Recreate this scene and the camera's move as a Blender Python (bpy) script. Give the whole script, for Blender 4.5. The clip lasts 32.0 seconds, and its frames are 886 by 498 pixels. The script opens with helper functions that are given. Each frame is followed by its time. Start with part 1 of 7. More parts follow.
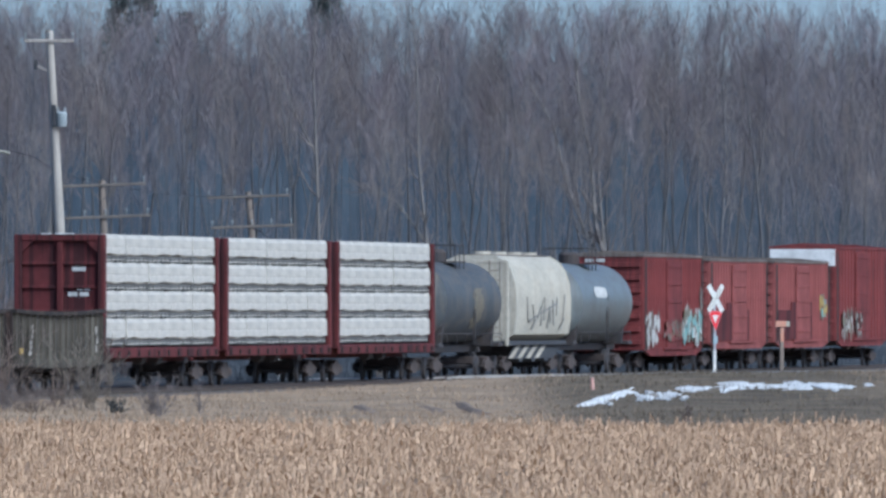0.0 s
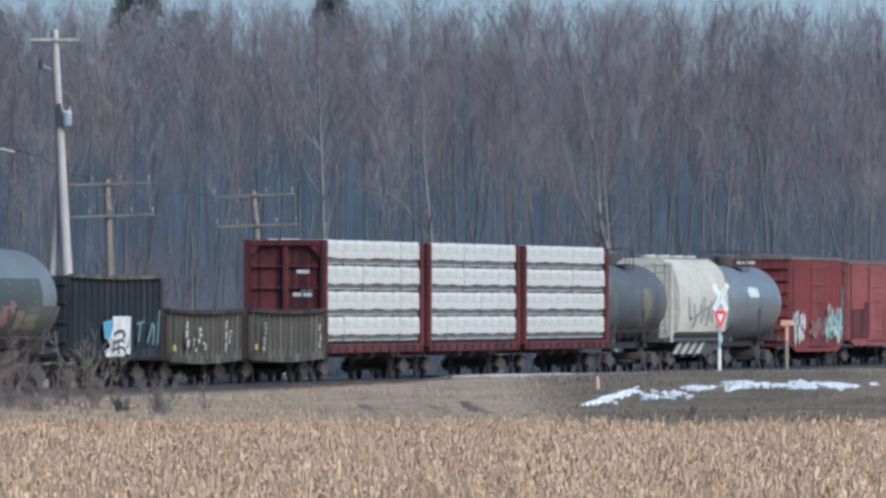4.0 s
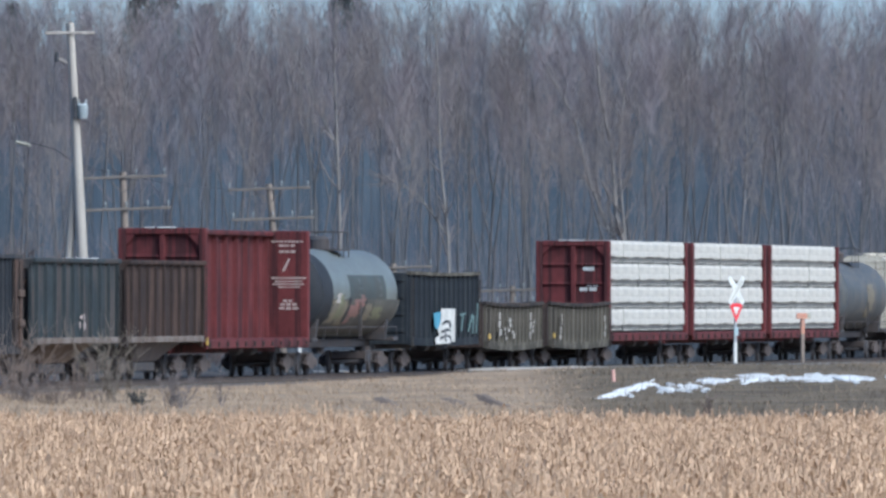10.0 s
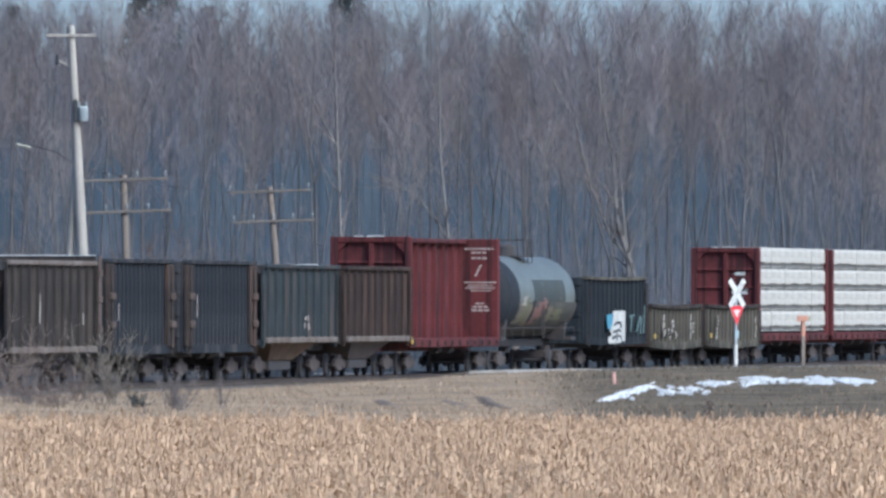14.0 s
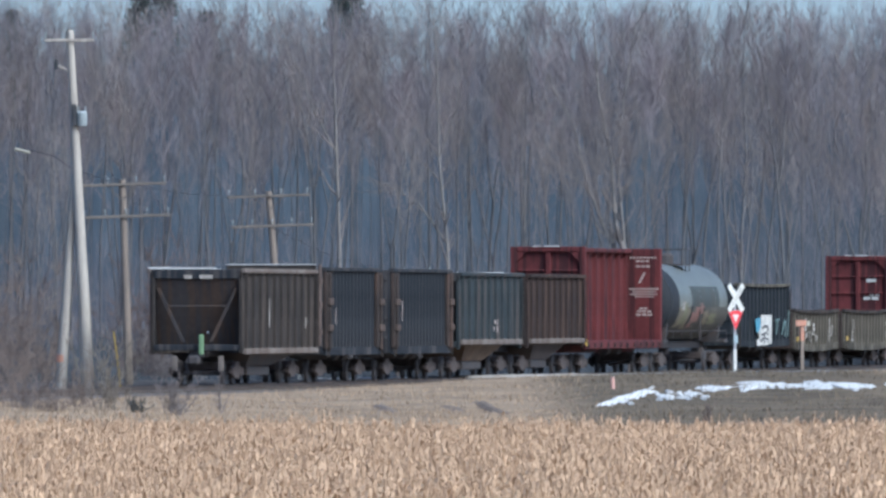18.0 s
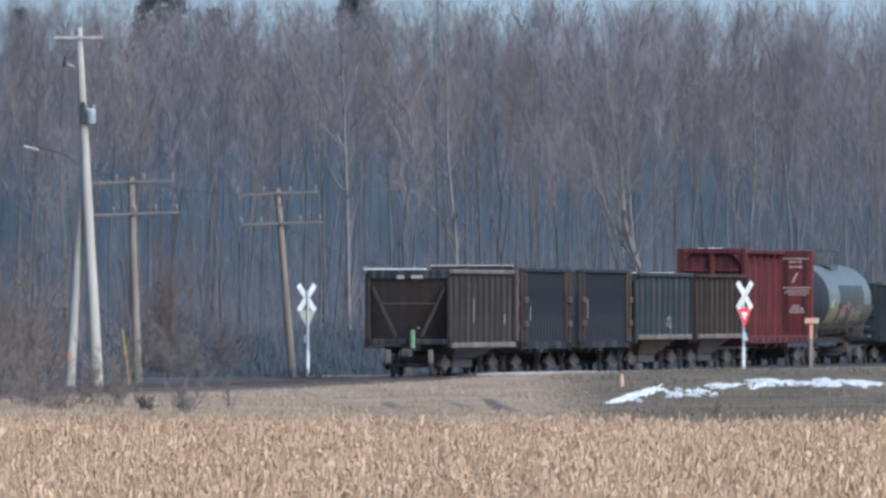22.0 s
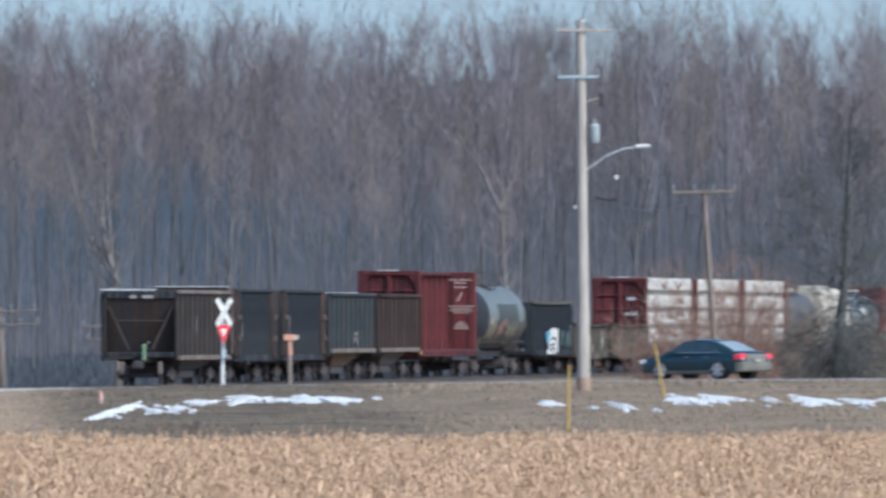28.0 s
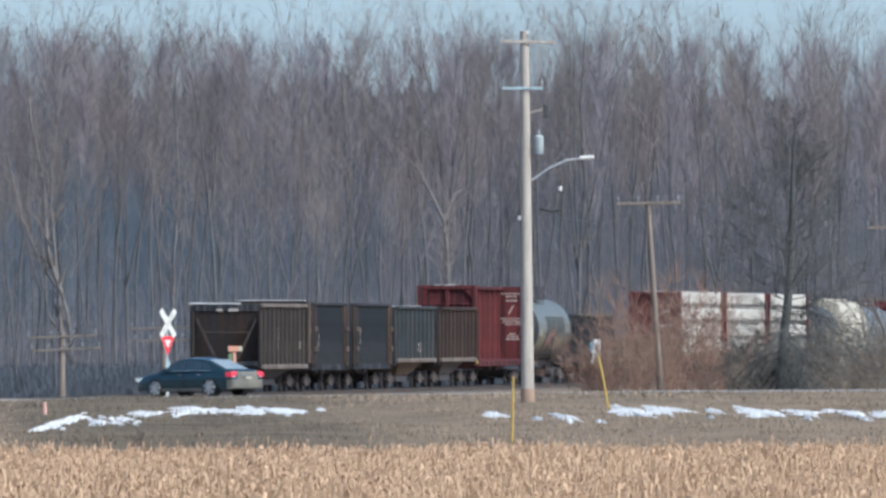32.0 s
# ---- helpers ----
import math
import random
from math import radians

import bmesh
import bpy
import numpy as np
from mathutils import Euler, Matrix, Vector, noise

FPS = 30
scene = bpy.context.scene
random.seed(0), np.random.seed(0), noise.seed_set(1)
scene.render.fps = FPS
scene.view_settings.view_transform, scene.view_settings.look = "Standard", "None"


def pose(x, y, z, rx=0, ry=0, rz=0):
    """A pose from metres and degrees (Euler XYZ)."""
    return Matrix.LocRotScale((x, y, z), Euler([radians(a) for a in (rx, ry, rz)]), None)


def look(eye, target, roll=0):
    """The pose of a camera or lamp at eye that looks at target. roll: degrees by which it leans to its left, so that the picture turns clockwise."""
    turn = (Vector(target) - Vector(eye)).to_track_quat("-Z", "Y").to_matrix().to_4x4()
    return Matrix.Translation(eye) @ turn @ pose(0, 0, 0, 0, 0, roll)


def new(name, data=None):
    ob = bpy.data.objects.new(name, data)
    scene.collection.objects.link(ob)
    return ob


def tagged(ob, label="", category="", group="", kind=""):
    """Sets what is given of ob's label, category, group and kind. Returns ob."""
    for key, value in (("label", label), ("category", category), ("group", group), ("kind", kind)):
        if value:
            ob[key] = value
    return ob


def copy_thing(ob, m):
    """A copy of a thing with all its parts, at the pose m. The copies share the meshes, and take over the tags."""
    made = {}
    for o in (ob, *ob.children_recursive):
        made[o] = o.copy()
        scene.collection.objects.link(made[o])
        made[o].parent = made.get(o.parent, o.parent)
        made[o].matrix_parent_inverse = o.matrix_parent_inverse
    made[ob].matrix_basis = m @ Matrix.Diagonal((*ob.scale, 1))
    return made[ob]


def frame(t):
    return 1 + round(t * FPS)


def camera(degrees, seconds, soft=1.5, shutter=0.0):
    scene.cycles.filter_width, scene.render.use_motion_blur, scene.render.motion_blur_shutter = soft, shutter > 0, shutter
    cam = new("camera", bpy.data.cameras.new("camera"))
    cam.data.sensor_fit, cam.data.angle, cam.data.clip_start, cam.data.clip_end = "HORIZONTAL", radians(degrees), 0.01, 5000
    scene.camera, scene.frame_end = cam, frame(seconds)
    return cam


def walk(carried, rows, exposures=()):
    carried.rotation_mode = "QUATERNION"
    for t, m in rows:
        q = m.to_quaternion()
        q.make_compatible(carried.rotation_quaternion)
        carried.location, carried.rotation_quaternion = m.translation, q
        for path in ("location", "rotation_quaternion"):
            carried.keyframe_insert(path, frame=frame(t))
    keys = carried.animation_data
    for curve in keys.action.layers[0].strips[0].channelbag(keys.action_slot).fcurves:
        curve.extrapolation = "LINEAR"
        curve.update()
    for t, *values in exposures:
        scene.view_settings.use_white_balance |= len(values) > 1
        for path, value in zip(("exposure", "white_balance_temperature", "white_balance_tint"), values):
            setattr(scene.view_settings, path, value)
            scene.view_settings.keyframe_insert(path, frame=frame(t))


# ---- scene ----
# Long-lens view over a corn stubble field to a freight train that rolls away
# from the viewer along a slightly curving track and past a road crossing.

# ---------------------------------------------------------------- camera
LENS = 26000.0            # focal length in picture widths of 1568
EYE_Z = 3.3
HORIZON = 97.0            # the view is tilted up by this much of LENS
# seconds, sideways and upward turn (in units of 1 / LENS)
TURNS = (
    (0.0, -37, 11), (0.5, -48, 15), (1.0, -48, 12), (1.5, -54, 15), (2.0, -56, 14), (2.5, -52, 10), (3.0, -45, 8),
    (3.5, -35, 8.5), (5.5, -20, 11), (6.0, -15, 9), (6.5, -8, 6), (7.0, -3, 1), (7.5, 1, -2.5), (8.0, 1, -3),
    (9.0, 3.5, -4), (10.0, 0, -3), (11.0, -2, -3), (12.0, 1, -1.5), (13.0, 0, 0), (14.0, 1, 1.5), (14.5, 1, 1.5),
    (16.5, 0, 2.5), (17.0, -2, 3), (17.5, -1, 6), (18.0, -1, 10), (18.5, 1, 9), (19.0, 3.5, 8), (19.5, 4, 10),
    (20.0, 7, 9), (20.5, 10, 7.5), (21.0, 13, 4.5), (21.5, 15, 3.5), (22.0, 14.5, 5.5), (23.0, 15, 6), (24.0, 17, 7),
    (24.5, 19, 5), (26.5, 24, 8), (27.0, 26, 8.5), (27.3, 25, 8), (27.4, 1, 9), (27.5, -92, 14), (27.6, -237, 18),
    (27.7, -403, 24), (27.8, -710, 29), (27.9, -835, 32), (28.0, -907, 35), (28.1, -981, 37), (28.2, -1033, 39),
    (28.3, -1062, 41), (28.5, -1076, 43), (29.0, -1085, 47), (29.5, -1091, 50), (30.0, -1087, 53), (30.5, -1068, 54),
    (31.0, -1049, 54), (31.5, -1030, 56), (32.0, -1006, 55))
cam = camera(math.degrees(2 * math.atan(784 / LENS)), 32.0, soft=2.9, shutter=0.25)
walk(cam, [(t, pose(0, 0, EYE_Z, 90 + math.degrees((HORIZON + up) / LENS), 0, math.degrees(side / LENS)))
           for t, side, up in TURNS], ((0.0, 0.84, 5170, 2), (1.0, 0.98, 5240, 2), (3.5, 0.97, 5320, 2), (6.0, 0.97, 5350, 2), (8.0, 1.15, 5370, 2),
                                               (9.0, 1.15, 5370, 2), (27.3, 1.15, 5370, 2), (29.0, 1.26, 5720, 4), (32.0, 1.22, 5740, 2)))

# ---------------------------------------------------------------- light
SUN_DIR = Vector((0.56, -0.50, 0.66)).normalized()
world = bpy.data.worlds.new("hazy_sky")
scene.world = world
world.use_nodes = True
sky = world.node_tree.nodes.new("ShaderNodeTexSky")
sky.sky_type = "NISHITA"
sky.sun_disc = False
sky.sun_elevation = math.asin(SUN_DIR.z)
sky.sun_rotation = math.atan2(SUN_DIR.x, SUN_DIR.y)
sky.altitude = 0
sky.air_density, sky.dust_density, sky.ozone_density = 0.5, 1.7, 0.6
backg = world.node_tree.nodes["Background"]
backg.inputs[1].default_value = 0.100
world.node_tree.links.new(sky.outputs[0], backg.inputs[0])
sun = new("sun", bpy.data.lights.new("sun", "SUN"))
sun.data.energy, sun.data.angle, sun.data.color = 1.75, radians(28), (1.0, 0.95, 0.89)
sun.matrix_world = look(SUN_DIR * 200, (0, 0, 0))
scene.view_settings.exposure = 0.0


# ---------------------------------------------------------------- materials
def material(name, colour, second=None, rough=0.8, metal=0.0, scale=3.0, fine=30.0, bump=0.15, streak=0.0,
             dirt=None, stretch=(1, 1, 1), vary=0.0, lean=0.5, spec=0.4):
    """Two scales of variation, optional run-down streaks, bump and a change from piece to piece."""
    m = bpy.data.materials.new(name)
    m.use_nodes = True
    nt = m.node_tree
    N, L = nt.nodes, nt.links
    bsdf = N["Principled BSDF"]
    bsdf.inputs["Roughness"].default_value = rough
    bsdf.inputs["Metallic"].default_value = metal
    bsdf.inputs["Specular IOR Level"].default_value = spec
    co = N.new("ShaderNodeTexCoord")
    mp = N.new("ShaderNodeMapping")
    mp.inputs["Scale"].default_value = stretch
    L.new(co.outputs["Object"], mp.inputs[0])
    big = N.new("ShaderNodeTexNoise")
    big.inputs["Scale"].default_value, big.inputs["Detail"].default_value = scale, 5
    L.new(mp.outputs[0], big.inputs[0])
    small = N.new("ShaderNodeTexNoise")
    small.inputs["Scale"].default_value, small.inputs["Detail"].default_value = fine, 4
    L.new(mp.outputs[0], small.inputs[0])
    second = second or tuple(c * 0.7 for c in colour)
    ramp = N.new("ShaderNodeMapRange")
    ramp.inputs[1].default_value, ramp.inputs[2].default_value = lean - 0.16, lean + 0.16
    L.new(big.outputs[0], ramp.inputs[0])
    mix = N.new("ShaderNodeMix")
    mix.data_type = "RGBA"
    mix.inputs[6].default_value, mix.inputs[7].default_value = (*colour, 1), (*second, 1)
    L.new(ramp.outputs[0], mix.inputs[0])
    last = mix.outputs[2]
    if streak:
        mp2 = N.new("ShaderNodeMapping")
        mp2.inputs["Scale"].default_value = (1.15, 5.0, 0.22)
        L.new(co.outputs["Object"], mp2.inputs[0])
        run = N.new("ShaderNodeTexNoise")
        run.inputs["Scale"].default_value, run.inputs["Detail"].default_value = 1.0, 6
        L.new(mp2.outputs[0], run.inputs[0])
        r2 = N.new("ShaderNodeMapRange")
        r2.inputs[1].default_value, r2.inputs[2].default_value, r2.inputs[4].default_value = 0.485, 0.59, streak
        L.new(run.outputs[0], r2.inputs[0])
        mx = N.new("ShaderNodeMix")
        mx.data_type = "RGBA"
        mx.inputs[7].default_value = (*(dirt or (0.09, 0.055, 0.035)), 1)
        L.new(r2.outputs[0], mx.inputs[0])
        L.new(last, mx.inputs[6])
        last = mx.outputs[2]
    hsv = N.new("ShaderNodeHueSaturation")
    val = N.new("ShaderNodeMapRange")
    val.inputs[3].default_value, val.inputs[4].default_value = 0.75, 1.25
    L.new(small.outputs[0], val.inputs[0])
    vout = val.outputs[0]
    if vary:
        info = N.new("ShaderNodeObjectInfo")
        geo = N.new("ShaderNodeNewGeometry")
        add = N.new("ShaderNodeMath")
        add.operation = "ADD"
        L.new(info.outputs["Random"], add.inputs[0])
        L.new(geo.outputs["Random Per Island"], add.inputs[1])
        vr = N.new("ShaderNodeMapRange")
        vr.inputs[2].default_value = 2.0
        vr.inputs[3].default_value, vr.inputs[4].default_value = 1 - vary, 1 + vary
        L.new(add.outputs[0], vr.inputs[0])
        mul = N.new("ShaderNodeMath")
        mul.operation = "MULTIPLY"
        L.new(vr.outputs[0], mul.inputs[0])
        L.new(vout, mul.inputs[1])
        vout = mul.outputs[0]
    L.new(vout, hsv.inputs["Value"])
    L.new(last, hsv.inputs["Color"])
    L.new(hsv.outputs[0], bsdf.inputs["Base Color"])
    if bump:
        b = N.new("ShaderNodeBump")
        b.inputs["Strength"].default_value, b.inputs["Distance"].default_value = bump, 0.03
        L.new(small.outputs[0], b.inputs["Height"])
        L.new(b.outputs[0], bsdf.inputs["Normal"])
    return m


M = {
    "straw": material("straw", (0.57, 0.388, 0.250), (0.38, 0.257, 0.168), 0.9, scale=2.4, fine=0.5, vary=0.14, lean=0.56,
                      stretch=(1, 0.5, 0.25)),
    "grass": material("dry_grass", (0.42, 0.312, 0.215), (0.28, 0.210, 0.148), 0.95, scale=0.12, fine=2, vary=0.25),
    "damp_grass": material("damp_grass", (0.200, 0.156, 0.112), (0.125, 0.102, 0.076), 0.95, scale=0.12, fine=2, vary=0.4),
    # cool bark and stem tones include some haze of distance
    "bark": material("bark", (0.132, 0.124, 0.122), (0.095, 0.097, 0.103), 0.95, scale=0.8, fine=12, vary=0.2),
    "stem": material("stem_bark", (0.088, 0.090, 0.099), (0.068, 0.078, 0.092), 0.95, scale=0.3, fine=3, vary=0.4),
    "pale_bark": material("pale_bark", (0.215, 0.192, 0.174), (0.155, 0.145, 0.140), 0.95, scale=0.8, fine=12),
    "twig": material("twig", (0.225, 0.185, 0.170), (0.185, 0.165, 0.160), 0.95, scale=0.1, fine=2, vary=0.2),
    # violet twigs and blue-grey backing: distance haze mixed into both colours
    "canopy": material("canopy_twigs", (0.222, 0.184, 0.190), (0.176, 0.172, 0.194), 0.95, scale=0.06, fine=0.5, vary=0.12, bump=0),
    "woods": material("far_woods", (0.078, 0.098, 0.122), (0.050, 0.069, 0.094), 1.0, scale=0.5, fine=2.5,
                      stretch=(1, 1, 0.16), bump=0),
    "rut": material("rut_soil", (0.135, 0.100, 0.078), (0.215, 0.160, 0.120), 0.95, scale=1.2, fine=6, bump=0.4),
    "asphalt": material("asphalt", (0.28, 0.265, 0.25), (0.22, 0.21, 0.20), 0.9, scale=0.6, fine=20),
    # blue in this colour continues the painted haze of the woods
    "undergrowth": material("undergrowth", (0.074, 0.080, 0.092), (0.056, 0.066, 0.080), 0.95, scale=0.2, fine=2, vary=0.3),
    "needles": material("spruce_needles", (0.062, 0.075, 0.072), (0.045, 0.056, 0.056), 0.95, scale=0.5, fine=3, vary=0.3),
    "gravel": material("pale_gravel", (0.46, 0.42, 0.375), (0.36, 0.33, 0.295), 0.95, scale=1.2, fine=14, bump=0.5),
    "ballast": material("ballast", (0.135, 0.112, 0.098), (0.085, 0.072, 0.065), 0.95, scale=1.5, fine=9, bump=0.6),
    "rail": material("rail_steel", (0.16, 0.12, 0.10), (0.10, 0.07, 0.05), 0.5, 0.6),
    "tie": material("tie_wood", (0.10, 0.08, 0.065), None, 0.9, scale=2),
    "snow": material("old_snow", (0.80, 0.79, 0.77), (0.56, 0.55, 0.53), 0.7, scale=1.2, fine=8, bump=0.4),
    "pole": material("weathered_pole", (0.44, 0.395, 0.345), (0.31, 0.275, 0.24), 0.9, scale=1.5, fine=14,
                     stretch=(3, 3, 0.4)),
    "oldpole": material("old_pole_wood", (0.25, 0.20, 0.165), (0.165, 0.135, 0.112), 0.9, scale=1.5, fine=14,
                        stretch=(3, 3, 0.4)),
}


def blend_along(m, x0, x1, colour):
    """Fades a material's colour into another from x0 to x1: the backing's haze tint greys."""
    N, L = m.node_tree.nodes, m.node_tree.links
    base = N["Principled BSDF"].inputs["Base Color"]
    before = base.links[0].from_socket
    co, sep, ramp, mix = (N.new(k) for k in ("ShaderNodeTexCoord", "ShaderNodeSeparateXYZ", "ShaderNodeMapRange", "ShaderNodeMix"))
    mix.data_type = "RGBA"
    mix.inputs[7].default_value = (*colour, 1)
    ramp.inputs[1].default_value, ramp.inputs[2].default_value, ramp.inputs[4].default_value = x0, x1, 0.8
    L.new(co.outputs["Object"], sep.inputs[0])
    L.new(sep.outputs[0], ramp.inputs[0])
    L.new(ramp.outputs[0], mix.inputs[0])
    L.new(before, mix.inputs[6])
    L.new(mix.outputs[2], base)


# haze tint of the backing: blue on the left, greyer to the right
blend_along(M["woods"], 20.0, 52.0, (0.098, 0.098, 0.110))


def ground_material():
    m = bpy.data.materials.new("ground_cover")
    m.use_nodes = True
    N, L = m.node_tree.nodes, m.node_tree.links
    bsdf = N["Principled BSDF"]
    bsdf.inputs["Roughness"].default_value = 0.95
    bsdf.inputs["Specular IOR Level"].default_value = 0.1
    co = N.new("ShaderNodeTexCoord")
    sep = N.new("ShaderNodeSeparateXYZ")
    L.new(co.outputs["Object"], sep.inputs[0])
    slope = N.new("ShaderNodeMath")        # the field ends along a slanting line
    slope.operation = "MULTIPLY_ADD"
    slope.inputs[1].default_value, slope.inputs[2].default_value = -0.6, -395.0
    L.new(sep.outputs[0], slope.inputs[0])
    edge = N.new("ShaderNodeMath")
    edge.operation = "ADD"
    L.new(slope.outputs[0], edge.inputs[0])
    L.new(sep.outputs[1], edge.inputs[1])
    side = N.new("ShaderNodeMath")
    side.operation = "GREATER_THAN"
    side.inputs[1].default_value = 0.0
    L.new(edge.outputs[0], side.inputs[0])

    def patchy(a, b, scale):
        n = N.new("ShaderNodeTexNoise")
        n.inputs["Scale"].default_value, n.inputs["Detail"].default_value = scale, 8
        L.new(co.outputs["Object"], n.inputs[0])
        r = N.new("ShaderNodeMapRange")
        r.inputs[1].default_value, r.inputs[2].default_value = 0.35, 0.65
        L.new(n.outputs[0], r.inputs[0])
        x = N.new("ShaderNodeMix")
        x.data_type = "RGBA"
        x.inputs[6].default_value, x.inputs[7].default_value = (*a, 1), (*b, 1)
        L.new(r.outputs[0], x.inputs[0])
        return x.outputs[2], n.outputs[0]

    field, _ = patchy((0.24, 0.165, 0.10), (0.42, 0.30, 0.19), 0.9)
    turf, bumps = patchy((0.225, 0.168, 0.117), (0.355, 0.266, 0.184), 0.25)
    mix = N.new("ShaderNodeMix")
    mix.data_type = "RGBA"
    L.new(side.outputs[0], mix.inputs[0])
    L.new(field, mix.inputs[6])
    # damp brown turf beside the road, paler dry turf beside the track
    damp, _ = patchy((0.100, 0.080, 0.058), (0.180, 0.142, 0.100), 0.3)
    wet = N.new("ShaderNodeMapRange")
    wet.inputs[1].default_value, wet.inputs[2].default_value = 2.6, 5.0
    rag = N.new("ShaderNodeMath")          # a ragged border between the two
    rag.operation = "MULTIPLY_ADD"
    rag.inputs[1].default_value = 3.0
    L.new(bumps, rag.inputs[0])
    L.new(sep.outputs[0], rag.inputs[2])
    off = N.new("ShaderNodeMath")
    off.operation = "SUBTRACT"
    off.inputs[1].default_value = 1.5
    L.new(rag.outputs[0], off.inputs[0])
    L.new(off.outputs[0], wet.inputs[0])
    mixw = N.new("ShaderNodeMix")
    mixw.data_type = "RGBA"
    dry = N.new("ShaderNodeMapRange")      # drier again along the far stretch of road
    dry.inputs[1].default_value, dry.inputs[2].default_value = 13.0, 18.0
    dry.inputs[3].default_value, dry.inputs[4].default_value = 1.0, 0.5
    L.new(off.outputs[0], dry.inputs[0])
    share = N.new("ShaderNodeMath")
    share.operation = "MULTIPLY"
    L.new(wet.outputs[0], share.inputs[0])
    L.new(dry.outputs[0], share.inputs[1])
    L.new(share.outputs[0], mixw.inputs[0])
    L.new(turf, mixw.inputs[6])
    L.new(damp, mixw.inputs[7])
    L.new(mixw.outputs[2], mix.inputs[7])
    # leaf litter under the woods, on the far side of the track
    litter, _ = patchy((0.055, 0.052, 0.054), (0.095, 0.085, 0.08), 0.5)
    dot = N.new("ShaderNodeVectorMath")
    dot.operation = "DOT_PRODUCT"
    dot.inputs[1].default_value = (math.cos(HEADING), -math.sin(HEADING), 0)
    L.new(co.outputs["Object"], dot.inputs[0])
    far = N.new("ShaderNodeMath")
    far.operation = "LESS_THAN"
    far.inputs[1].default_value = -8.70 * math.cos(HEADING) - 500 * math.sin(HEADING) - 4.0
    L.new(dot.outputs["Value"], far.inputs[0])
    mix2 = N.new("ShaderNodeMix")
    mix2.data_type = "RGBA"
    L.new(far.outputs[0], mix2.inputs[0])
    L.new(mix.outputs[2], mix2.inputs[6])
    L.new(litter, mix2.inputs[7])
    L.new(mix2.outputs[2], bsdf.inputs["Base Color"])
    b = N.new("ShaderNodeBump")
    b.inputs["Strength"].default_value, b.inputs["Distance"].default_value = 0.2, 0.2
    L.new(bumps, b.inputs["Height"])
    L.new(b.outputs[0], bsdf.inputs["Normal"])
    return m


# ---------------------------------------------------------------- mesh tools
class Shape:
    """Collects boxes, tubes and sheets for one mesh."""

    def __init__(self):
        self.v, self.f = [], []

    def add(self, verts, faces):
        n = len(self.v)
        self.v.extend(tuple(p) for p in verts)
        self.f.extend(tuple(i + n for i in q) for q in faces)
        return self

    def box(self, x0, x1, y0, y1, z0, z1, c=0.0):
        """A box; with c its edges are chamfered."""
        if not c:
            v = [(x, y, z) for z in (z0, z1) for y in (y0, y1) for x in (x0, x1)]
            return self.add(v, [(0, 2, 3, 1), (4, 5, 7, 6), (0, 1, 5, 4), (2, 6, 7, 3), (0, 4, 6, 2), (1, 3, 7, 5)])
        c = min(c, (x1 - x0) * 0.45, (y1 - y0) * 0.45, (z1 - z0) * 0.45)
        ring = lambda x0, x1, y0, y1: [(x0 + c, y0), (x1 - c, y0), (x1, y0 + c), (x1, y1 - c), (x1 - c, y1), (x0 + c, y1),
                                       (x0, y1 - c), (x0, y0 + c)]
        v = [(x, y, z0) for x, y in ring(x0 + c, x1 - c, y0 + c, y1 - c)]
        v += [(x, y, z0 + c) for x, y in ring(x0, x1, y0, y1)]
        v += [(x, y, z1 - c) for x, y in ring(x0, x1, y0, y1)]
        v += [(x, y, z1) for x, y in ring(x0 + c, x1 - c, y0 + c, y1 - c)]
        f = [tuple(range(7, -1, -1)), tuple(range(24, 32))]
        for k in range(3):
            f += [(k * 8 + i, k * 8 + (i + 1) % 8, k * 8 + 8 + (i + 1) % 8, k * 8 + 8 + i) for i in range(8)]
        return self.add(v, f)

    def tube(self, points, radii, n=8, caps=True):
        """A round bar through the points."""
        pts = [Vector(p) for p in points]
        v = []
        for i, p in enumerate(pts):
            d = (pts[min(i + 1, len(pts) - 1)] - pts[max(i - 1, 0)]).normalized()
            a = d.cross(Vector((0.31, 0.95, 0.05)) if abs(d.y) < 0.9 else Vector((1, 0, 0))).normalized()
            b = d.cross(a)
            r = radii[i] if isinstance(radii, (list, tuple)) else radii
            v += [p + (a * math.cos(k * 2 * math.pi / n) + b * math.sin(k * 2 * math.pi / n)) * r for k in range(n)]
        f = [(i * n + k, i * n + (k + 1) % n, (i + 1) * n + (k + 1) % n, (i + 1) * n + k)
             for i in range(len(pts) - 1) for k in range(n)]
        if caps:
            f += [tuple(range(n - 1, -1, -1)), tuple(range((len(pts) - 1) * n, len(pts) * n))]
        return self.add(v, f)

    def prism(self, outline, axis, a0, a1):
        """An outline drawn across an axis ('x', 'y' or 'z') and drawn out from a0 to a1."""
        n = len(outline)
        put = {"x": lambda p, a: (a, p[0], p[1]), "y": lambda p, a: (p[0], a, p[1]), "z": lambda p, a: (p[0], p[1], a)}[axis]
        v = [put(p, a0) for p in outline] + [put(p, a1) for p in outline]
        f = [tuple(range(n)), tuple(range(2 * n - 1, n - 1, -1))]
        f += [(i, n + i, n + (i + 1) % n, (i + 1) % n) for i in range(n)]
        return self.add(v, f)

    def mesh(self, name, mat, smooth=False):
        me = bpy.data.meshes.new(name)
        me.from_pydata(self.v, [], self.f)
        me.validate()
        bm = bmesh.new()
        bm.from_mesh(me)
        bmesh.ops.recalc_face_normals(bm, faces=bm.faces)
        bm.to_mesh(me)
        bm.free()
        me.materials.append(mat)
        if smooth:
            me.shade_smooth()
            me.set_sharp_from_angle(angle=radians(40))
        return me


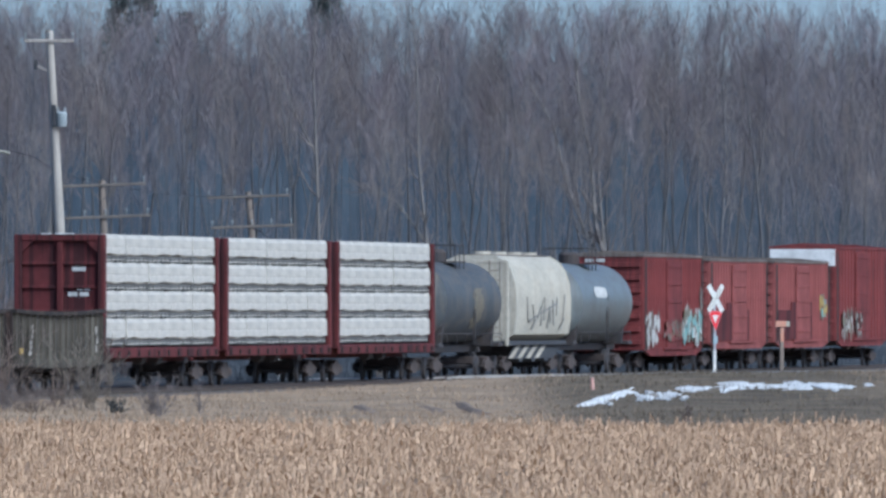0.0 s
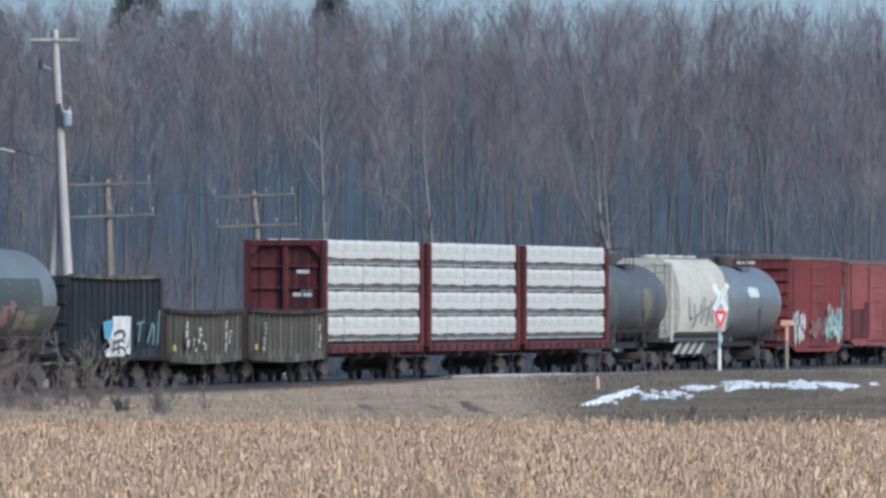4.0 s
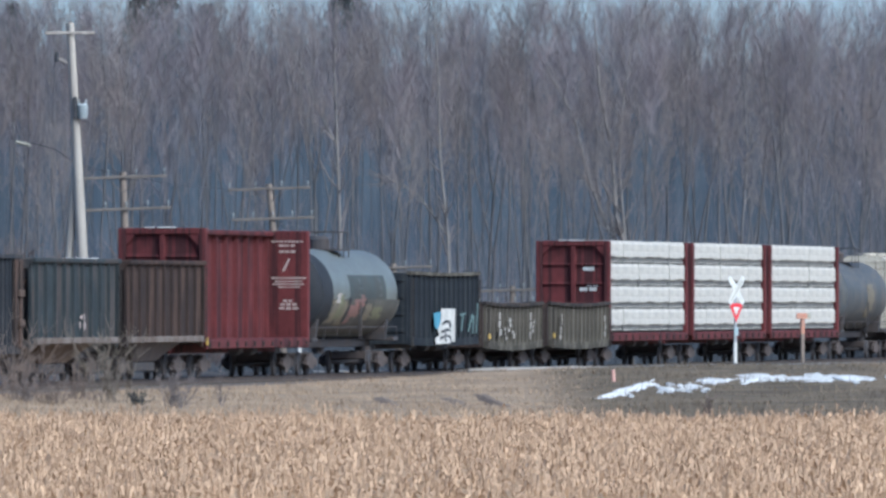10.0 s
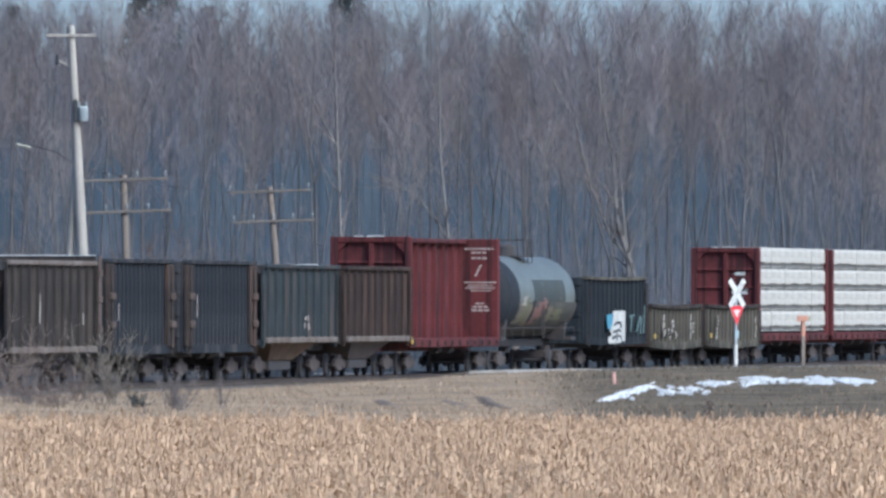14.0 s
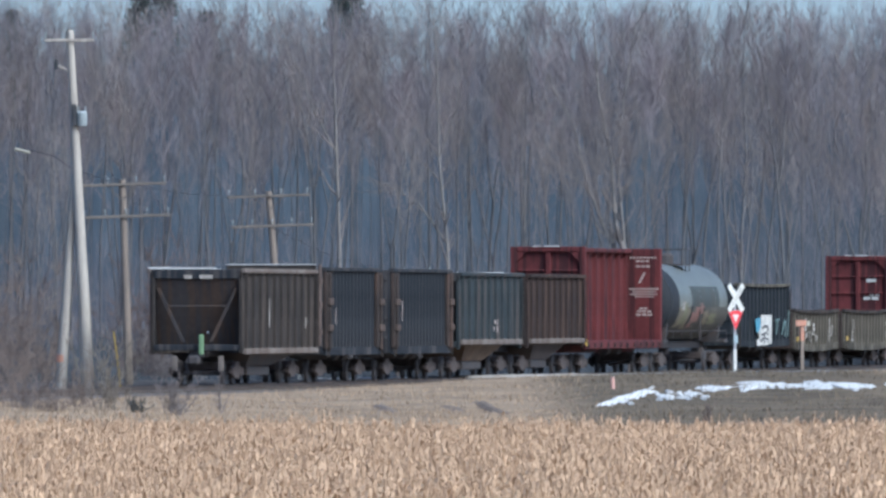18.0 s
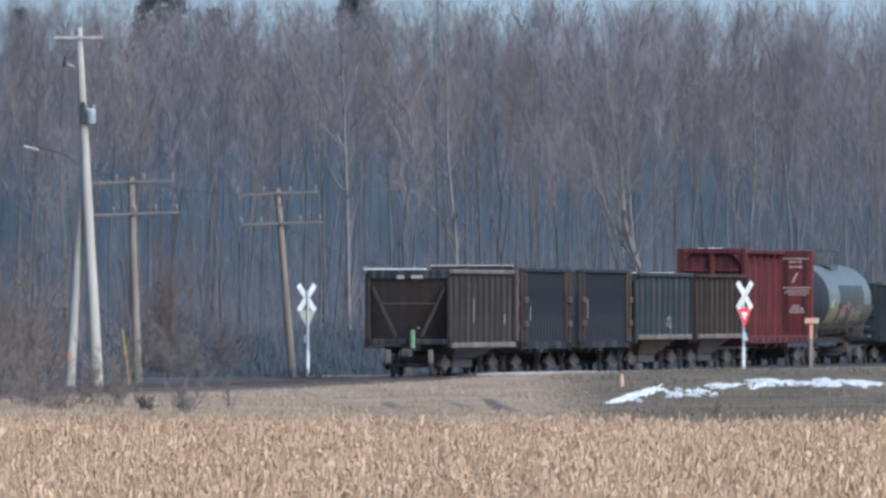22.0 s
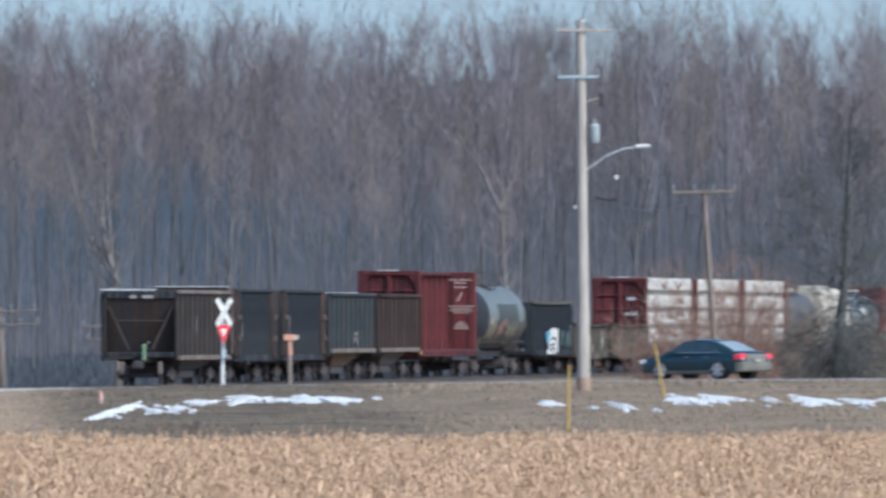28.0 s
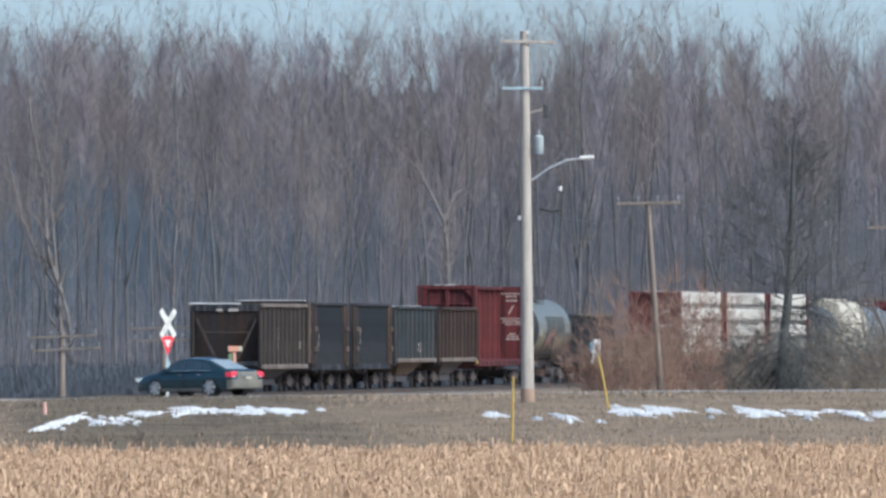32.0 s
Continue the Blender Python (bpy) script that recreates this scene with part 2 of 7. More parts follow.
def loft(sections):
    """Skin over cross sections of equal length, with closed ends."""
    s, n = Shape(), len(sections[0])
    v = [p for sec in sections for p in sec]
    f = [(i * n + k, (i + 1) * n + k, (i + 1) * n + (k + 1) % n, i * n + (k + 1) % n) for i in range(len(sections) - 1) for k in range(n)]
    f += [tuple(range(n)), tuple(range(len(v) - 1, len(v) - n - 1, -1))]
    return s.add(v, f)


def part(name, shape, mat=None, parent=None, label="", smooth=False):
    """One mesh object, under a thing or a part."""
    data = shape.mesh(name, mat, smooth) if isinstance(shape, Shape) else shape
    ob = new(name, data)
    ob.parent = parent
    return tagged(ob, label)


def thing(name, label, category, group="", m=None):
    ob = new(name)
    ob.empty_display_size = 0.3
    if m is not None:
        ob.matrix_world = m
    return tagged(ob, label, category, group)


def arrays_mesh(name, verts, faces, mat):
    """A large mesh from numpy arrays: verts (n, 3), faces (k, 3) or (k, 4)."""
    me = bpy.data.meshes.new(name)
    me.vertices.add(len(verts))
    me.vertices.foreach_set("co", np.asarray(verts, np.float32).ravel())
    k = faces.shape[1]
    me.loops.add(faces.size)
    me.loops.foreach_set("vertex_index", faces.astype(np.int32).ravel())
    me.polygons.add(len(faces))
    me.polygons.foreach_set("loop_start", np.arange(0, faces.size, k, dtype=np.int32))
    me.update(calc_edges=True)
    me.materials.append(mat)
    return me


# ---------------------------------------------------------------- plan
RAIL_Z = 0.71
LIFT = 0.19             # bodies above their trucks
HEADING = radians(8.495)       # of the track, to the right of straight ahead
BEND = 1.915e-5
SPEED = 11.26


def track(m, off=0.0):
    """Place and heading m metres along the track, off metres to its right."""
    lat = BEND * max(m + 60, 0) ** 2 + off
    h = HEADING + math.atan(2 * BEND * max(m + 60, 0))
    x = -8.70 + m * math.sin(HEADING) + lat * math.cos(HEADING)
    y = 500 + m * math.cos(HEADING) - lat * math.sin(HEADING)
    return x, y, h


ROAD = ((150.0, 511.0, 1.5), (61.0, 511.0, 1.45), (42.8, 523.3, 1.35), (27.3, 538.8, 1.20), (11.1, 554.8, 0.91), (0.8, 565.0, 0.68),
        (-11.0, 577.0, 0.48), (-30.0, 591.0, 0.05), (-160.0, 599.0, 0.0))


def road_distance(X, Y):
    """Distance from the road's middle line and its height there, for arrays."""
    best, high = np.full(np.shape(X), 1e9), np.zeros(np.shape(X))
    for (xa, ya, za), (xb, yb, zb) in zip(ROAD, ROAD[1:]):
        dx, dy = xb - xa, yb - ya
        s = np.clip(((X - xa) * dx + (Y - ya) * dy) / (dx * dx + dy * dy), 0, 1)
        d = np.hypot(X - xa - s * dx, Y - ya - s * dy)
        high = np.where(d < best, za + s * (zb - za), high)
        best = np.minimum(best, d)
    return best, high


def ground_height(X, Y):
    X, Y = np.asarray(X, float), np.asarray(Y, float)
    across = (X + 8.70) * math.cos(HEADING) - (Y - 500) * math.sin(HEADING)
    along = (X + 8.70) * math.sin(HEADING) + (Y - 500) * math.cos(HEADING)
    dt = across - BEND * np.maximum(along + 60, 0) ** 2
    near = np.interp(dt, [-60, -12, -5, -2.7, 2.7, 4.5, 9, 16, 34], [0, 0.04, 0.14, 0.47, 0.47, 0.36, 0.26, 0.13, 0.0])
    dr, zr = road_distance(X, Y)
    road = zr * np.interp(dr, [0, 4.6, 7, 14, 30, 42, 60, 85], [1.0, 0.97, 0.94, 0.90, 0.76, 0.56, 0.27, 0.0])
    # beside the track the road's bank stays below the rails, but for the crossing itself
    road = np.where(dr < 5.5, np.minimum(road, zr), np.minimum(road, np.interp(np.abs(dt), [2.7, 4.5, 6.5, 9, 14], [0.47, 0.60, 0.76, 0.90, 2.0])))
    z = np.maximum(near, road)
    lump = 0.05 * np.sin(X * 0.9 + 1.3 * np.sin(Y * 0.31)) * np.sin(Y * 0.27 + 0.6 * np.sin(X * 0.53))
    calm = np.clip((np.minimum(np.abs(dt) - 3, dr - 5)) / 4, 0, 1)
    return z + lump * calm


def gz(x, y):
    return float(ground_height(np.array([x]), np.array([y]))[0])


def sheet(xs, ys, z):
    nx, ny = len(xs), len(ys)
    gx, gy = np.meshgrid(xs, ys)
    verts = np.c_[gx.ravel(), gy.ravel(), z.ravel()]
    i = np.arange(nx * ny).reshape(ny, nx)
    faces = np.c_[i[:-1, :-1].ravel(), i[:-1, 1:].ravel(), i[1:, 1:].ravel(), i[1:, :-1].ravel()]
    return verts, faces


xs = np.concatenate([np.linspace(-2500, -80, 14)[:-1], np.arange(-80, 130, 1.4), np.linspace(130, 2500, 14)])
ys = np.concatenate([np.linspace(-600, 200, 9)[:-1], np.arange(200, 390, 6.0), np.arange(390, 620, 1.6),
                     np.arange(620, 900, 10.0), np.linspace(900, 4500, 12)])
GX, GY = np.meshgrid(xs, ys)
ground = part("ground", arrays_mesh("ground", *sheet(xs, ys, ground_height(GX, GY)), ground_material()))
tagged(ground, "flat farmland with a stubble field and a dry grassy bank", kind="structure")


def strip(name, line, width, lift, mat, label):
    """A paved strip that follows points (x, y)."""
    pts = []
    for (xa, ya), (xb, yb) in zip(line, line[1:]):
        n = max(2, int(math.hypot(xb - xa, yb - ya) / 1.5))
        pts += [(xa + (xb - xa) * i / n, ya + (yb - ya) * i / n) for i in range(n)]
    pts.append(line[-1])
    verts, faces, k = [], [], 7
    for i, p in enumerate(pts):
        a, b = pts[max(i - 1, 0)], pts[min(i + 1, len(pts) - 1)]
        d = Vector((b[0] - a[0], b[1] - a[1])).normalized()
        for j in range(k):
            o = (j / (k - 1) - 0.5) * width
            x, y = p[0] - d.y * o, p[1] + d.x * o
            verts.append((x, y, gz(x, y) + lift - (0.10 if j in (0, k - 1) else 0)))
    for i in range(len(pts) - 1):
        faces += [(i * k + j, i * k + j + 1, i * k + k + j + 1, i * k + k + j) for j in range(k - 1)]
    ob = part(name, Shape().add(verts, faces), mat, smooth=True)
    return tagged(ob, label, kind="structure")


strip("road", [(x, y) for x, y, z in ROAD], 7.0, 0.05, M["asphalt"], "weathered grey two-lane country road")


def ridge(ax, ay, bx, by, high, seed):
    """A low uneven crest of bare soil thrown up beside a wheel rut on the dry bank."""
    r, rings = random.Random(seed), []
    for i in range(13):
        k = i / 12
        x, y = ax + (bx - ax) * k + r.uniform(-0.03, 0.03), ay + (by - ay) * k
        g, h = gz(x, y), high * math.sin(math.pi * (0.06 + 0.88 * k)) * r.uniform(0.8, 1.1)
        rings.append([(x - 0.32, y, g - 0.06), (x - 0.12, y, g + h * 0.8), (x + 0.02, y, g + h), (x + 0.16, y, g + h * 0.55), (x + 0.36, y, g - 0.06)])
    tagged(part("soil_ridge", loft(rings), M["rut"], smooth=True), "dark crest of bare soil beside a wheel rut", "soil", kind="structure")


ridge(-2.15, 472, -1.45, 446, 0.10, 1)
ridge(1.15, 474, 1.95, 444, 0.16, 2)
ridge(0.10, 468, 0.55, 455, 0.07, 3)
strip("ballast_bed", [track(m)[:2] for m in range(-220, 420, 10)], 4.6, 0.07, M["ballast"], "grey-brown crushed stone ballast of the railway track")


# ---------------------------------------------------------------- vegetation
rng = np.random.default_rng(7)


def field_edge(x):
    return 395 + 0.6 * x


def stubble():
    """Cut corn stalks in rows, torn leaves that hang from them and leaves that lie between."""
    n = 74000
    y = 236 + (430 - 236) * rng.random(n) ** 0.9
    lo, hi = (-80 - 784) / LENS * y - 2, (2720 - 784) / LENS * y + 2
    x = lo + (hi - lo) * rng.random(n)
    row = np.round(x / 0.76 + 0.15 * np.sin(y * 0.05)) * 0.76
    x = row + rng.normal(0, 0.17, n)
    clump = np.sin(x * 5.3 + 2.0 * np.sin(x * 1.7 + y * 0.11)) * np.sin(y * 0.31 + 2.6 * np.sin(x * 0.9)) + 0.5 * np.sin(x * 11.0 + y * 0.23)
    keep = (y < field_edge(x) - rng.random(n) * 4) & ((clump > -0.45) | (rng.random(n) < 0.30))
    x, y = x[keep], y[keep]
    n = len(x)
    z = ground_height(x, y)
    patch = 0.5 + 0.5 * np.sin(x * 0.55 + np.sin(y * 0.11) * 2) * np.sin(y * 0.07 + 1.1 * np.sin(x * 0.23))
    h = (0.08 + 0.22 * rng.random(n) + 0.16 * patch * rng.random(n)) * np.where(rng.random(n) < 0.03, 1.7, 1)
    r = 0.009 + 0.011 * rng.random(n)
    lean = rng.normal(0, 0.13, (n, 2)) * np.where(rng.random(n) < 0.10, 5, 1)[:, None] * h[:, None]
    base = np.c_[x, y, z - 0.02]
    top = base + np.c_[lean, h]
    ang = rng.random(n) * 6.28
    verts = [end + np.c_[np.cos(ang + j * 2.094) * r * k, np.sin(ang + j * 2.094) * r * k, np.zeros(n)]
             for end, k in ((base, 1.0), (top, 0.75)) for j in range(3)]
    V = np.stack(verts, 1).reshape(-1, 3)
    o = np.arange(n)[:, None] * 6
    allv = [V]
    allf = [o + np.array([[j, (j + 1) % 3, 3 + (j + 1) % 3, 3 + j]]) for j in range(3)]
    count = len(V)

    def leaves(p0, a, length, width, rise, fall):
        """Bent leaves of three joints from the points p0."""
        m = len(p0)
        out = np.c_[np.cos(a), np.sin(a)] * length[:, None]
        d = np.c_[out * 0.30, rise * length]
        d2 = np.c_[out * 0.28, -fall * length]
        w = np.c_[-np.sin(a), np.cos(a), rng.normal(0, 0.55, m)] * width[:, None]
        q = np.stack([p0 - w * 0.5, p0 + w * 0.5, p0 + d + w, p0 + d - w, p0 + d + d2 + w * 0.25, p0 + d + d2 - w * 0.25], 1).reshape(-1, 3)
        i = np.arange(m)[:, None] * 6 + count
        allv.append(q)
        allf.extend([i + np.array([[0, 1, 2, 3]]), i + np.array([[3, 2, 4, 5]])])
        return count + len(q)
    for flap in range(2):
        p0 = base + (top - base) * (rng.random(n)[:, None] * 0.65 + 0.35)
        count = leaves(p0, rng.random(n) * 6.28, 0.07 + 0.20 * rng.random(n) ** 1.5, 0.006 + 0.026 * rng.random(n) ** 2,
                       rng.normal(0.35, 0.4, n), np.abs(rng.normal(0.8, 0.5, n)))
    k = rng.integers(0, n, 22000)
    p0 = base[k] + np.c_[rng.normal(0, 0.25, (len(k), 2)), 0.03 + 0.10 * rng.random(len(k))]
    count = leaves(p0, rng.random(len(k)) * 6.28, 0.15 + 0.30 * rng.random(len(k)), 0.010 + 0.026 * rng.random(len(k)),
                   rng.normal(0.1, 0.15, len(k)), np.abs(rng.normal(0.15, 0.1, len(k))))
    me = arrays_mesh("corn_stubble", np.concatenate(allv), np.concatenate(allf), M["straw"])
    tagged(part("corn_stubble", me, None), "pale straw-coloured corn stubble with torn dry leaves", "stubble", kind="stuff")


def grass():
    """Dry grass on the banks between field, road and track."""
    n = 60000
    y = 388 + (556 - 388) * rng.random(n)
    lo, hi = (-90 - 784) / LENS * y - 2, (2720 - 784) / LENS * y + 2
    x = lo + (hi - lo) * rng.random(n)
    across = (x + 8.70) * math.cos(HEADING) - (y - 500) * math.sin(HEADING)
    dr, _ = road_distance(x, y)
    keep = (y > field_edge(x) - 2) & (across > 2.75) & (dr > np.where((x > 3) & (x < 10), 6.8, 4.6)) & ((rng.random(n) < 0.5) | (np.sin(x * 0.8) * np.sin(y * 0.3 + x) > -0.2))
    x, y = x[keep], y[keep]
    n = len(x)
    z = ground_height(x, y)
    tall = 0.5 + 0.5 * np.sin(x * 0.35 + 2) * np.sin(y * 0.12 + x * 0.2)
    h = 0.06 + 0.16 * rng.random(n) * tall + 0.04 * rng.random(n)
    h = h * np.where(y < field_edge(x) + 8, 1.5, 1)
    a = rng.random(n) * 6.28
    w = 0.008 + 0.012 * rng.random(n)
    base = np.c_[x, y, z - 0.02]
    side = np.c_[np.cos(a), np.sin(a), np.zeros(n)] * w[:, None]
    bend = rng.normal(0, 0.35, (n, 2)) * h[:, None]
    mid, tip = base + np.c_[bend * 0.35, h * 0.6], base + np.c_[bend, h]
    V = np.stack([base - side, base + side, mid + side * 0.7, mid - side * 0.7, tip + side * 0.15, tip - side * 0.15], 1).reshape(-1, 3)
    o = np.arange(n)[:, None] * 6
    F = np.concatenate([o + np.array([[0, 1, 2, 3]]), o + np.array([[3, 2, 4, 5]])])
    wet = np.repeat((x + rng.normal(0, 0.9, n) > 4.0) & ((x < 15) | (rng.random(n) < 0.5)), 2)
    F = F.reshape(2, n, 4).transpose(1, 0, 2).reshape(-1, 4)
    for name, pick, mat, label in (("dry_grass", ~wet, "grass", "short dry tan grass on the bank"), ("damp_grass", wet, "damp_grass", "short damp brown grass beside the road")):
        tagged(part(name, arrays_mesh(name, V, F[pick], M[mat]), None), label, "grass", kind="stuff")


stubble()
grass()


class Twigs:
    """Tapered three-sided sticks, gathered as arrays."""

    def __init__(self):
        self.a, self.b, self.ra, self.rb = [], [], [], []

    def add(self, a, b, ra, rb):
        self.a.append(a), self.b.append(b), self.ra.append(ra), self.rb.append(rb)

    def mesh(self, name, mat, n=3):
        a, b = np.array(self.a), np.array(self.b)
        ra, rb = np.array(self.ra)[:, None], np.array(self.rb)[:, None]
        d = b - a
        d /= np.linalg.norm(d, axis=1)[:, None] + 1e-9
        u = np.cross(d, np.array([0.3, 0.9, 0.1]))
        u /= np.linalg.norm(u, axis=1)[:, None] + 1e-9
        w = np.cross(d, u)
        rings = []
        for end, r in ((a, ra), (b, rb)):
            for k in range(n):
                t = k * 2 * math.pi / n
                rings.append(end + (u * math.cos(t) + w * math.sin(t)) * r)
        V = np.stack(rings, 1).reshape(-1, 3)
        o = np.arange(len(a))[:, None] * (2 * n)
        F = np.concatenate([o + np.array([[k, (k + 1) % n, n + (k + 1) % n, n + k]]) for k in range(n)])
        return arrays_mesh(name, V, F, mat)


def turn_away(d, angle, r):
    """A direction at that angle from d, round it by chance."""
    p = d.orthogonal().normalized()
    p.rotate(Matrix.Rotation(r.random() * 6.283, 3, d))
    return (d * math.cos(angle) + p * math.sin(angle)).normalized()


def grow(tw, base, d, length, radius, r, steps=5, wander=0.10, lift=0.08, end=0.35):
    """A limb of several sticks; returns its joints as (place, direction, radius)."""
    p, joints = Vector(base), []
    for i in range(steps):
        d = (d + Vector((r.gauss(0, wander), r.gauss(0, wander), r.gauss(0, wander) + lift))).normalized()
        q = p + d * (length / steps)
        r0 = radius * (1 - (1 - end) * i / steps)
        r1 = radius * (1 - (1 - end) * (i + 1) / steps)
        tw.add(tuple(p), tuple(q), r0, r1)
        p = q
        joints.append((p.copy(), d.copy(), r1))
    return joints


def bare_tree(seed, height, girth, first=0.35, limbs=15, spread=0.75, twigs=8, fine=5, bark="bark", fork=0, lean=(0, 0)):
    """Trunk mesh and crown mesh of a leafless tree."""
    r = random.Random(seed)
    trunk, crown = Twigs(), Twigs()
    stems = []
    up = Vector((lean[0], lean[1], 1)).normalized()
    if fork:
        low = grow(trunk, (0, 0, -0.3), up, height * fork, girth, r, 4, 0.03, 0.05, 0.85)
        p, d, rad = low[-1]
        for s in (-1, 1):
            out = Vector((s * r.uniform(0.12, 0.3), r.uniform(-0.15, 0.15), 1)).normalized()
            stems.append(grow(trunk, p, out, height * (1 - fork), rad * 0.78, r, 9, 0.035, 0.06, 0.10))
    else:
        stems.append(grow(trunk, (0, 0, -0.3), up, height, girth, r, 12, 0.035, 0.05, 0.10))
    for joints in stems:
        top = joints[-1][0].z
        for _ in range(limbs // len(stems)):
            k = r.random() ** 0.8
            z = height * (first + (0.97 - first) * k)
            i = min(range(len(joints)), key=lambda j: abs(joints[j][0].z - z))
            p, d, rad = joints[i]
            p = p - d * r.uniform(0, height / 14)
            ang = r.uniform(0.45, 0.95) * spread + 0.15
            ln = height * r.uniform(0.14, 0.28) * (1.15 - 0.55 * k)
            lj = grow(crown, p, turn_away(d, ang, r), ln, max(rad * 0.36, 0.022), r, 4, 0.07, 0.15, 0.35)
            for _ in range(twigs):
                lp, ld, lr = r.choice(lj)
                tj = grow(crown, lp, turn_away(ld, r.uniform(0.35, 0.9), r), ln * r.uniform(0.25, 0.55), max(lr * 0.45, 0.010), r, 2, 0.07, 0.18, 0.5)
                for _ in range(fine):
                    tp, td, tr = r.choice(tj)
                    e = tp + turn_away(td, r.uniform(0.3, 0.8), r) * (ln * r.uniform(0.12, 0.3))
                    crown.add(tuple(tp), tuple(e), 0.009, 0.004)
    return trunk.mesh("trunk", M[bark], 6), crown.mesh("crown", M["twig"], 3)


def forest():
    r = random.Random(5)
    kinds = []
    for i in range(11):                         # the last three are the sparse crowns of the tallest
        h = (19, 21, 18, 22, 20, 17, 21, 20, 26, 27, 25)[i]
        t, c = bare_tree(20 + i, h, 0.085 + 0.014 * (i % 4), first=(0.55, 0.6, 0.5, 0.6, 0.62, 0.48, 0.55, 0.52, 0.6, 0.65, 0.6)[i], limbs=16 if i < 8 else 11,
                         twigs=7 if i < 8 else 5, fine=4 if i < 8 else 3, spread=0.42, fork=(0, 0.35, 0, 0, 0.5, 0.2, 0, 0.3, 0.5, 0.6, 0.45)[i], bark="bark")
        ob = thing("tree", "tall bare deciduous tree at the edge of the woods", "tree", "trees of the woods", Matrix.Translation((0, 0, -500)))
        part("trunk", t, None, ob)
        part("crown", c, None, ob)
        kinds.append((ob, h))
    used = set()
    spots = []                                  # place, height
    for y, gap in ((1062, 6.0), (1074, 5.5), (1088, 5.0), (1104, 4.4), (1124, 4.0)):
        x = -50.0 + r.random() * 3
        while x < 98:
            px, py = x + r.gauss(0, 0.7), y + r.gauss(0, 2.5)
            spots.append((px, py, skyline(px, py) * r.uniform(0.84, 1.02), 0))
            x += gap * r.uniform(0.6, 1.4)
    for _ in range(26):                         # nearer trees along the far side of the track
        y = r.uniform(700, 1010)
        xt = -8.7 + (y - 500) * math.tan(HEADING) - 14
        spots.append((r.uniform(max(-0.034 * y, xt - 45), xt), y, r.uniform(11, 15), 0))
    # taller trees that stand above the rest, in loose clumps
    for ua, ub, n in ((-60, 120, 4), (160, 230, 2), (420, 580, 4), (690, 1060, 7), (1090, 1400, 7), (1470, 1660, 3), (1700, 1850, 4), (1860, 2140, 9),
                      (2180, 2300, 4), (2385, 2520, 5), (2560, 2700, 3)):
        for i in range(n):
            u, y = ua + (ub - ua) * (i + r.uniform(0.1, 0.9)) / n, 1080 + r.gauss(0, 8)
            spots.append(((u - 784) / LENS * y, y, 3.3 + y * r.uniform(535, 600) / LENS, 1))
    for x, y, height, tall in spots:
        k = r.randrange(8, 11) if tall else r.randrange(8)
        s = height / kinds[k][1]
        m = pose(x, y, gz(x, y), 0, 0, r.uniform(0, 360)) @ Matrix.Diagonal((s, s, s, 1))
        if k not in used:
            used.add(k)
            kinds[k][0].matrix_world = m
        else:
            c = copy_thing(kinds[k][0], m)
            c.scale = (s, s, s)


def skyline(x, y):
    """Usual height of the tree tops, lower towards the end of the woods."""
    return 3.3 + y * (508 - 24 / (1 + np.exp(-(x / y * LENS - 1600) / 60))) / LENS


def ribbons(p, q, wa, wb, side):
    """Thin tapered blades from p to q."""
    V = np.stack([p - side * wa[:, None], p + side * wa[:, None], q + side * wb[:, None], q - side * wb[:, None]], 1).reshape(-1, 3)
    return V, np.arange(len(p))[:, None] * 4 + np.array([[0, 1, 2, 3]])


def sideways(n):
    a = rng.normal(0, 0.7, n)
    return np.c_[np.cos(a), np.sin(a), np.zeros(n)]


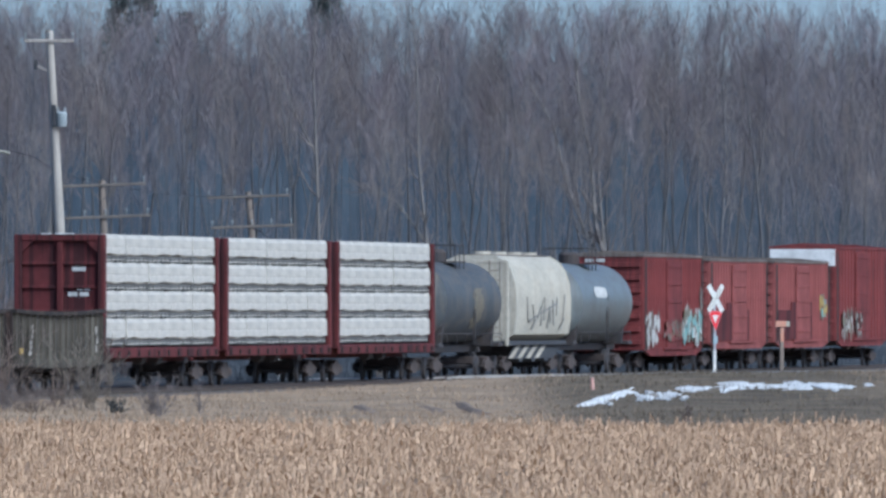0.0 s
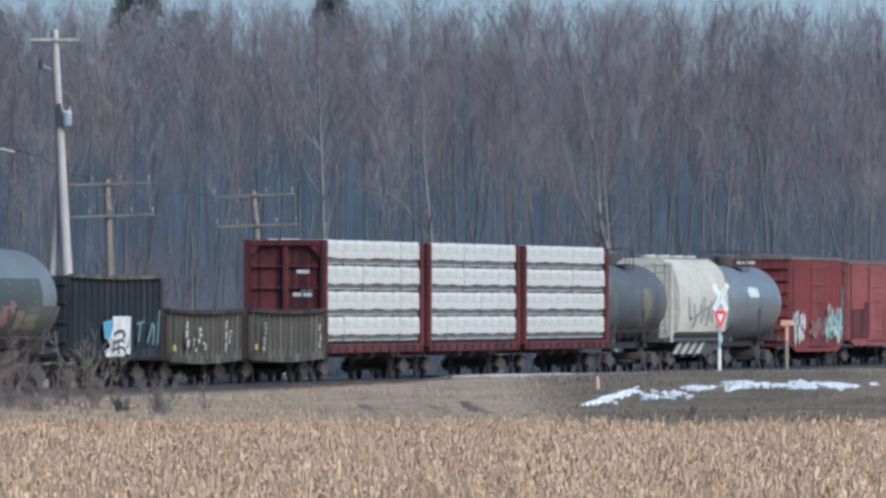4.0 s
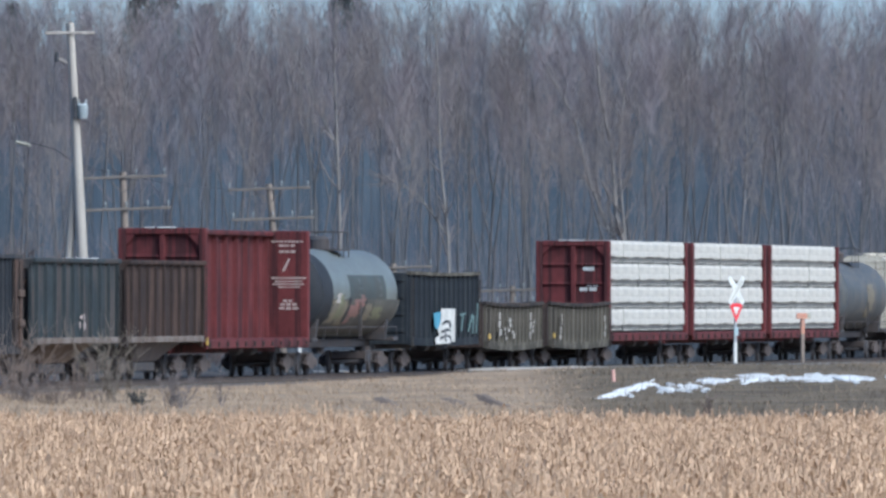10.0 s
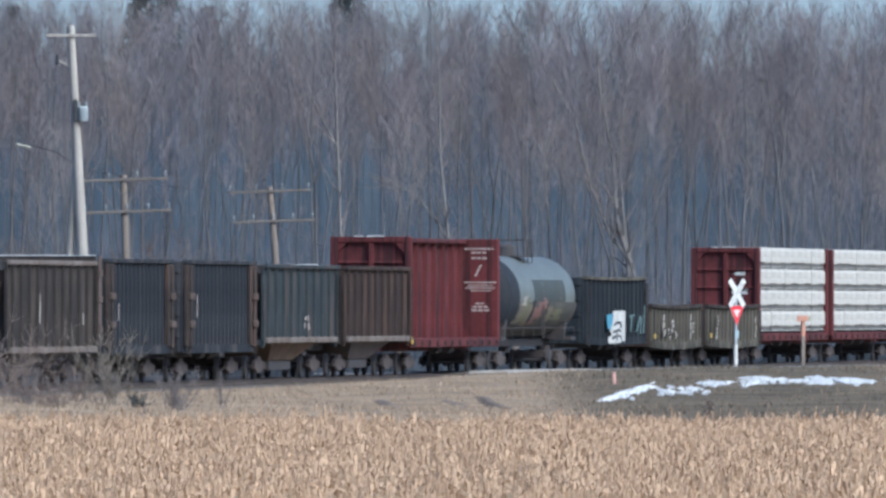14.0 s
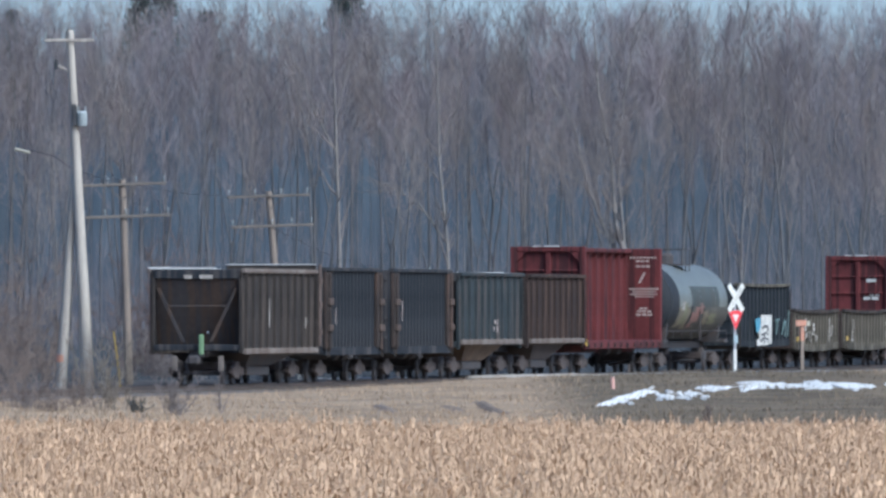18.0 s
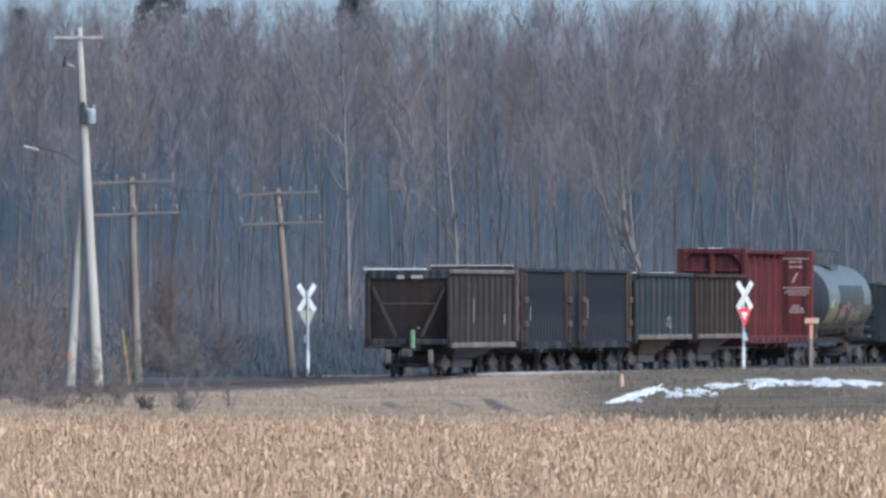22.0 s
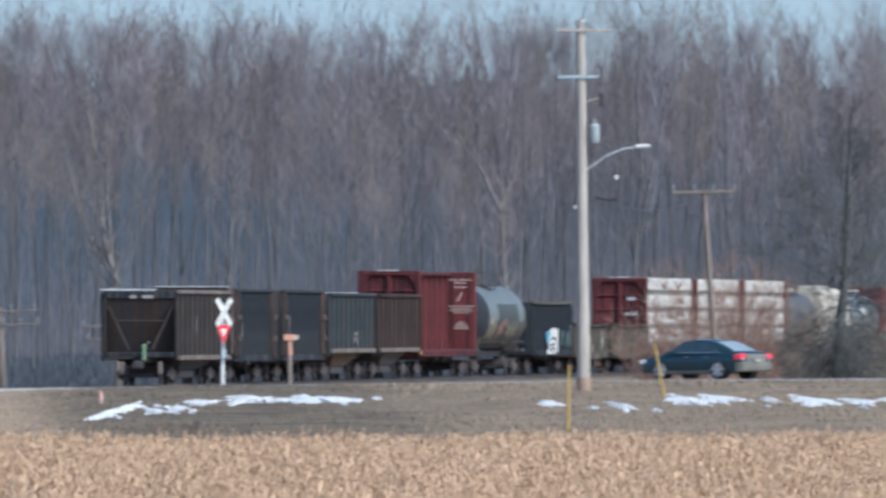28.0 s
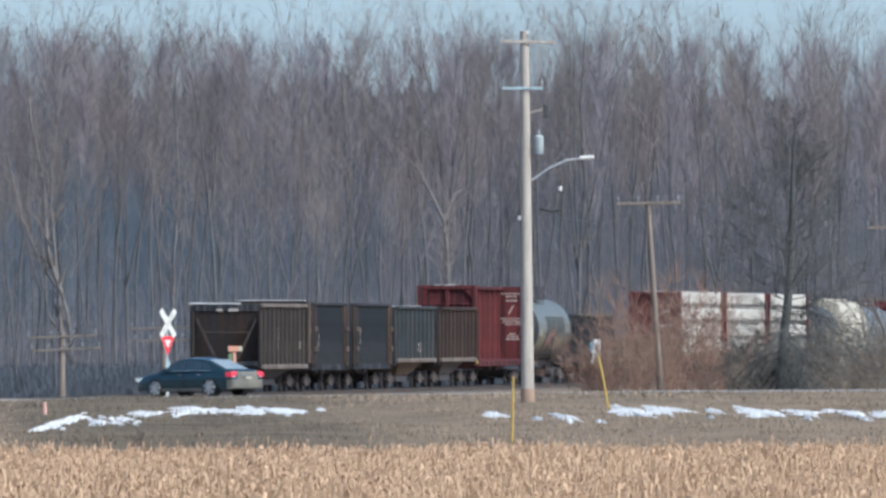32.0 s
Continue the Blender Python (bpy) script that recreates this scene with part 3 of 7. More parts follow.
def far_woods():
    """The depth of the woods: a ragged dark backing in haze blue, and before it slim stems, each with rising branches
    and twigs.
    """
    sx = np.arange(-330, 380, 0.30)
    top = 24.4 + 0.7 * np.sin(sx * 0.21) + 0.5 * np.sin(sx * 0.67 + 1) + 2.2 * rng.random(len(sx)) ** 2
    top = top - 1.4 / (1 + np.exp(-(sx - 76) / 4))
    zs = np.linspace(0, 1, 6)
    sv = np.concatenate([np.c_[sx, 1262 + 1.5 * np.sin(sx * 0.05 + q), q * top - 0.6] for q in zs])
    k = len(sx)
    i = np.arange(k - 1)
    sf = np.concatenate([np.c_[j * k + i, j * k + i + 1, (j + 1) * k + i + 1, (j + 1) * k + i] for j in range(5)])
    tagged(part("far_woods", arrays_mesh("far_woods", sv, sf, M["woods"]), None), "dense leafless woods with blue-grey haze in their colour", "woods", kind="stuff")
    # slim upright stems, three-sided, slightly bowed
    n = 460
    x, y = -50 + 148 * (np.arange(n) * 7 % n + rng.random(n)) / n, 1054 + 130 * rng.random(n)
    h = skyline(x, y) * (1.0 - 0.24 * rng.random(n) ** 2.6)
    lean = rng.normal(0, 0.025, (n, 2))
    bow = rng.normal(0, 0.25, (n, 2))
    r0 = 0.035 + 0.055 * rng.random(n) ** 2

    def axis(i, q):
        """Points on stems i at the shares q of their heights."""
        xy = np.c_[x[i], y[i]] + lean[i] * (h[i] * q)[:, None] + bow[i] * np.sin(q * 3.1)[:, None]
        return np.c_[xy, h[i] * q]
    V, every = [], np.arange(n)
    for q in (-0.02, 0.35, 0.7, 1.0):
        mid = axis(every, np.full(n, q))
        r = (r0 * (1 - 0.75 * max(q, 0)))[:, None]
        V += [mid + r * np.array([[math.cos(j * 2.094), math.sin(j * 2.094), 0]]) for j in range(3)]
    V = np.stack(V, 1).reshape(-1, 3)
    o = np.arange(n)[:, None] * 12
    F = np.concatenate([o + np.array([[s * 3 + j, s * 3 + (j + 1) % 3, s * 3 + 3 + (j + 1) % 3, s * 3 + 3 + j]]) for s in range(3) for j in range(3)])
    tagged(part("slim_stems", arrays_mesh("slim_stems", V, F, M["stem"]), None), "slim upright bare tree stems in the woods", "stems", kind="stuff")
    # branches that rise from the stems, most of them in the upper half
    nb, nt = 25, 28
    si = np.repeat(every, nb)
    m = len(si)
    low = np.where(x > 26, 0.16, 0.34) + 0.36 * rng.random(n)      # where each crown begins
    first = low[si]
    q = first + (0.98 - first) * rng.random(m) ** 0.6
    p = axis(si, q)
    a, tilt = rng.random(m) * 6.283, 0.25 + 0.5 * rng.random(m)
    d = np.c_[np.cos(a) * np.sin(tilt), np.sin(a) * np.sin(tilt), np.cos(tilt)]
    ln = h[si] * (0.09 + 0.12 * rng.random(m)) * (1.25 - 0.75 * q)
    e = p + d * ln[:, None] + np.c_[np.zeros(m), np.zeros(m), ln * 0.12]
    V0, F0 = ribbons(p, e, 0.018 + 0.012 * rng.random(m), np.full(m, 0.009), sideways(m))
    # twigs along each branch
    bi = np.repeat(np.arange(m), nt)
    n = len(bi)
    p2 = p[bi] + (e - p)[bi] * (0.1 + 0.9 * rng.random(n))[:, None] + rng.normal(0, 0.12, (n, 3))
    d2 = d[bi] * 0.8 + np.c_[rng.normal(0, 0.42, n), rng.normal(0, 0.3, n), 0.35 + rng.normal(0, 0.3, n)]
    d2 = d2 / np.linalg.norm(d2, axis=1)[:, None] * (0.35 + 1.15 * rng.random(n))[:, None]
    w = 0.005 + 0.006 * rng.random(n)
    V1, F1 = ribbons(p2, p2 + d2, w, w * 0.4, sideways(n))
    # saplings and low twigs among the stems
    n = 95000
    lx, ly = -50 + 148 * rng.random(n), 1052 + 130 * rng.random(n)
    clump = np.sin(lx * 0.9 + 2 * np.sin(ly * 0.21)) * np.sin(ly * 0.17 + lx * 0.23)
    lz = 0.2 + 12.0 * rng.random(n) ** 1.3 * (0.62 + 0.5 * clump)
    p3 = np.c_[lx, ly, lz]
    d3 = np.c_[rng.normal(0, 0.30, n), rng.normal(0, 0.2, n), np.abs(rng.normal(0.95, 0.3, n))] * (0.4 + 1.2 * rng.random(n))[:, None]
    w = 0.005 + 0.006 * rng.random(n)
    V2, F2 = ribbons(p3, p3 + d3, w, w * 0.4, sideways(n))
    V = np.concatenate([V0, V1, V2])
    F = np.concatenate([F0, F1 + len(V0), F2 + len(V0) + len(V1)])
    tagged(part("far_twigs", arrays_mesh("far_twigs", V, F, M["canopy"]), None), "fine reddish-brown bare branches and twigs of the woods", "twigs", kind="stuff")


def undergrowth():
    """Low tangled growth between the track and the woods."""
    n = 75000
    y = 548 + 502 * rng.random(n) ** 1.1
    reach = -8.7 + (y - 500) * math.tan(HEADING) + BEND * (y - 440) ** 2 - 5
    x = reach - 52 * rng.random(n)
    dr, _ = road_distance(x, y)
    keep = dr > 4.5
    x, y = x[keep], y[keep]
    n = len(x)
    h = (0.3 + 0.5 * rng.random(n)) * (0.75 + 0.35 * np.sin(x * 0.4 + y * 0.05)) * np.interp(y, [548, 585, 660, 760], [0.7, 0.9, 1.6, 3.4]) * np.where(x > 2, 0.6, 1.0)
    base = np.c_[x, y, ground_height(x, y) - 0.05]
    side = np.c_[0.012 + 0.02 * rng.random(n), rng.normal(0, 0.01, n), np.zeros(n)]
    tip = base + np.c_[rng.normal(0, 0.22, n) * h, rng.normal(0, 0.2, n) * h, h]
    V = np.stack([base - side, base + side, tip + side * 0.5, tip - side * 0.5], 1).reshape(-1, 3)
    F = np.arange(n)[:, None] * 4 + np.array([[0, 1, 2, 3]])
    tagged(part("undergrowth", arrays_mesh("undergrowth", V, F, M["undergrowth"]), None), "low tangled dark undergrowth behind the track", "undergrowth", kind="stuff")


def spruce(x, y, height, seed):
    """A narrow conifer: whorls of drooping boughs set with short needle sprays."""
    r = random.Random(seed)
    ob = thing("tree", "dark narrow spruce rising behind the bare woods", "tree", "spruces in the woods", Matrix.Translation((x, y, gz(x, y))))
    trunk, crown = Twigs(), Twigs()
    trunk.add((0, 0, -0.3), (0, 0, height), 0.22, 0.02)
    z = height * 0.77
    while z < height - 0.3:
        k = (height - z) / height
        for _ in range(9):
            a = r.random() * 6.283
            ln = (0.25 + 8.5 * k) * r.uniform(0.7, 1.1)
            p = Vector((0, 0, z + r.uniform(-0.2, 0.2)))
            for p, d, rad in grow(crown, p, Vector((math.cos(a), math.sin(a), 0.1)), ln, 0.03, r, 3, 0.06, -0.10, 0.4):
                for _ in range(6):
                    e = p + turn_away(d, r.uniform(0.3, 1.1), r) * r.uniform(0.25, 0.6) + Vector((0, 0, -0.12))
                    crown.add(tuple(p), tuple(e), 0.05, 0.02)
        z += 0.42
    part("trunk", trunk.mesh("trunk", M["bark"], 6), None, ob)
    part("crown", crown.mesh("crown", M["needles"], 3), None, ob)


forest()
for u, k, seed in ((250, 600, 1), (292, 585, 2), (367, 532, 6), (624, 590, 3), (600, 560, 7), (20, 540, 4)):
    spruce((u - 784) / LENS * 1180, 1180, 3.3 + 1180 * k / LENS, seed)
far_woods()
undergrowth()


# ---------------------------------------------------------------- train
def paint(name, colour, second=None, rough=0.6, streak=0.5, dirt=None, **k):
    k.setdefault("spec", 0.08)
    k.setdefault("stretch", (0.45, 1.0, 1.0))
    return material(name, colour, second or tuple(c * 0.78 for c in colour), rough, scale=0.8, fine=6, bump=0.1,
                    streak=streak, dirt=dirt, **k)


P = {
    "brown": paint("dark_brown_steel", (0.056, 0.051, 0.052), (0.040, 0.037, 0.039), 0.75),
    "olive": paint("weathered_brown_steel", (0.047, 0.041, 0.039), (0.032, 0.029, 0.028), 0.85, 0.6, (0.085, 0.066, 0.055)),
    # base tone lifted and cooled to take in distance haze
    "black": paint("sooty_black_steel", (0.028, 0.032, 0.039), (0.018, 0.020, 0.025), 0.8, 0.9, (0.066, 0.060, 0.060), spec=0.15),
    "blue": paint("faded_blue_grey_steel", (0.043, 0.052, 0.057), (0.030, 0.036, 0.040), 0.75, 0.55, (0.095, 0.072, 0.062)),
    "umber": paint("umber_steel", (0.046, 0.034, 0.031), (0.032, 0.025, 0.024), 0.8, 0.5, (0.105, 0.066, 0.05)),
    "slate": paint("dark_slate_steel", (0.026, 0.030, 0.036), (0.018, 0.021, 0.026), 0.8, 0.5, (0.058, 0.062, 0.062)),
    "drab": paint("drab_grey_steel", (0.084, 0.074, 0.061), (0.052, 0.047, 0.040), 0.85, 0.6, (0.17, 0.155, 0.125)),
    "casting": paint("worn_brown_casting", (0.115, 0.088, 0.078), (0.075, 0.058, 0.052), 0.85, 0.3),
    "letter": material("faded_pink_lettering", (0.44, 0.37, 0.34), (0.29, 0.22, 0.20), 0.7, scale=3, fine=16),
    "sill": paint("pale_dusty_sill", (0.195, 0.168, 0.152), (0.135, 0.115, 0.104), 0.85, 0.4),
    "red": paint("oxide_red_steel", (0.128, 0.035, 0.036), (0.090, 0.028, 0.029), 0.7, 0.9, (0.044, 0.020, 0.022)),
    "boxred": paint("worn_red_steel", (0.205, 0.052, 0.050), (0.145, 0.040, 0.040), 0.7, 0.6, (0.085, 0.03, 0.03)),
    "pink": paint("faded_red_steel", (0.27, 0.088, 0.082), (0.20, 0.066, 0.062), 0.75, 0.35, (0.13, 0.04, 0.038)),
    "chute": paint("tan_hopper_chute", (0.17, 0.118, 0.080), (0.10, 0.072, 0.054), 0.85, 0.4),
    "silver": paint("dull_silver_tank", (0.175, 0.188, 0.172), (0.135, 0.145, 0.134), 0.45, 0.3, (0.13, 0.12, 0.105), metal=0.25, spec=0.3),
    "grey": paint("blue_grey_tank", (0.165, 0.180, 0.180), (0.125, 0.138, 0.140), 0.4, 0.25, spec=0.3),
    "dark": paint("dark_grey_tank", (0.088, 0.094, 0.10), (0.064, 0.069, 0.075), 0.55, 0.4, (0.17, 0.14, 0.11), spec=0.12),
    # tar black, also lifted for the haze of distance
    "tar": paint("tarry_black_steel", (0.022, 0.024, 0.029), (0.030, 0.032, 0.037), 0.7, 0.3, (0.03, 0.028, 0.028), spec=0.15),
    "panel": paint("dark_tank_patch", (0.070, 0.080, 0.078), (0.052, 0.060, 0.060), 0.6, 0.2, spec=0.1),
    "grime": paint("underbelly_grey", (0.085, 0.080, 0.070), (0.055, 0.054, 0.050), 0.6, 0.4, (0.13, 0.12, 0.10), spec=0.2),
    "scrawl": material("faded_black_scrawl", (0.16, 0.155, 0.145), (0.24, 0.23, 0.21), 0.7, scale=4),
    "cream": paint("cream_hopper", (0.52, 0.475, 0.39), (0.42, 0.385, 0.32), 0.6, 0.25, (0.35, 0.28, 0.2)),
    "wrap": material("white_lumber_wrap", (0.54, 0.505, 0.45), (0.46, 0.432, 0.39), 0.6, scale=1.3, fine=4, bump=0.12,
                     stretch=(0.5, 1, 1.6), streak=0.28, dirt=(0.42, 0.41, 0.385), vary=0.02, spec=0.1),
    # dark grey stands in for the shadow between lumber tiers
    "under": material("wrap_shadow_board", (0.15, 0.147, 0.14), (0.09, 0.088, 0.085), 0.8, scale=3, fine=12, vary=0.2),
    # iron and truck frame colours raised to hold the veil of haze
    "iron": material("running_gear_iron", (0.046, 0.046, 0.052), (0.066, 0.052, 0.047), 0.85, 0.0, scale=2, fine=14),
    "frame": material("rusty_truck_frame", (0.092, 0.070, 0.062), (0.060, 0.048, 0.045), 0.85, scale=2, fine=14),
    "post": paint("rusty_dark_post", (0.058, 0.046, 0.042), (0.036, 0.031, 0.030), 0.85, 0.6, (0.11, 0.07, 0.055)),
    "white": material("white_lettering", (0.62, 0.61, 0.58), (0.42, 0.41, 0.39), 0.7, scale=5, fine=20),
    "yellow": material("yellow_paint", (0.50, 0.33, 0.07), (0.36, 0.25, 0.07), 0.6, scale=5),
    "teal": material("teal_spray_paint", (0.16, 0.36, 0.38), (0.26, 0.36, 0.30), 0.6, scale=3),
    "faded_teal": material("faded_teal_spray", (0.13, 0.20, 0.19), (0.08, 0.12, 0.12), 0.7, scale=3),
    "rose": material("rose_spray_paint", (0.24, 0.105, 0.092), (0.17, 0.105, 0.088), 0.6, scale=3),
    "ochre": material("ochre_spray_paint", (0.185, 0.150, 0.095), (0.125, 0.110, 0.085), 0.6, scale=2),
    "olive_spray": material("olive_spray_paint", (0.16, 0.16, 0.085), (0.11, 0.105, 0.07), 0.6, scale=2),
    "ink": material("black_spray_paint", (0.04, 0.04, 0.045), (0.07, 0.07, 0.075), 0.7, scale=4),
    "pale": material("pale_spray_paint", (0.45, 0.42, 0.38), (0.28, 0.25, 0.22), 0.7, scale=1.6, fine=6),
    "green": material("green_hose", (0.20, 0.31, 0.17), (0.15, 0.24, 0.13), 0.6, scale=5),
    "bright": material("bright_spray_white", (0.62, 0.60, 0.56), (0.46, 0.45, 0.42), 0.7, scale=2, fine=12),
    "azure": material("azure_spray_paint", (0.09, 0.30, 0.42), (0.08, 0.24, 0.34), 0.6, scale=3),
    "steel": material("worn_bright_steel", (0.45, 0.46, 0.47), (0.35, 0.35, 0.36), 0.4, 0.7, scale=4),
}
SHARED = {}


def shared(key, build):
    if key not in SHARED:
        SHARED[key] = build()
    return SHARED[key]


def side_frame():
    s = Shape()
    out = [(-1.05, 0.42), (-0.95, 0.62), (-0.45, 0.66), (-0.30, 0.80), (0.30, 0.80), (0.45, 0.66), (0.95, 0.62), (1.05, 0.42),
           (0.78, 0.40), (0.42, 0.24), (-0.42, 0.24), (-0.78, 0.40)]
    for y in (-1.08, 0.96):
        s.prism(out, "y", y, y + 0.12)
    for y in (-1.12, 1.02):                    # journal boxes
        for x in (-0.89, 0.89):
            s.box(x - 0.14, x + 0.14, y, y + 0.1, 0.33, 0.60, 0.03)
    s.box(-0.2, 0.2, -1.0, 1.0, 0.50, 0.80, 0.04)
    return s.mesh("truck", P["frame"])


def wheel_pair():
    s = Shape()
    s.tube([(0, -1.05, 0), (0, 1.05, 0)], 0.08, 10)
    for y in (-0.80, 0.67):
        s.tube([(0, y, 0), (0, y + 0.025, 0), (0, y + 0.11, 0), (0, y + 0.13, 0)], [0.38, 0.42, 0.42, 0.44], 20)
    return s.mesh("wheelset", P["iron"])


def springs():
    s = Shape()
    for y in (-1.04, 1.0):
        for x in (-0.16, 0.0, 0.16):
            s.tube([(x, y + 0.02, 0.28), (x, y + 0.02, 0.56)], 0.06, 8)
    return s.mesh("spring_nest", P["iron"])


def trucks(car, length, inset=2.0):
    for x in (inset, length - inset):
        tr = part("truck", shared("truck", side_frame), None, car, "rusty cast truck frame")
        tr.location = (x, 0, 0)
        for dx in (-0.89, 0.89):
            w = part("wheelset", shared("wheels", wheel_pair), None, tr)
            w.location = (dx, 0, 0.42)
        part("spring_nest", shared("springs", springs), None, tr)
    for x, d in ((0.0, -1), (length, 1)):
        s = Shape().box(min(x - d * 0.7, x + d * 0.62), max(x - d * 0.7, x + d * 0.62), -0.11, 0.11, 0.74, 0.98, 0.03)
        s.box(min(x + d * 0.40, x + d * 0.74), max(x + d * 0.40, x + d * 0.74), -0.2, 0.2, 0.70, 1.02, 0.06)
        part("coupler", s, P["iron"], car)


def bars(car, name, x0, z0, rows, y, mat, along="x", label="", d=-1):
    """Lettering too small to read: rows of (indent, length, height, gap below). On a side wall or an end wall."""
    s = Shape()
    z = z0
    for indent, ln, hh, gap in rows:
        x = x0 + indent
        k = max(1, int(ln / max(hh * 2.2, 0.05)))
        for i in range(k):
            a, b = x + ln * i / k, x + ln * (i + 0.82) / k
            if along == "x":
                s.box(a, b, min(y, y + d * 0.006), max(y, y + d * 0.006), z - hh, z)
            else:
                s.box(min(y, y + d * 0.006), max(y, y + d * 0.006), a, b, z - hh, z)
        z -= hh + gap
    return tagged(part(name, s, mat, car, label), kind="stuff")


def blob(car, name, pts, y, mat, label="", lift=0.007):
    """A flat painted shape on the right side wall."""
    s = Shape()
    s.prism(pts, "y", y - lift, y - 0.001)
    return part(name, s, mat, car, label)


def ladder(car, x, y, z0, z1, width=0.4, along="x", mat="iron"):
    s = Shape()
    for o in (-width / 2, width / 2):
        p = (x + o, y) if along == "x" else (x, y + o)
        s.tube([(p[0], p[1], z0), (p[0], p[1], z1)], 0.02, 5)
    k = int((z1 - z0) / 0.38)
    for i in range(1, k + 1):
        z = z0 + (z1 - z0) * i / (k + 1)
        if along == "x":
            s.tube([(x - width / 2, y, z), (x + width / 2, y, z)], 0.016, 5)
        else:
            s.tube([(x, y - width / 2, z), (x, y + width / 2, z)], 0.016, 5)
    return part("ladder", s, P[mat], car)


def underframe(car, length, w=1.3, z=1.08, mat="iron"):
    part("center_sill", Shape().box(0.1, length - 0.1, -0.28, 0.28, z - 0.32, z, 0.03), P[mat], car)
    for x in (length * 0.42, length * 0.56):
        part("air_reservoir", Shape().tube([(x, -0.9, 0.78), (x + 0.9, -0.9, 0.78)], 0.2, 10), P["iron"], car)


def open_hopper(name, label, length, height, side, group="open cars", chute="iron", sill=None, ribs=10, tail=False, snow=False, posts=None, zb=1.18):
    """Open-top hopper car: ribbed sides, sloped end sheets, chutes below."""
    car = thing(name, label, "hopper car", group)
    W = 1.58
    body = P[side]
    for y in (-W, W - 0.05):
        part("side_sheet", Shape().box(0.15, length - 0.15, y, y + 0.05, zb, height - 0.1), body, car)
    rib = shared(("rib", side, height, zb), lambda: Shape().prism([(-0.055, 0), (-0.035, -0.11), (0.035, -0.11), (0.055, 0)], "z", zb, height - 0.14).mesh("rib", body))
    for i in range(ribs):
        for y, rz in ((-W, 0), (W, 180)):
            o = part("rib", rib, None, car)
            o.matrix_basis = pose(0.5 + (length - 1.0) * i / (ribs - 1), y, 0, 0, 0, rz)
    for y in (-W - 0.13, W - 0.05):
        part("top_chord", Shape().box(0, length, y, y + 0.18, height - 0.16, height, 0.03), P[sill or side] if snow else body, car)
        part("side_sill", Shape().box(0.3, length - 0.3, y, y + 0.18, zb - 0.12, zb + 0.09, 0.03), P[sill] if sill else body, car, "pale dusty side sill" if sill else "")
    for x, d in ((0.0, 1), (length, -1)):
        # slope sheet and end frame
        part("slope_sheet", Shape().prism([(x + d * 0.07, height - 0.30), (x + d * 0.15, height - 0.30), (x + d * 1.0, 1.10), (x + d * 0.9, 1.05)], "y", -W + 0.05, W - 0.05), body, car)
        s = Shape().box(min(x, x + d * 0.22), max(x, x + d * 0.22), -W, W, height - 0.36, height - 0.02, 0.03)
        part("end_plate", s, body, car)
        for y in (-W, W - 0.13):
            part("corner_post", Shape().box(min(x, x + d * 0.16), max(x, x + d * 0.16), y, y + 0.13, 0.9, height - 0.05, 0.02), body, car)
        for q in (-1, 1):
            part("end_brace", Shape().prism([(q * 1.42, height - 0.66), (q * 1.30, height - 0.66), (q * 0.42, 1.30), (q * 0.54, 1.30)], "x", x + d * 0.10, x + d * 0.18), P["brown"], car)
        part("end_beam", Shape().box(min(x + d * 0.1, x + d * 0.2), max(x + d * 0.1, x + d * 0.2), -1.12, 1.12, height - 1.33, height - 1.26, 0.02), P["brown"], car)
        part("end_sill", Shape().box(min(x, x + d * 0.3), max(x, x + d * 0.3), -W, W, 0.98, 1.20, 0.03), body, car)
    for xa, xb in ((2.8, length - 2.9),):
        v = [(x, y, z) for x, q, z in ((xa, 1.40, zb - 0.05), (xb, 1.40, zb - 0.05), (xa + 1.2, 1.05, 0.46), (xb - (xb - xa) * 0.38, 1.05, 0.46)) for y in (-q, q)]
        part("discharge_chute", Shape().add(v, [(0, 1, 3, 2), (4, 6, 7, 5), (0, 2, 6, 4), (1, 5, 7, 3), (0, 4, 5, 1), (2, 3, 7, 6)]), P[chute], car)
        part("chute_gate", Shape().box(xa + 1.3, xb - (xb - xa) * 0.42, -1.08, 1.08, 0.32, 0.62, 0.02), P["iron"], car)
    underframe(car, length)
    trucks(car, length)
    ladder(car, length - 0.45, -W - 0.16, 1.1, height - 0.2, mat="olive")
    if posts:
        for x in posts:
            part("corner_casting", Shape().box(x - 0.16, x + 0.16, -W - 0.17, -W - 0.05, height - 1.35, height - 1.0, 0.03), P["sill"], car)
    if snow:
        s = Shape()
        r = random.Random(3)
        for y in (W - 0.02,):
            x = 0.0
            while x < length:
                n = r.uniform(0.7, 1.8)
                s.box(x, min(x + n, length), y, y + 0.12, height - 0.005, height + r.uniform(0.015, 0.05), 0.008)
                x += n + r.uniform(0, 0.15)
        s.box(0.02, 0.2, -W * 0.4, W, height - 0.02, height + 0.03, 0.008)
        # the front end stands a hand higher than the sides
        part("raised_end", Shape().box(length - 0.22, length, -W, W, height - 0.02, height + 0.17, 0.02), P["olive"], car, "raised end plate")
        part("corner_post", Shape().box(length - 0.42, length + 0.02, -W - 0.20, -W - 0.135, 1.1, height + 0.17, 0.02), P["casting"], car, "worn brown corner post")
        for z in (1.5, 2.45, 3.3):
            part("corner_casting", Shape().box(length - 0.40, length, -W - 0.24, -W - 0.19, z, z + 0.22, 0.02), P["casting"], car)
        s.box(length - 0.24, length + 0.02, -W, W, height + 0.165, height + 0.195, 0.008)
        part("snow_rim", s, M["snow"], car, "thin melting snow along the rim")
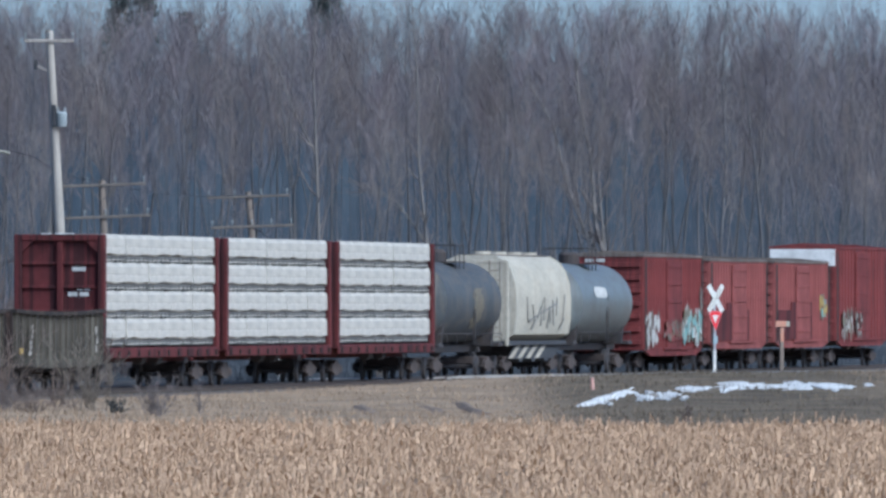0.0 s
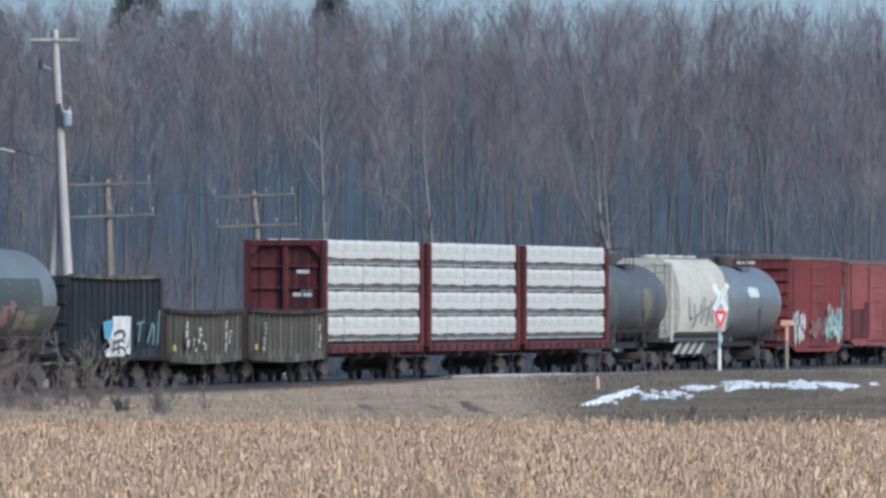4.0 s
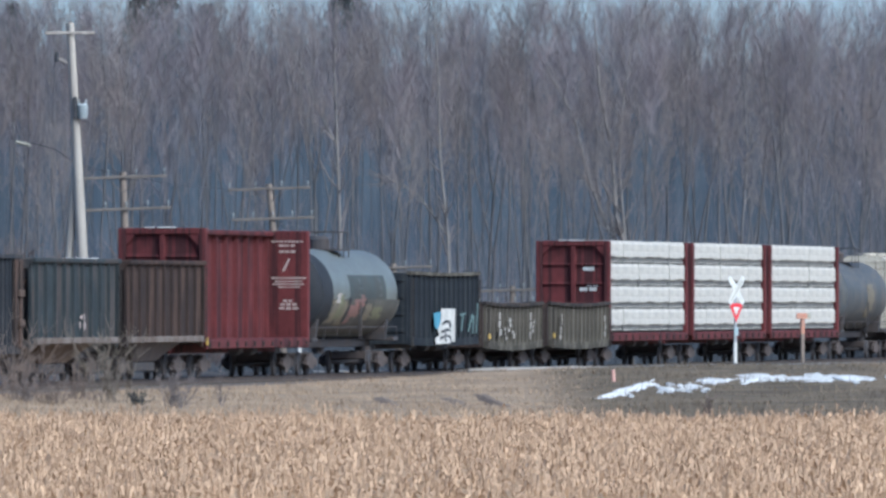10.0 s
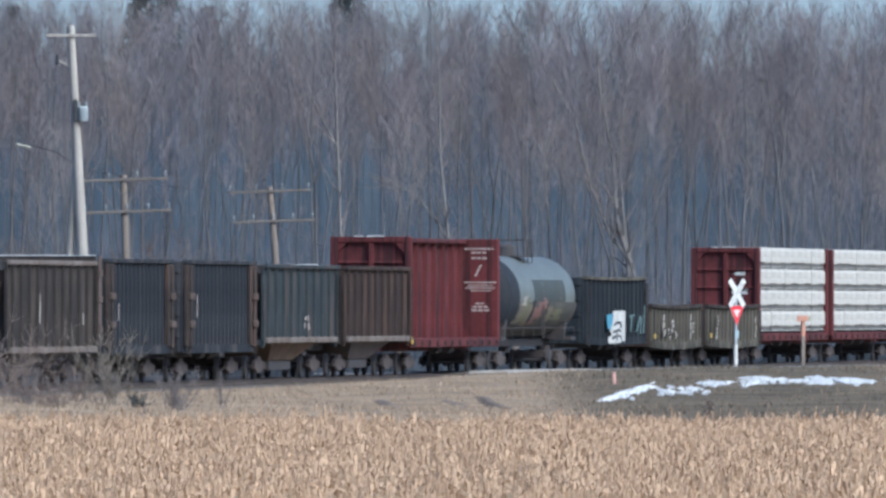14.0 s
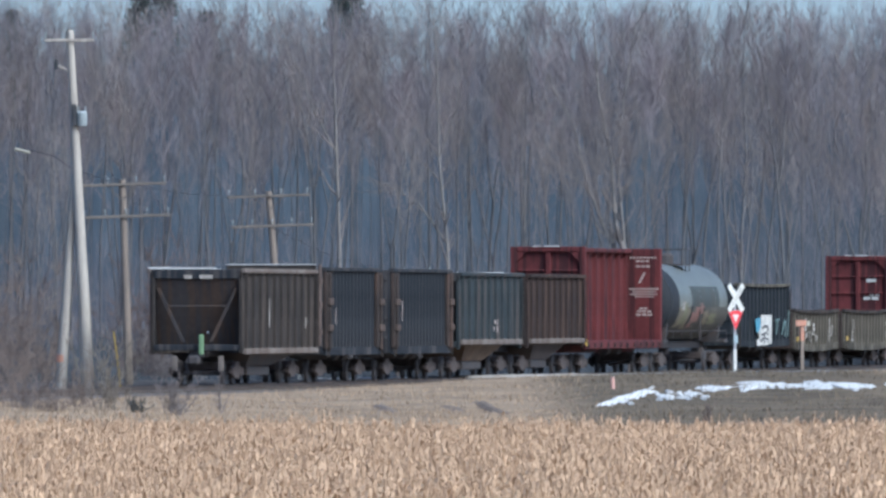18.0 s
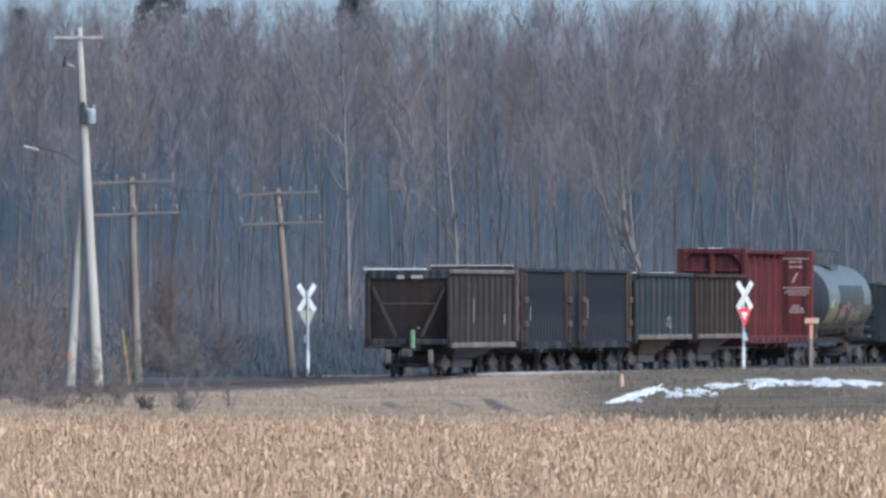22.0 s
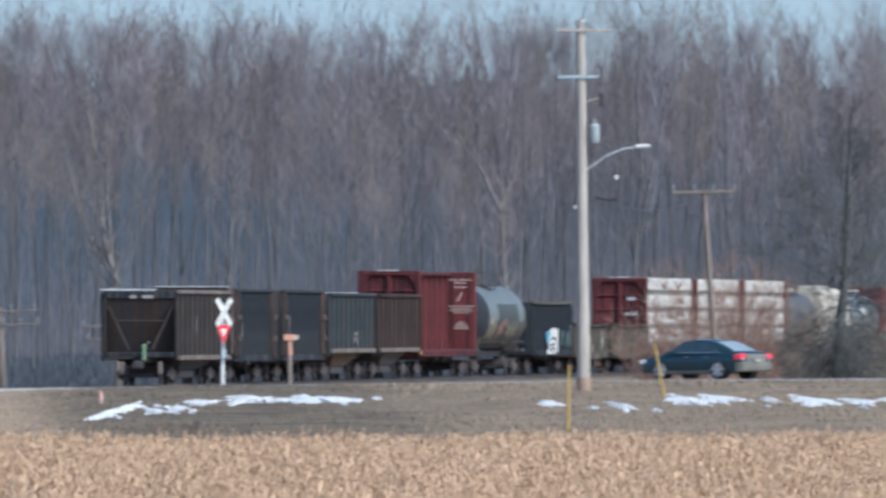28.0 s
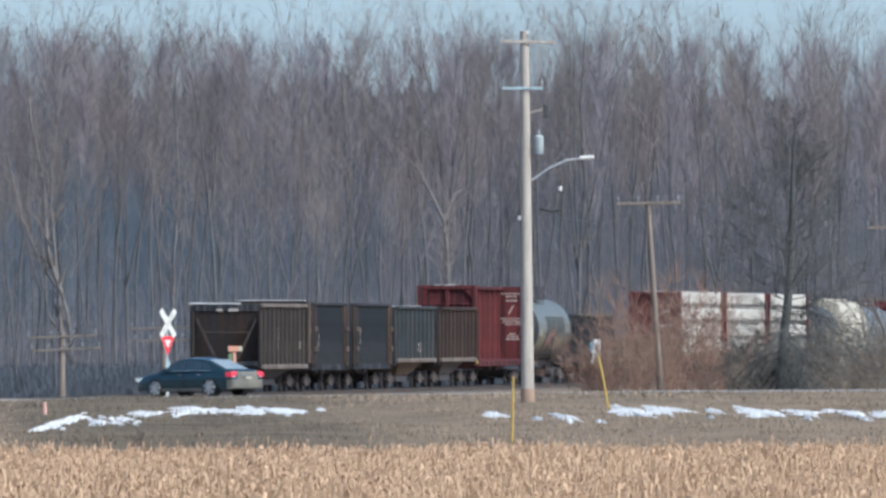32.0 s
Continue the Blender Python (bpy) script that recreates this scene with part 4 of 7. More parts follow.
    if tail:
        bars(car, "car_number", -0.55, height - 0.22, ((0, 0.55, 0.13, 0),), 0.0, P["pale"], "y", d=-1)
        bars(car, "car_number", 0.16, height - 0.22, ((0, 0.34, 0.13, 0),), 0.0, P["pale"], "y", d=-1)
        part("rear_marker", Shape().box(-0.30, -0.16, -0.28, -0.12, 0.85, 1.55, 0.03), P["green"], car, "green end-of-train marker")
        part("air_hose", Shape().tube([(-0.2, 0.3, 0.9), (-0.32, 0.3, 0.6), (-0.28, 0.25, 0.4)], 0.03, 6), P["iron"], car)
        for y in (-0.85, 0.75):
            part("sill_step", Shape().box(-0.12, 0.0, y - 0.09, y + 0.09, 0.48, 1.0, 0.02), P["sill"], car, "pale worn sill step")
        part("brake_wheel", Shape().tube([(-0.10, -0.4, 1.62), (-0.06, -0.4, 1.62)], 0.04, 14), P["steel"], car)
    return car


def gondola(name, label, length, height, side, ribs=12, zb=1.15, warp=0.0, sill=None, group="open cars", cap=None, rough_top=0.0):
    """Open gondola with outside posts, hollow inside."""
    car = thing(name, label, "gondola car", group)
    W = 1.48
    body = P[side]
    r = random.Random(int(length * 10))
    for y, d in ((-W, 1), (W, -1)):
        s = Shape()
        n = 12
        v, f = [], []
        for i in range(n + 1):
            x = 0.1 + (length - 0.2) * i / n
            dip = -warp * math.sin(math.pi * i / n) + warp * 0.25 * r.uniform(-1, 1)
            belly = -d * warp * 0.5 * math.sin(math.pi * i / n)
            for yy in (y, y + d * 0.05):
                v += [(x, yy + belly, zb - warp * 1.3 * math.sin(math.pi * i / n)), (x, yy + belly, height - 0.08 + dip)]
        for i in range(n):
            a, b = i * 4, i * 4 + 4
            f += [(a, b, b + 1, a + 1), (a + 2, a + 3, b + 3, b + 2), (a + 1, b + 1, b + 3, a + 3), (a, a + 2, b + 2, b)]
        f += [(0, 1, 3, 2), (n * 4, n * 4 + 2, n * 4 + 3, n * 4 + 1)]
        part("side_sheet", s.add(v, f), body, car)
        s = Shape()
        pts = [(length * i / n, y - d * 0.05 - d * warp * 0.5 * math.sin(math.pi * i / n), height - 0.04 - warp * math.sin(math.pi * i / n)) for i in range(n + 1)]
        s = loft([[(x, q - 0.09, z - 0.07), (x, q + 0.09, z - 0.07), (x, q + 0.09, z + 0.05), (x, q - 0.09, z + 0.05)] for x, q, z in pts])
        part("top_chord", s, P[cap or side], car)
        low = [(0.1 + (length - 0.2) * i / n, y - d * 0.05, zb - 0.08 - warp * 1.3 * math.sin(math.pi * i / n)) for i in range(n + 1)]
        s = loft([[(x, q - 0.05, z - 0.14), (x, q + 0.05, z - 0.14), (x, q + 0.05, z + 0.14), (x, q - 0.05, z + 0.14)] for x, q, z in low])
        part("side_sill", s, P[sill or side], car)
    rib = shared(("grib", side, height, zb), lambda: Shape().prism([(-0.09, 0.0), (-0.06, -0.09), (0.06, -0.09), (0.09, 0.0)], "z", zb - 0.1, height - 0.12).mesh("rib", body))
    for i in range(ribs):
        k = i / (ribs - 1)
        for y, rz in ((-W, 0), (W, 180)):
            o = part("rib", rib, None, car)
            bulge = warp * 0.5 * math.sin(math.pi * k)
            o.matrix_basis = pose(0.25 + (length - 0.5) * k, y + (-bulge if rz == 0 else bulge), -warp * 0.8 * math.sin(math.pi * k), 0, 0, rz)
    for x in (0.0, length - 0.12):
        s = Shape().box(x, x + 0.12, -W, W, zb - 0.2, height - 0.05, 0.02)
        for k in range(4):
            z = zb + (height - zb) * (k + 0.5) / 4
            s.box(x - 0.05 if x == 0 else x + 0.12, x if x == 0 else x + 0.17, -W + 0.1, W - 0.1, z - 0.07, z + 0.07, 0.02)
        part("end_wall", s, body, car)
    part("floor_plate", Shape().box(0.1, length - 0.1, -W, W, zb - 0.05, zb + 0.03), body, car)
    underframe(car, length, z=zb - 0.06)
    trucks(car, length)
    ladder(car, 0.35, -W - 0.16, zb - 0.3, height - 0.25, mat="olive")
    ladder(car, length - 0.35, -W - 0.16, zb - 0.3, height - 0.25, mat="olive")
    return car


def bulkhead(car, x, d, height):
    """Steel end wall: outer frame, mid post, rails and sunk panels."""
    W, z0 = 1.50, 1.1
    bh = part("bulkhead", Shape().box(x - 0.03, x + 0.03, -W + 0.1, W - 0.1, z0, height - 0.12), P["red"], car)
    for y in (-W, W - 0.24):
        part("side_post", Shape().box(x - 0.2, x + 0.2, y, y + 0.24, z0 - 0.1, height, 0.03), P["red"], bh)
    part("top_rail", Shape().box(x - 0.2, x + 0.2, -W + 0.24, W - 0.24, height - 0.22, height, 0.03), P["red"], bh)
    part("mid_post", Shape().box(x - 0.17, x + 0.17, -0.09, 0.09, z0, height - 0.22, 0.02), P["red"], bh)
    for z in (height - 0.95, height - 1.72, height - 2.5, height - 3.2):
        part("cross_rail", Shape().box(x - 0.12, x + 0.12, -W + 0.24, W - 0.24, z - 0.05, z + 0.05, 0.02), P["red"], bh)
    for q in (-1, 1):
        part("gusset", Shape().prism([(q * (W - 0.24), height - 0.22), (q * (W - 0.62), height - 0.22), (q * (W - 0.24), height - 0.62)], "x", x - 0.17, x + 0.17), P["red"], bh)
    return bh


def centerbeam(name, label, length, height, loaded, group, letters=False):
    """Flat car with end bulkheads and a middle wall; lumber stacked on both sides when loaded."""
    car = thing(name, label, "flat car", group)
    W = 1.47
    part("deck", Shape().box(0.1, length - 0.1, -W, W, 0.98, 1.16, 0.03), P["red"], car)
    for y in (-W - 0.03, W - 0.07):
        part("side_sill", Shape().box(0.2, length - 0.2, y, y + 0.10, 0.82, 1.14, 0.02), P["red"], car)
    k = 12
    winch = shared("winch", lambda: Shape().box(-0.10, 0.10, -W - 0.07, -W - 0.03, 0.88, 1.06, 0.01).mesh("strap_winch", P["olive"]))
    for i in range(k):
        part("strap_winch", winch, None, car).location = (0.8 + (length - 1.6) * i / (k - 1), 0, 0)
    a = bulkhead(car, 0.22, -1, height)
    b = bulkhead(car, length - 0.22, 1, height)
    part("middle_wall", Shape().box(0.4, length - 0.4, -0.05, 0.05, 1.16, height - 0.2), P["red"], car)
    part("top_beam", Shape().box(0.4, length - 0.4, -0.32, 0.32, height - 0.2, height - 0.02, 0.03), P["red"], car)
    post = shared(("cpost", height), lambda: Shape().prism([(-0.10, -0.05), (-0.07, -0.22), (0.07, -0.22), (0.10, -0.05)], "z", 1.16, height - 0.2).mesh("post", P["red"]))
    for i in range(10):
        for rz in (0, 180):
            o = part("post", post, None, car)
            o.matrix_basis = pose(1.2 + (length - 2.4) * i / 9, 0, 0, 0, 0, rz)
    underframe(car, length, z=0.98, mat="red")
    trucks(car, length, 2.3)
    if not loaded:
        part("yellow_marker", Shape().box(0.05, 0.25, -W - 0.09, -W - 0.03, 0.95, 1.22, 0.01), P["yellow"], car)
    if loaded:
        r = random.Random(int(length * 7) + loaded)
        n, tiers = 5, 4
        x0, x1 = 0.46, length - 0.46
        z0, tier = 1.20, (height - 0.0 - 1.20) / tiers
        shapes = []
        for kk in range(4):
            def bundle(kk=kk):
                q = random.Random(kk + 40)
                s = Shape()
                L, m = (x1 - x0) / n - 0.006, 14
                v, f, k = [], [], 9
                for i in range(m + 1):
                    x = L * i / m
                    y = -W + 0.09 + q.uniform(-0.003, 0.003)
                    t, lo = q.uniform(-0.035, 0.02), 0.06 * math.sin(x * 1.4 + kk) * math.sin(math.pi * i / m) + q.uniform(-0.02, 0.02)
                    mid = tier * 0.56 + q.uniform(-0.03, 0.03)
                    v += [(x, y + 0.03, 0.255 + lo * 0.7), (x, y - 0.005, 0.30 + lo * 0.5), (x, y, mid - 0.05), (x, y + 0.008, mid), (x, y + q.uniform(-0.002, 0.003), mid + 0.05),
                          (x, y, tier * 0.86), (x, y + 0.05, tier + t), (x, -0.34, tier + t), (x, -0.34, 0.17)]
                for i in range(m):
                    for j in range(k):
                        f.append((i * k + j, i * k + k + j, i * k + k + (j + 1) % k, i * k + (j + 1) % k))
                f += [tuple(range(k - 1, -1, -1)), tuple(range(m * k, m * k + k))]
                return s.add(v, f).mesh("lumber_pack", P["wrap"], False)
            shapes.append(shared(("bundle", kk, round(length, 1)), bundle))

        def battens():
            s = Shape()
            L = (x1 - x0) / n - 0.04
            # dark strip whose colour holds the gap's shade; the blocks below are spacers
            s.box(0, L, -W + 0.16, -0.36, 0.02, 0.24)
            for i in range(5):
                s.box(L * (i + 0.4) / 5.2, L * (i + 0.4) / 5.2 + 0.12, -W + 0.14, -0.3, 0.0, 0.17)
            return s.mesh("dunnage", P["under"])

        def flap():
            q = random.Random(77)
            s = Shape()
            L = (x1 - x0) / n - 0.04
            x = 0.0
            while x < L - 0.3:
                e = min(x + q.uniform(0.5, 1.3), L)
                z = 0.07 + q.uniform(-0.02, 0.02)
                s.box(x, e, -W + 0.10, -W + 0.13, z, z + q.uniform(0.025, 0.045))
                x = e + q.uniform(0.0, 0.12)
            return s.mesh("wrap_flap", P["wrap"])
        fl = shared(("flap", round(length, 1)), flap)
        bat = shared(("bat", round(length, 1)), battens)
        for t in range(tiers):
            for i in range(n):
                for rz in (0, 180):
                    m = pose(x0 + (x1 - x0) * (i + (1 if rz else 0)) / n + r.uniform(-0.02, 0.02) + (0.02 if rz == 0 else -0.02), r.uniform(-0.02, 0.02), z0 + tier * t, 0, 0, rz)
                    o = part("lumber_pack", shapes[r.randrange(4)], None, car, "white-wrapped pack of lumber")
                    o.matrix_basis = m
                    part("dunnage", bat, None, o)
                    part("wrap_flap", fl, None, o)
    else:
        xw = length - 0.43
        part("inner_sheet", Shape().box(xw, xw + 0.012, -1.46, 1.46, 1.16, height - 0.03), P["red"], b)
        for ya, za, rows in ((-1.38, height - 0.34, ((0.05, 1.15, 0.06, 0.08), (0.35, 0.6, 0.07, 0.06))), (-1.05, height - 0.68, ((0.0, 0.62, 0.09, 0),)),
                             (-1.42, height - 1.62, ((0, 1.25, 0.065, 0.06), (0.12, 1.0, 0.05, 0.05), (0.05, 1.15, 0.05, 0.05), (0.2, 0.8, 0.05, 0.04))),
                             (-1.10, height - 2.42, ((0.15, 0.36, 0.07, 0.05), (0.0, 0.62, 0.08, 0.05), (-0.05, 0.72, 0.09, 0.04)))):
            bars(b, "lettering", ya, za, rows, xw, P["letter"], "y", d=-1)
        part("lettering", Shape().prism([(-0.66, height - 1.42), (-0.56, height - 1.42), (-0.80, height - 0.98), (-0.88, height - 0.98)], "x", xw - 0.006, xw), P["letter"], b)
    s = Shape()
    s.box(-0.02, 0.30, -0.45, 0.15, height - 0.005, height + 0.035, 0.01)
    s.box(0.02, 0.36, 0.3, 0.6, height - 0.005, height + 0.03, 0.01)
    part("snow_on_top", s, M["snow"], car, "thin snow on the bulkhead top")
    if loaded:
        bars(a, "lettering", -1.05, height - 0.92, ((0.2, 0.4, 0.09, 0.05), (0.2, 0.55, 0.14, 0.55), (0.05, 0.5, 0.08, 0.05), (0.1, 0.75, 0.14, 0)), 0.175, P["white"], "y", d=-1)
    return car


def tank_car(name, label, length, top, radius, shell, group="tank cars", cap=None):
    car = thing(name, label, "tank car", group)
    zc = top - radius
    x0, x1 = 0.75, length - 0.75
    prof = [(x0, 0.12), (x0 + 0.06, 0.45), (x0 + 0.22, 0.78), (x0 + 0.45, 0.93), (x0 + 0.75, 1.0), (x1 - 0.75, 1.0), (x1 - 0.45, 0.93), (x1 - 0.22, 0.78), (x1 - 0.06, 0.45), (x1, 0.12)]
    n = len(prof)
    s = Shape().tube([(x, 0, zc) for x, k in prof[4:6]], radius, 36, caps=False)
    tank = part("tank_shell", s, P[shell], car, smooth=True)
    for sl, nm in ((prof[:5], "near"), (prof[5:], "far")):
        part("tank_head", Shape().tube([(x, 0, zc) for x, k in sl], [k * radius for x, k in sl], 36), P[cap or shell], car, smooth=True)
    for k in range(1, 4):
        x = x0 + (x1 - x0) * k / 4
        part("weld_band", Shape().tube([(x - 0.05, 0, zc), (x + 0.05, 0, zc)], radius + 0.012, 36, caps=False), P[shell], tank, smooth=True)
    xm = length * 0.5
    part("manway", Shape().tube([(xm, 0, top - 0.1), (xm, 0, top + 0.36), (xm, 0, top + 0.46)], [0.42, 0.42, 0.30], 16), P["iron"], car)
    s = Shape()
    for y in (-0.95, 0.95):
        s.tube([(xm - 1.1, y, top + 0.62), (xm + 1.1, y, top + 0.62)], 0.025, 5)
        for x in (xm - 1.1, xm, xm + 1.1):
            s.tube([(x, y, top - 0.28), (x, y, top + 0.62)], 0.022, 5)
    for x in (xm - 1.1, xm + 1.1):
        s.tube([(x, -0.95, top + 0.62), (x, 0.95, top + 0.62)], 0.022, 5)
    part("safety_rail", s, P["iron"], car)
    part("platform", Shape().box(xm - 1.15, xm + 1.15, -1.0, 1.0, top - 0.06, top + 0.0), P["iron"], car)
    for x in (0.15, length - 1.3):
        part("end_platform", Shape().box(x, x + 1.15, -1.4, 1.4, 1.0, 1.14, 0.02), P["iron"], car)
    part("side_sill", Shape().box(0.2, length - 0.2, -0.35, 0.35, 0.78, 1.06, 0.02), P["iron"], car)
    for x in (2.0, length - 2.0):
        part("saddle", Shape().prism([(-1.2, 1.06), (1.2, 1.06), (1.35, zc - 0.5), (-1.35, zc - 0.5)], "x", x - 0.2, x + 0.2), P["iron"], car)
    s = Shape().tube([(0.3, -1.36, 1.5), (length - 0.3, -1.36, 1.5)], 0.02, 5)
    for k in range(8):
        x = 0.3 + (length - 0.6) * k / 7
        s.tube([(x, -1.36, 1.1), (x, -1.36, 1.5)], 0.016, 5)
    part("handrail", s, P["iron"], car)
    ladder(car, xm, -radius * 0.985, 1.1, zc + 0.3)
    trucks(car, length, 1.9)
    part("bottom_valve", Shape().tube([(xm, 0, 0.55), (xm, 0, 1.3)], 0.22, 10), P["iron"], car)
    return car, tank, zc


def on_shell(tank, name, x0, x1, a0, a1, zc, radius, mat, label="", jag=0.0, seed=1):
    """A painted patch on a tank's right side; angles in degrees down from the top."""
    r = random.Random(seed)
    s, n = Shape(), 10
    v, f = [], []
    for i in range(n + 1):
        j0, j1 = r.uniform(-jag, jag), r.uniform(-jag, jag)
        a = radians(a0 + (a1 - a0) * i / n)
        for x in (x0 + j0, x1 + j1):
            for rr in (radius + 0.002, radius + 0.008):
                v.append((x, -math.sin(a) * rr, zc + math.cos(a) * rr))
    for i in range(n):
        p, q = i * 4, i * 4 + 4
        f += [(p + 1, q + 1, q + 3, p + 3), (p, p + 2, q + 2, q), (p, q, q + 1, p + 1), (p + 2, p + 3, q + 3, q + 2)]
    f += [(0, 1, 3, 2), (n * 4, n * 4 + 2, n * 4 + 3, n * 4 + 1)]
    return part(name, s.add(v, f), mat, tank, label)


def covered_hopper(length, top):
    car = thing("covered_hopper_car", "cream covered hopper car with rounded sides and dark scrawl", "hopper car")
    half = [(0.62, 1.0), (1.45, 1.45), (1.55, 2.1), (1.56, 2.8), (1.50, 3.4), (1.36, 3.9), (1.12, 4.25), (0.75, top - 0.22)]
    outline = [(-y, z) for y, z in half] + [(y, z) for y, z in reversed(half)]
    part("body", Shape().prism(outline, "x", 1.3, length - 0.5), P["cream"], car, smooth=True)
    for x in (1.18, length - 0.5):
        part("end_rim", Shape().prism([(y * 1.02, 1.0 + (z - 1.0) * 1.01) for y, z in outline], "x", x, x + 0.12), P["cream"], car)
    s = Shape()
    for q in (-1, 1):
        s.box(0.15, 0.35, q * 1.35 - 0.07, q * 1.35 + 0.07, 1.0, 4.3, 0.02)
    s.box(0.15, 0.35, -1.35, 1.35, 4.2, 4.35, 0.02)
    part("end_frame", s, P["cream"], car)
    ladder(car, 0.12, -0.9, 1.0, 4.3, along="y", mat="sill")
    part("roof_walk", Shape().box(1.5, length - 0.7, -0.62, 0.62, top - 0.22, top - 0.16), P["sill"], car)
    for k in range(4):
        x = 2.4 + (length - 4.2) * k / 3
        part("hatch", Shape().tube([(x, 0, top - 0.22), (x, 0, top - 0.04)], 0.40, 16), P["cream"], car)
    part("side_sill", Shape().box(0.2, length - 0.2, -1.36, 1.36, 1.02, 1.20, 0.02), P["ink"], car)
    for k in range(3):
        x = length * (0.30 + 0.21 * k)
        ch = part("discharge_chute", Shape().prism([(x - 1.5, 1.0), (x + 1.5, 1.0), (x + 0.4, 0.38), (x - 0.4, 0.38)], "y", -1.2, 1.2), P["ink"], car)
    for j in range(4):
        xx = 1.6 + j * 2.3
        part("hazard_stripe", Shape().prism([(xx, 0.52), (xx + 1.0, 0.52), (xx + 3.2, 1.02), (xx + 2.2, 1.02)], "y", -1.24, -1.22), P["cream"], car, "cream slanted stripe")
    part("skirt", Shape().prism([(1.4, 0.5), (length - 3.0, 0.5), (length - 0.6, 1.02), (3.4, 1.02)], "y", -1.22, -1.18), P["ink"], car, "black skirt panel")
    r = random.Random(9)
    for k in range(12):
        x, z = 4.4 + k * 0.85, 2.0 + r.uniform(-0.35, 0.3)
        w = r.uniform(0.10, 0.2)
        lean = r.uniform(-0.5, 1.4)
        h = r.uniform(0.3, 1.0)
        s = Shape().prism([(x, z), (x + w, z - 0.05), (x + lean + w, z + h), (x + lean, z + h + 0.05)], "y", -1.583 - 0.0004 * k, -1.56)
        part("graffiti_stroke", s, P["scrawl"], car, "black sprayed stroke")
    for x, z, w in ((4.8, 1.95, 3.6), (8.6, 2.3, 3.8)):
        part("graffiti_stroke", Shape().prism([(x, z), (x + w, z + 0.35), (x + w, z + 0.41), (x, z + 0.07)], "y", -1.59, -1.56), P["scrawl"], car)
    underframe(car, length)
    trucks(car, length)
    return car


def boxcar(name, label, length, height, colour, door=(0.38, 0.62), zb=1.0, roof="sill", group="boxcars", ribs=16, end_white=False):
    car = thing(name, label, "boxcar", group)
    W = 1.50
    body = P[colour]
    part("body", Shape().box(0.25, length - 0.25, -W, W, zb, height - 0.18, 0.03), body, car)
    n = 12
    rf = [(-W - 0.04, height - 0.22), (W + 0.04, height - 0.22), (W + 0.04, height - 0.14), (0, height), (-W - 0.04, height - 0.14)]
    roof_ob = part("roof", Shape().prism(rf, "x", 0.2, length - 0.2), P[roof], car, "pale dusty metal roof")
    for k in range(n):
        x = 0.4 + (length - 0.8) * k / (n - 1)
        part("roof_seam", Shape().prism([(-W, height - 0.13), (0, height + 0.012), (W, height - 0.13), (W, height - 0.10), (0, height + 0.04), (-W, height - 0.10)], "x", x - 0.03, x + 0.03), P[roof], roof_ob)
    rib = shared(("brib", colour, height, zb), lambda: Shape().prism([(-0.05, 0), (-0.035, -0.05), (0.035, -0.05), (0.05, 0)], "z", zb + 0.1, height - 0.25).mesh("rib", body))
    for i in range(ribs):
        k = i / (ribs - 1)
        if door[0] - 0.01 < k < door[1] + 0.01:
            continue
        for y, rz in ((-W, 0), (W, 180)):
            part("rib", rib, None, car).matrix_basis = pose(0.45 + (length - 0.9) * k, y, 0, 0, 0, rz)
    xa, xb = length * door[0], length * door[1]
    d = part("door", Shape().box(xa, xb, -W - 0.09, -W - 0.02, zb + 0.12, height - 0.35, 0.02), body, car)
    for k in range(5):
        z = zb + 0.5 + (height - zb - 1.1) * k / 4
        part("door_rib", Shape().box(xa + 0.1, xb - 0.1, -W - 0.12, -W - 0.08, z - 0.05, z + 0.05, 0.01), body, d)
    part("door_track", Shape().box(xa - (xb - xa) * 0.2, xb + (xb - xa) * 0.6, -W - 0.1, -W, zb + 0.02, zb + 0.12, 0.01), body, car)
    for x, q in ((0.25, -1), (length - 0.25, 1)):
        s = Shape()
        for k in range(7):
            z = zb + 0.35 + (height - zb - 0.9) * k / 6
            s.box(min(x, x + q * 0.09), max(x, x + q * 0.09), -W + 0.12, W - 0.12, z - 0.12, z + 0.12, 0.04)
        part("end_corrugation", s, body, car)
    if end_white:
        part("end_panel", Shape().box(0.10, 0.16, -W, W, height - 1.0, height - 0.24, 0.02), M["snow"], car, "white upper end panel")
    ladder(car, 0.5, -W - 0.07, zb, height - 0.3, mat="iron")
    ladder(car, length - 0.5, -W - 0.07, zb, height - 0.3, mat="iron")
    for y in (-W - 0.02, W - 0.1):
        part("side_sill", Shape().prism([(0.3, zb + 0.02), (length - 0.3, zb + 0.02), (length - 2.2, zb - 0.22), (2.2, zb - 0.22)], "y", y, y + 0.12), body, car)
    underframe(car, length)
    trucks(car, length)
    return car


def tag(car, x0, x1, z0, z1, y, paints, seed, n=7):
    """Sprayed lettering: overlapping ragged strokes, one part a paint."""
    r = random.Random(seed)
    for k, mat in enumerate(paints):
        s = Shape()
        for i in range(2 * n):
            i = i * 0.5
            cx = x0 + (x1 - x0) * (i + r.uniform(0.1, 0.9)) / n
            cz = z0 + (z1 - z0) * r.uniform(0.2, 0.8)
            w, h = (x1 - x0) / n * r.uniform(0.2, 0.6), (z1 - z0) * r.uniform(0.08, 0.34)
            m = r.randint(5, 8)
            pts = [(cx + w * math.cos(a) * r.uniform(0.5, 1.15), cz + h * math.sin(a) * r.uniform(0.5, 1.15)) for a in [q * 2 * math.pi / m + 0.3 for q in range(m)]]
            o = y - 0.004 * k - 0.0004 * i
            s.prism(pts, "y", o - 0.004, o)
        tagged(part("graffiti", s, P[mat], car), kind="stuff")


TRAIN = []                       # (car, metres from the track's mark to its rear end)


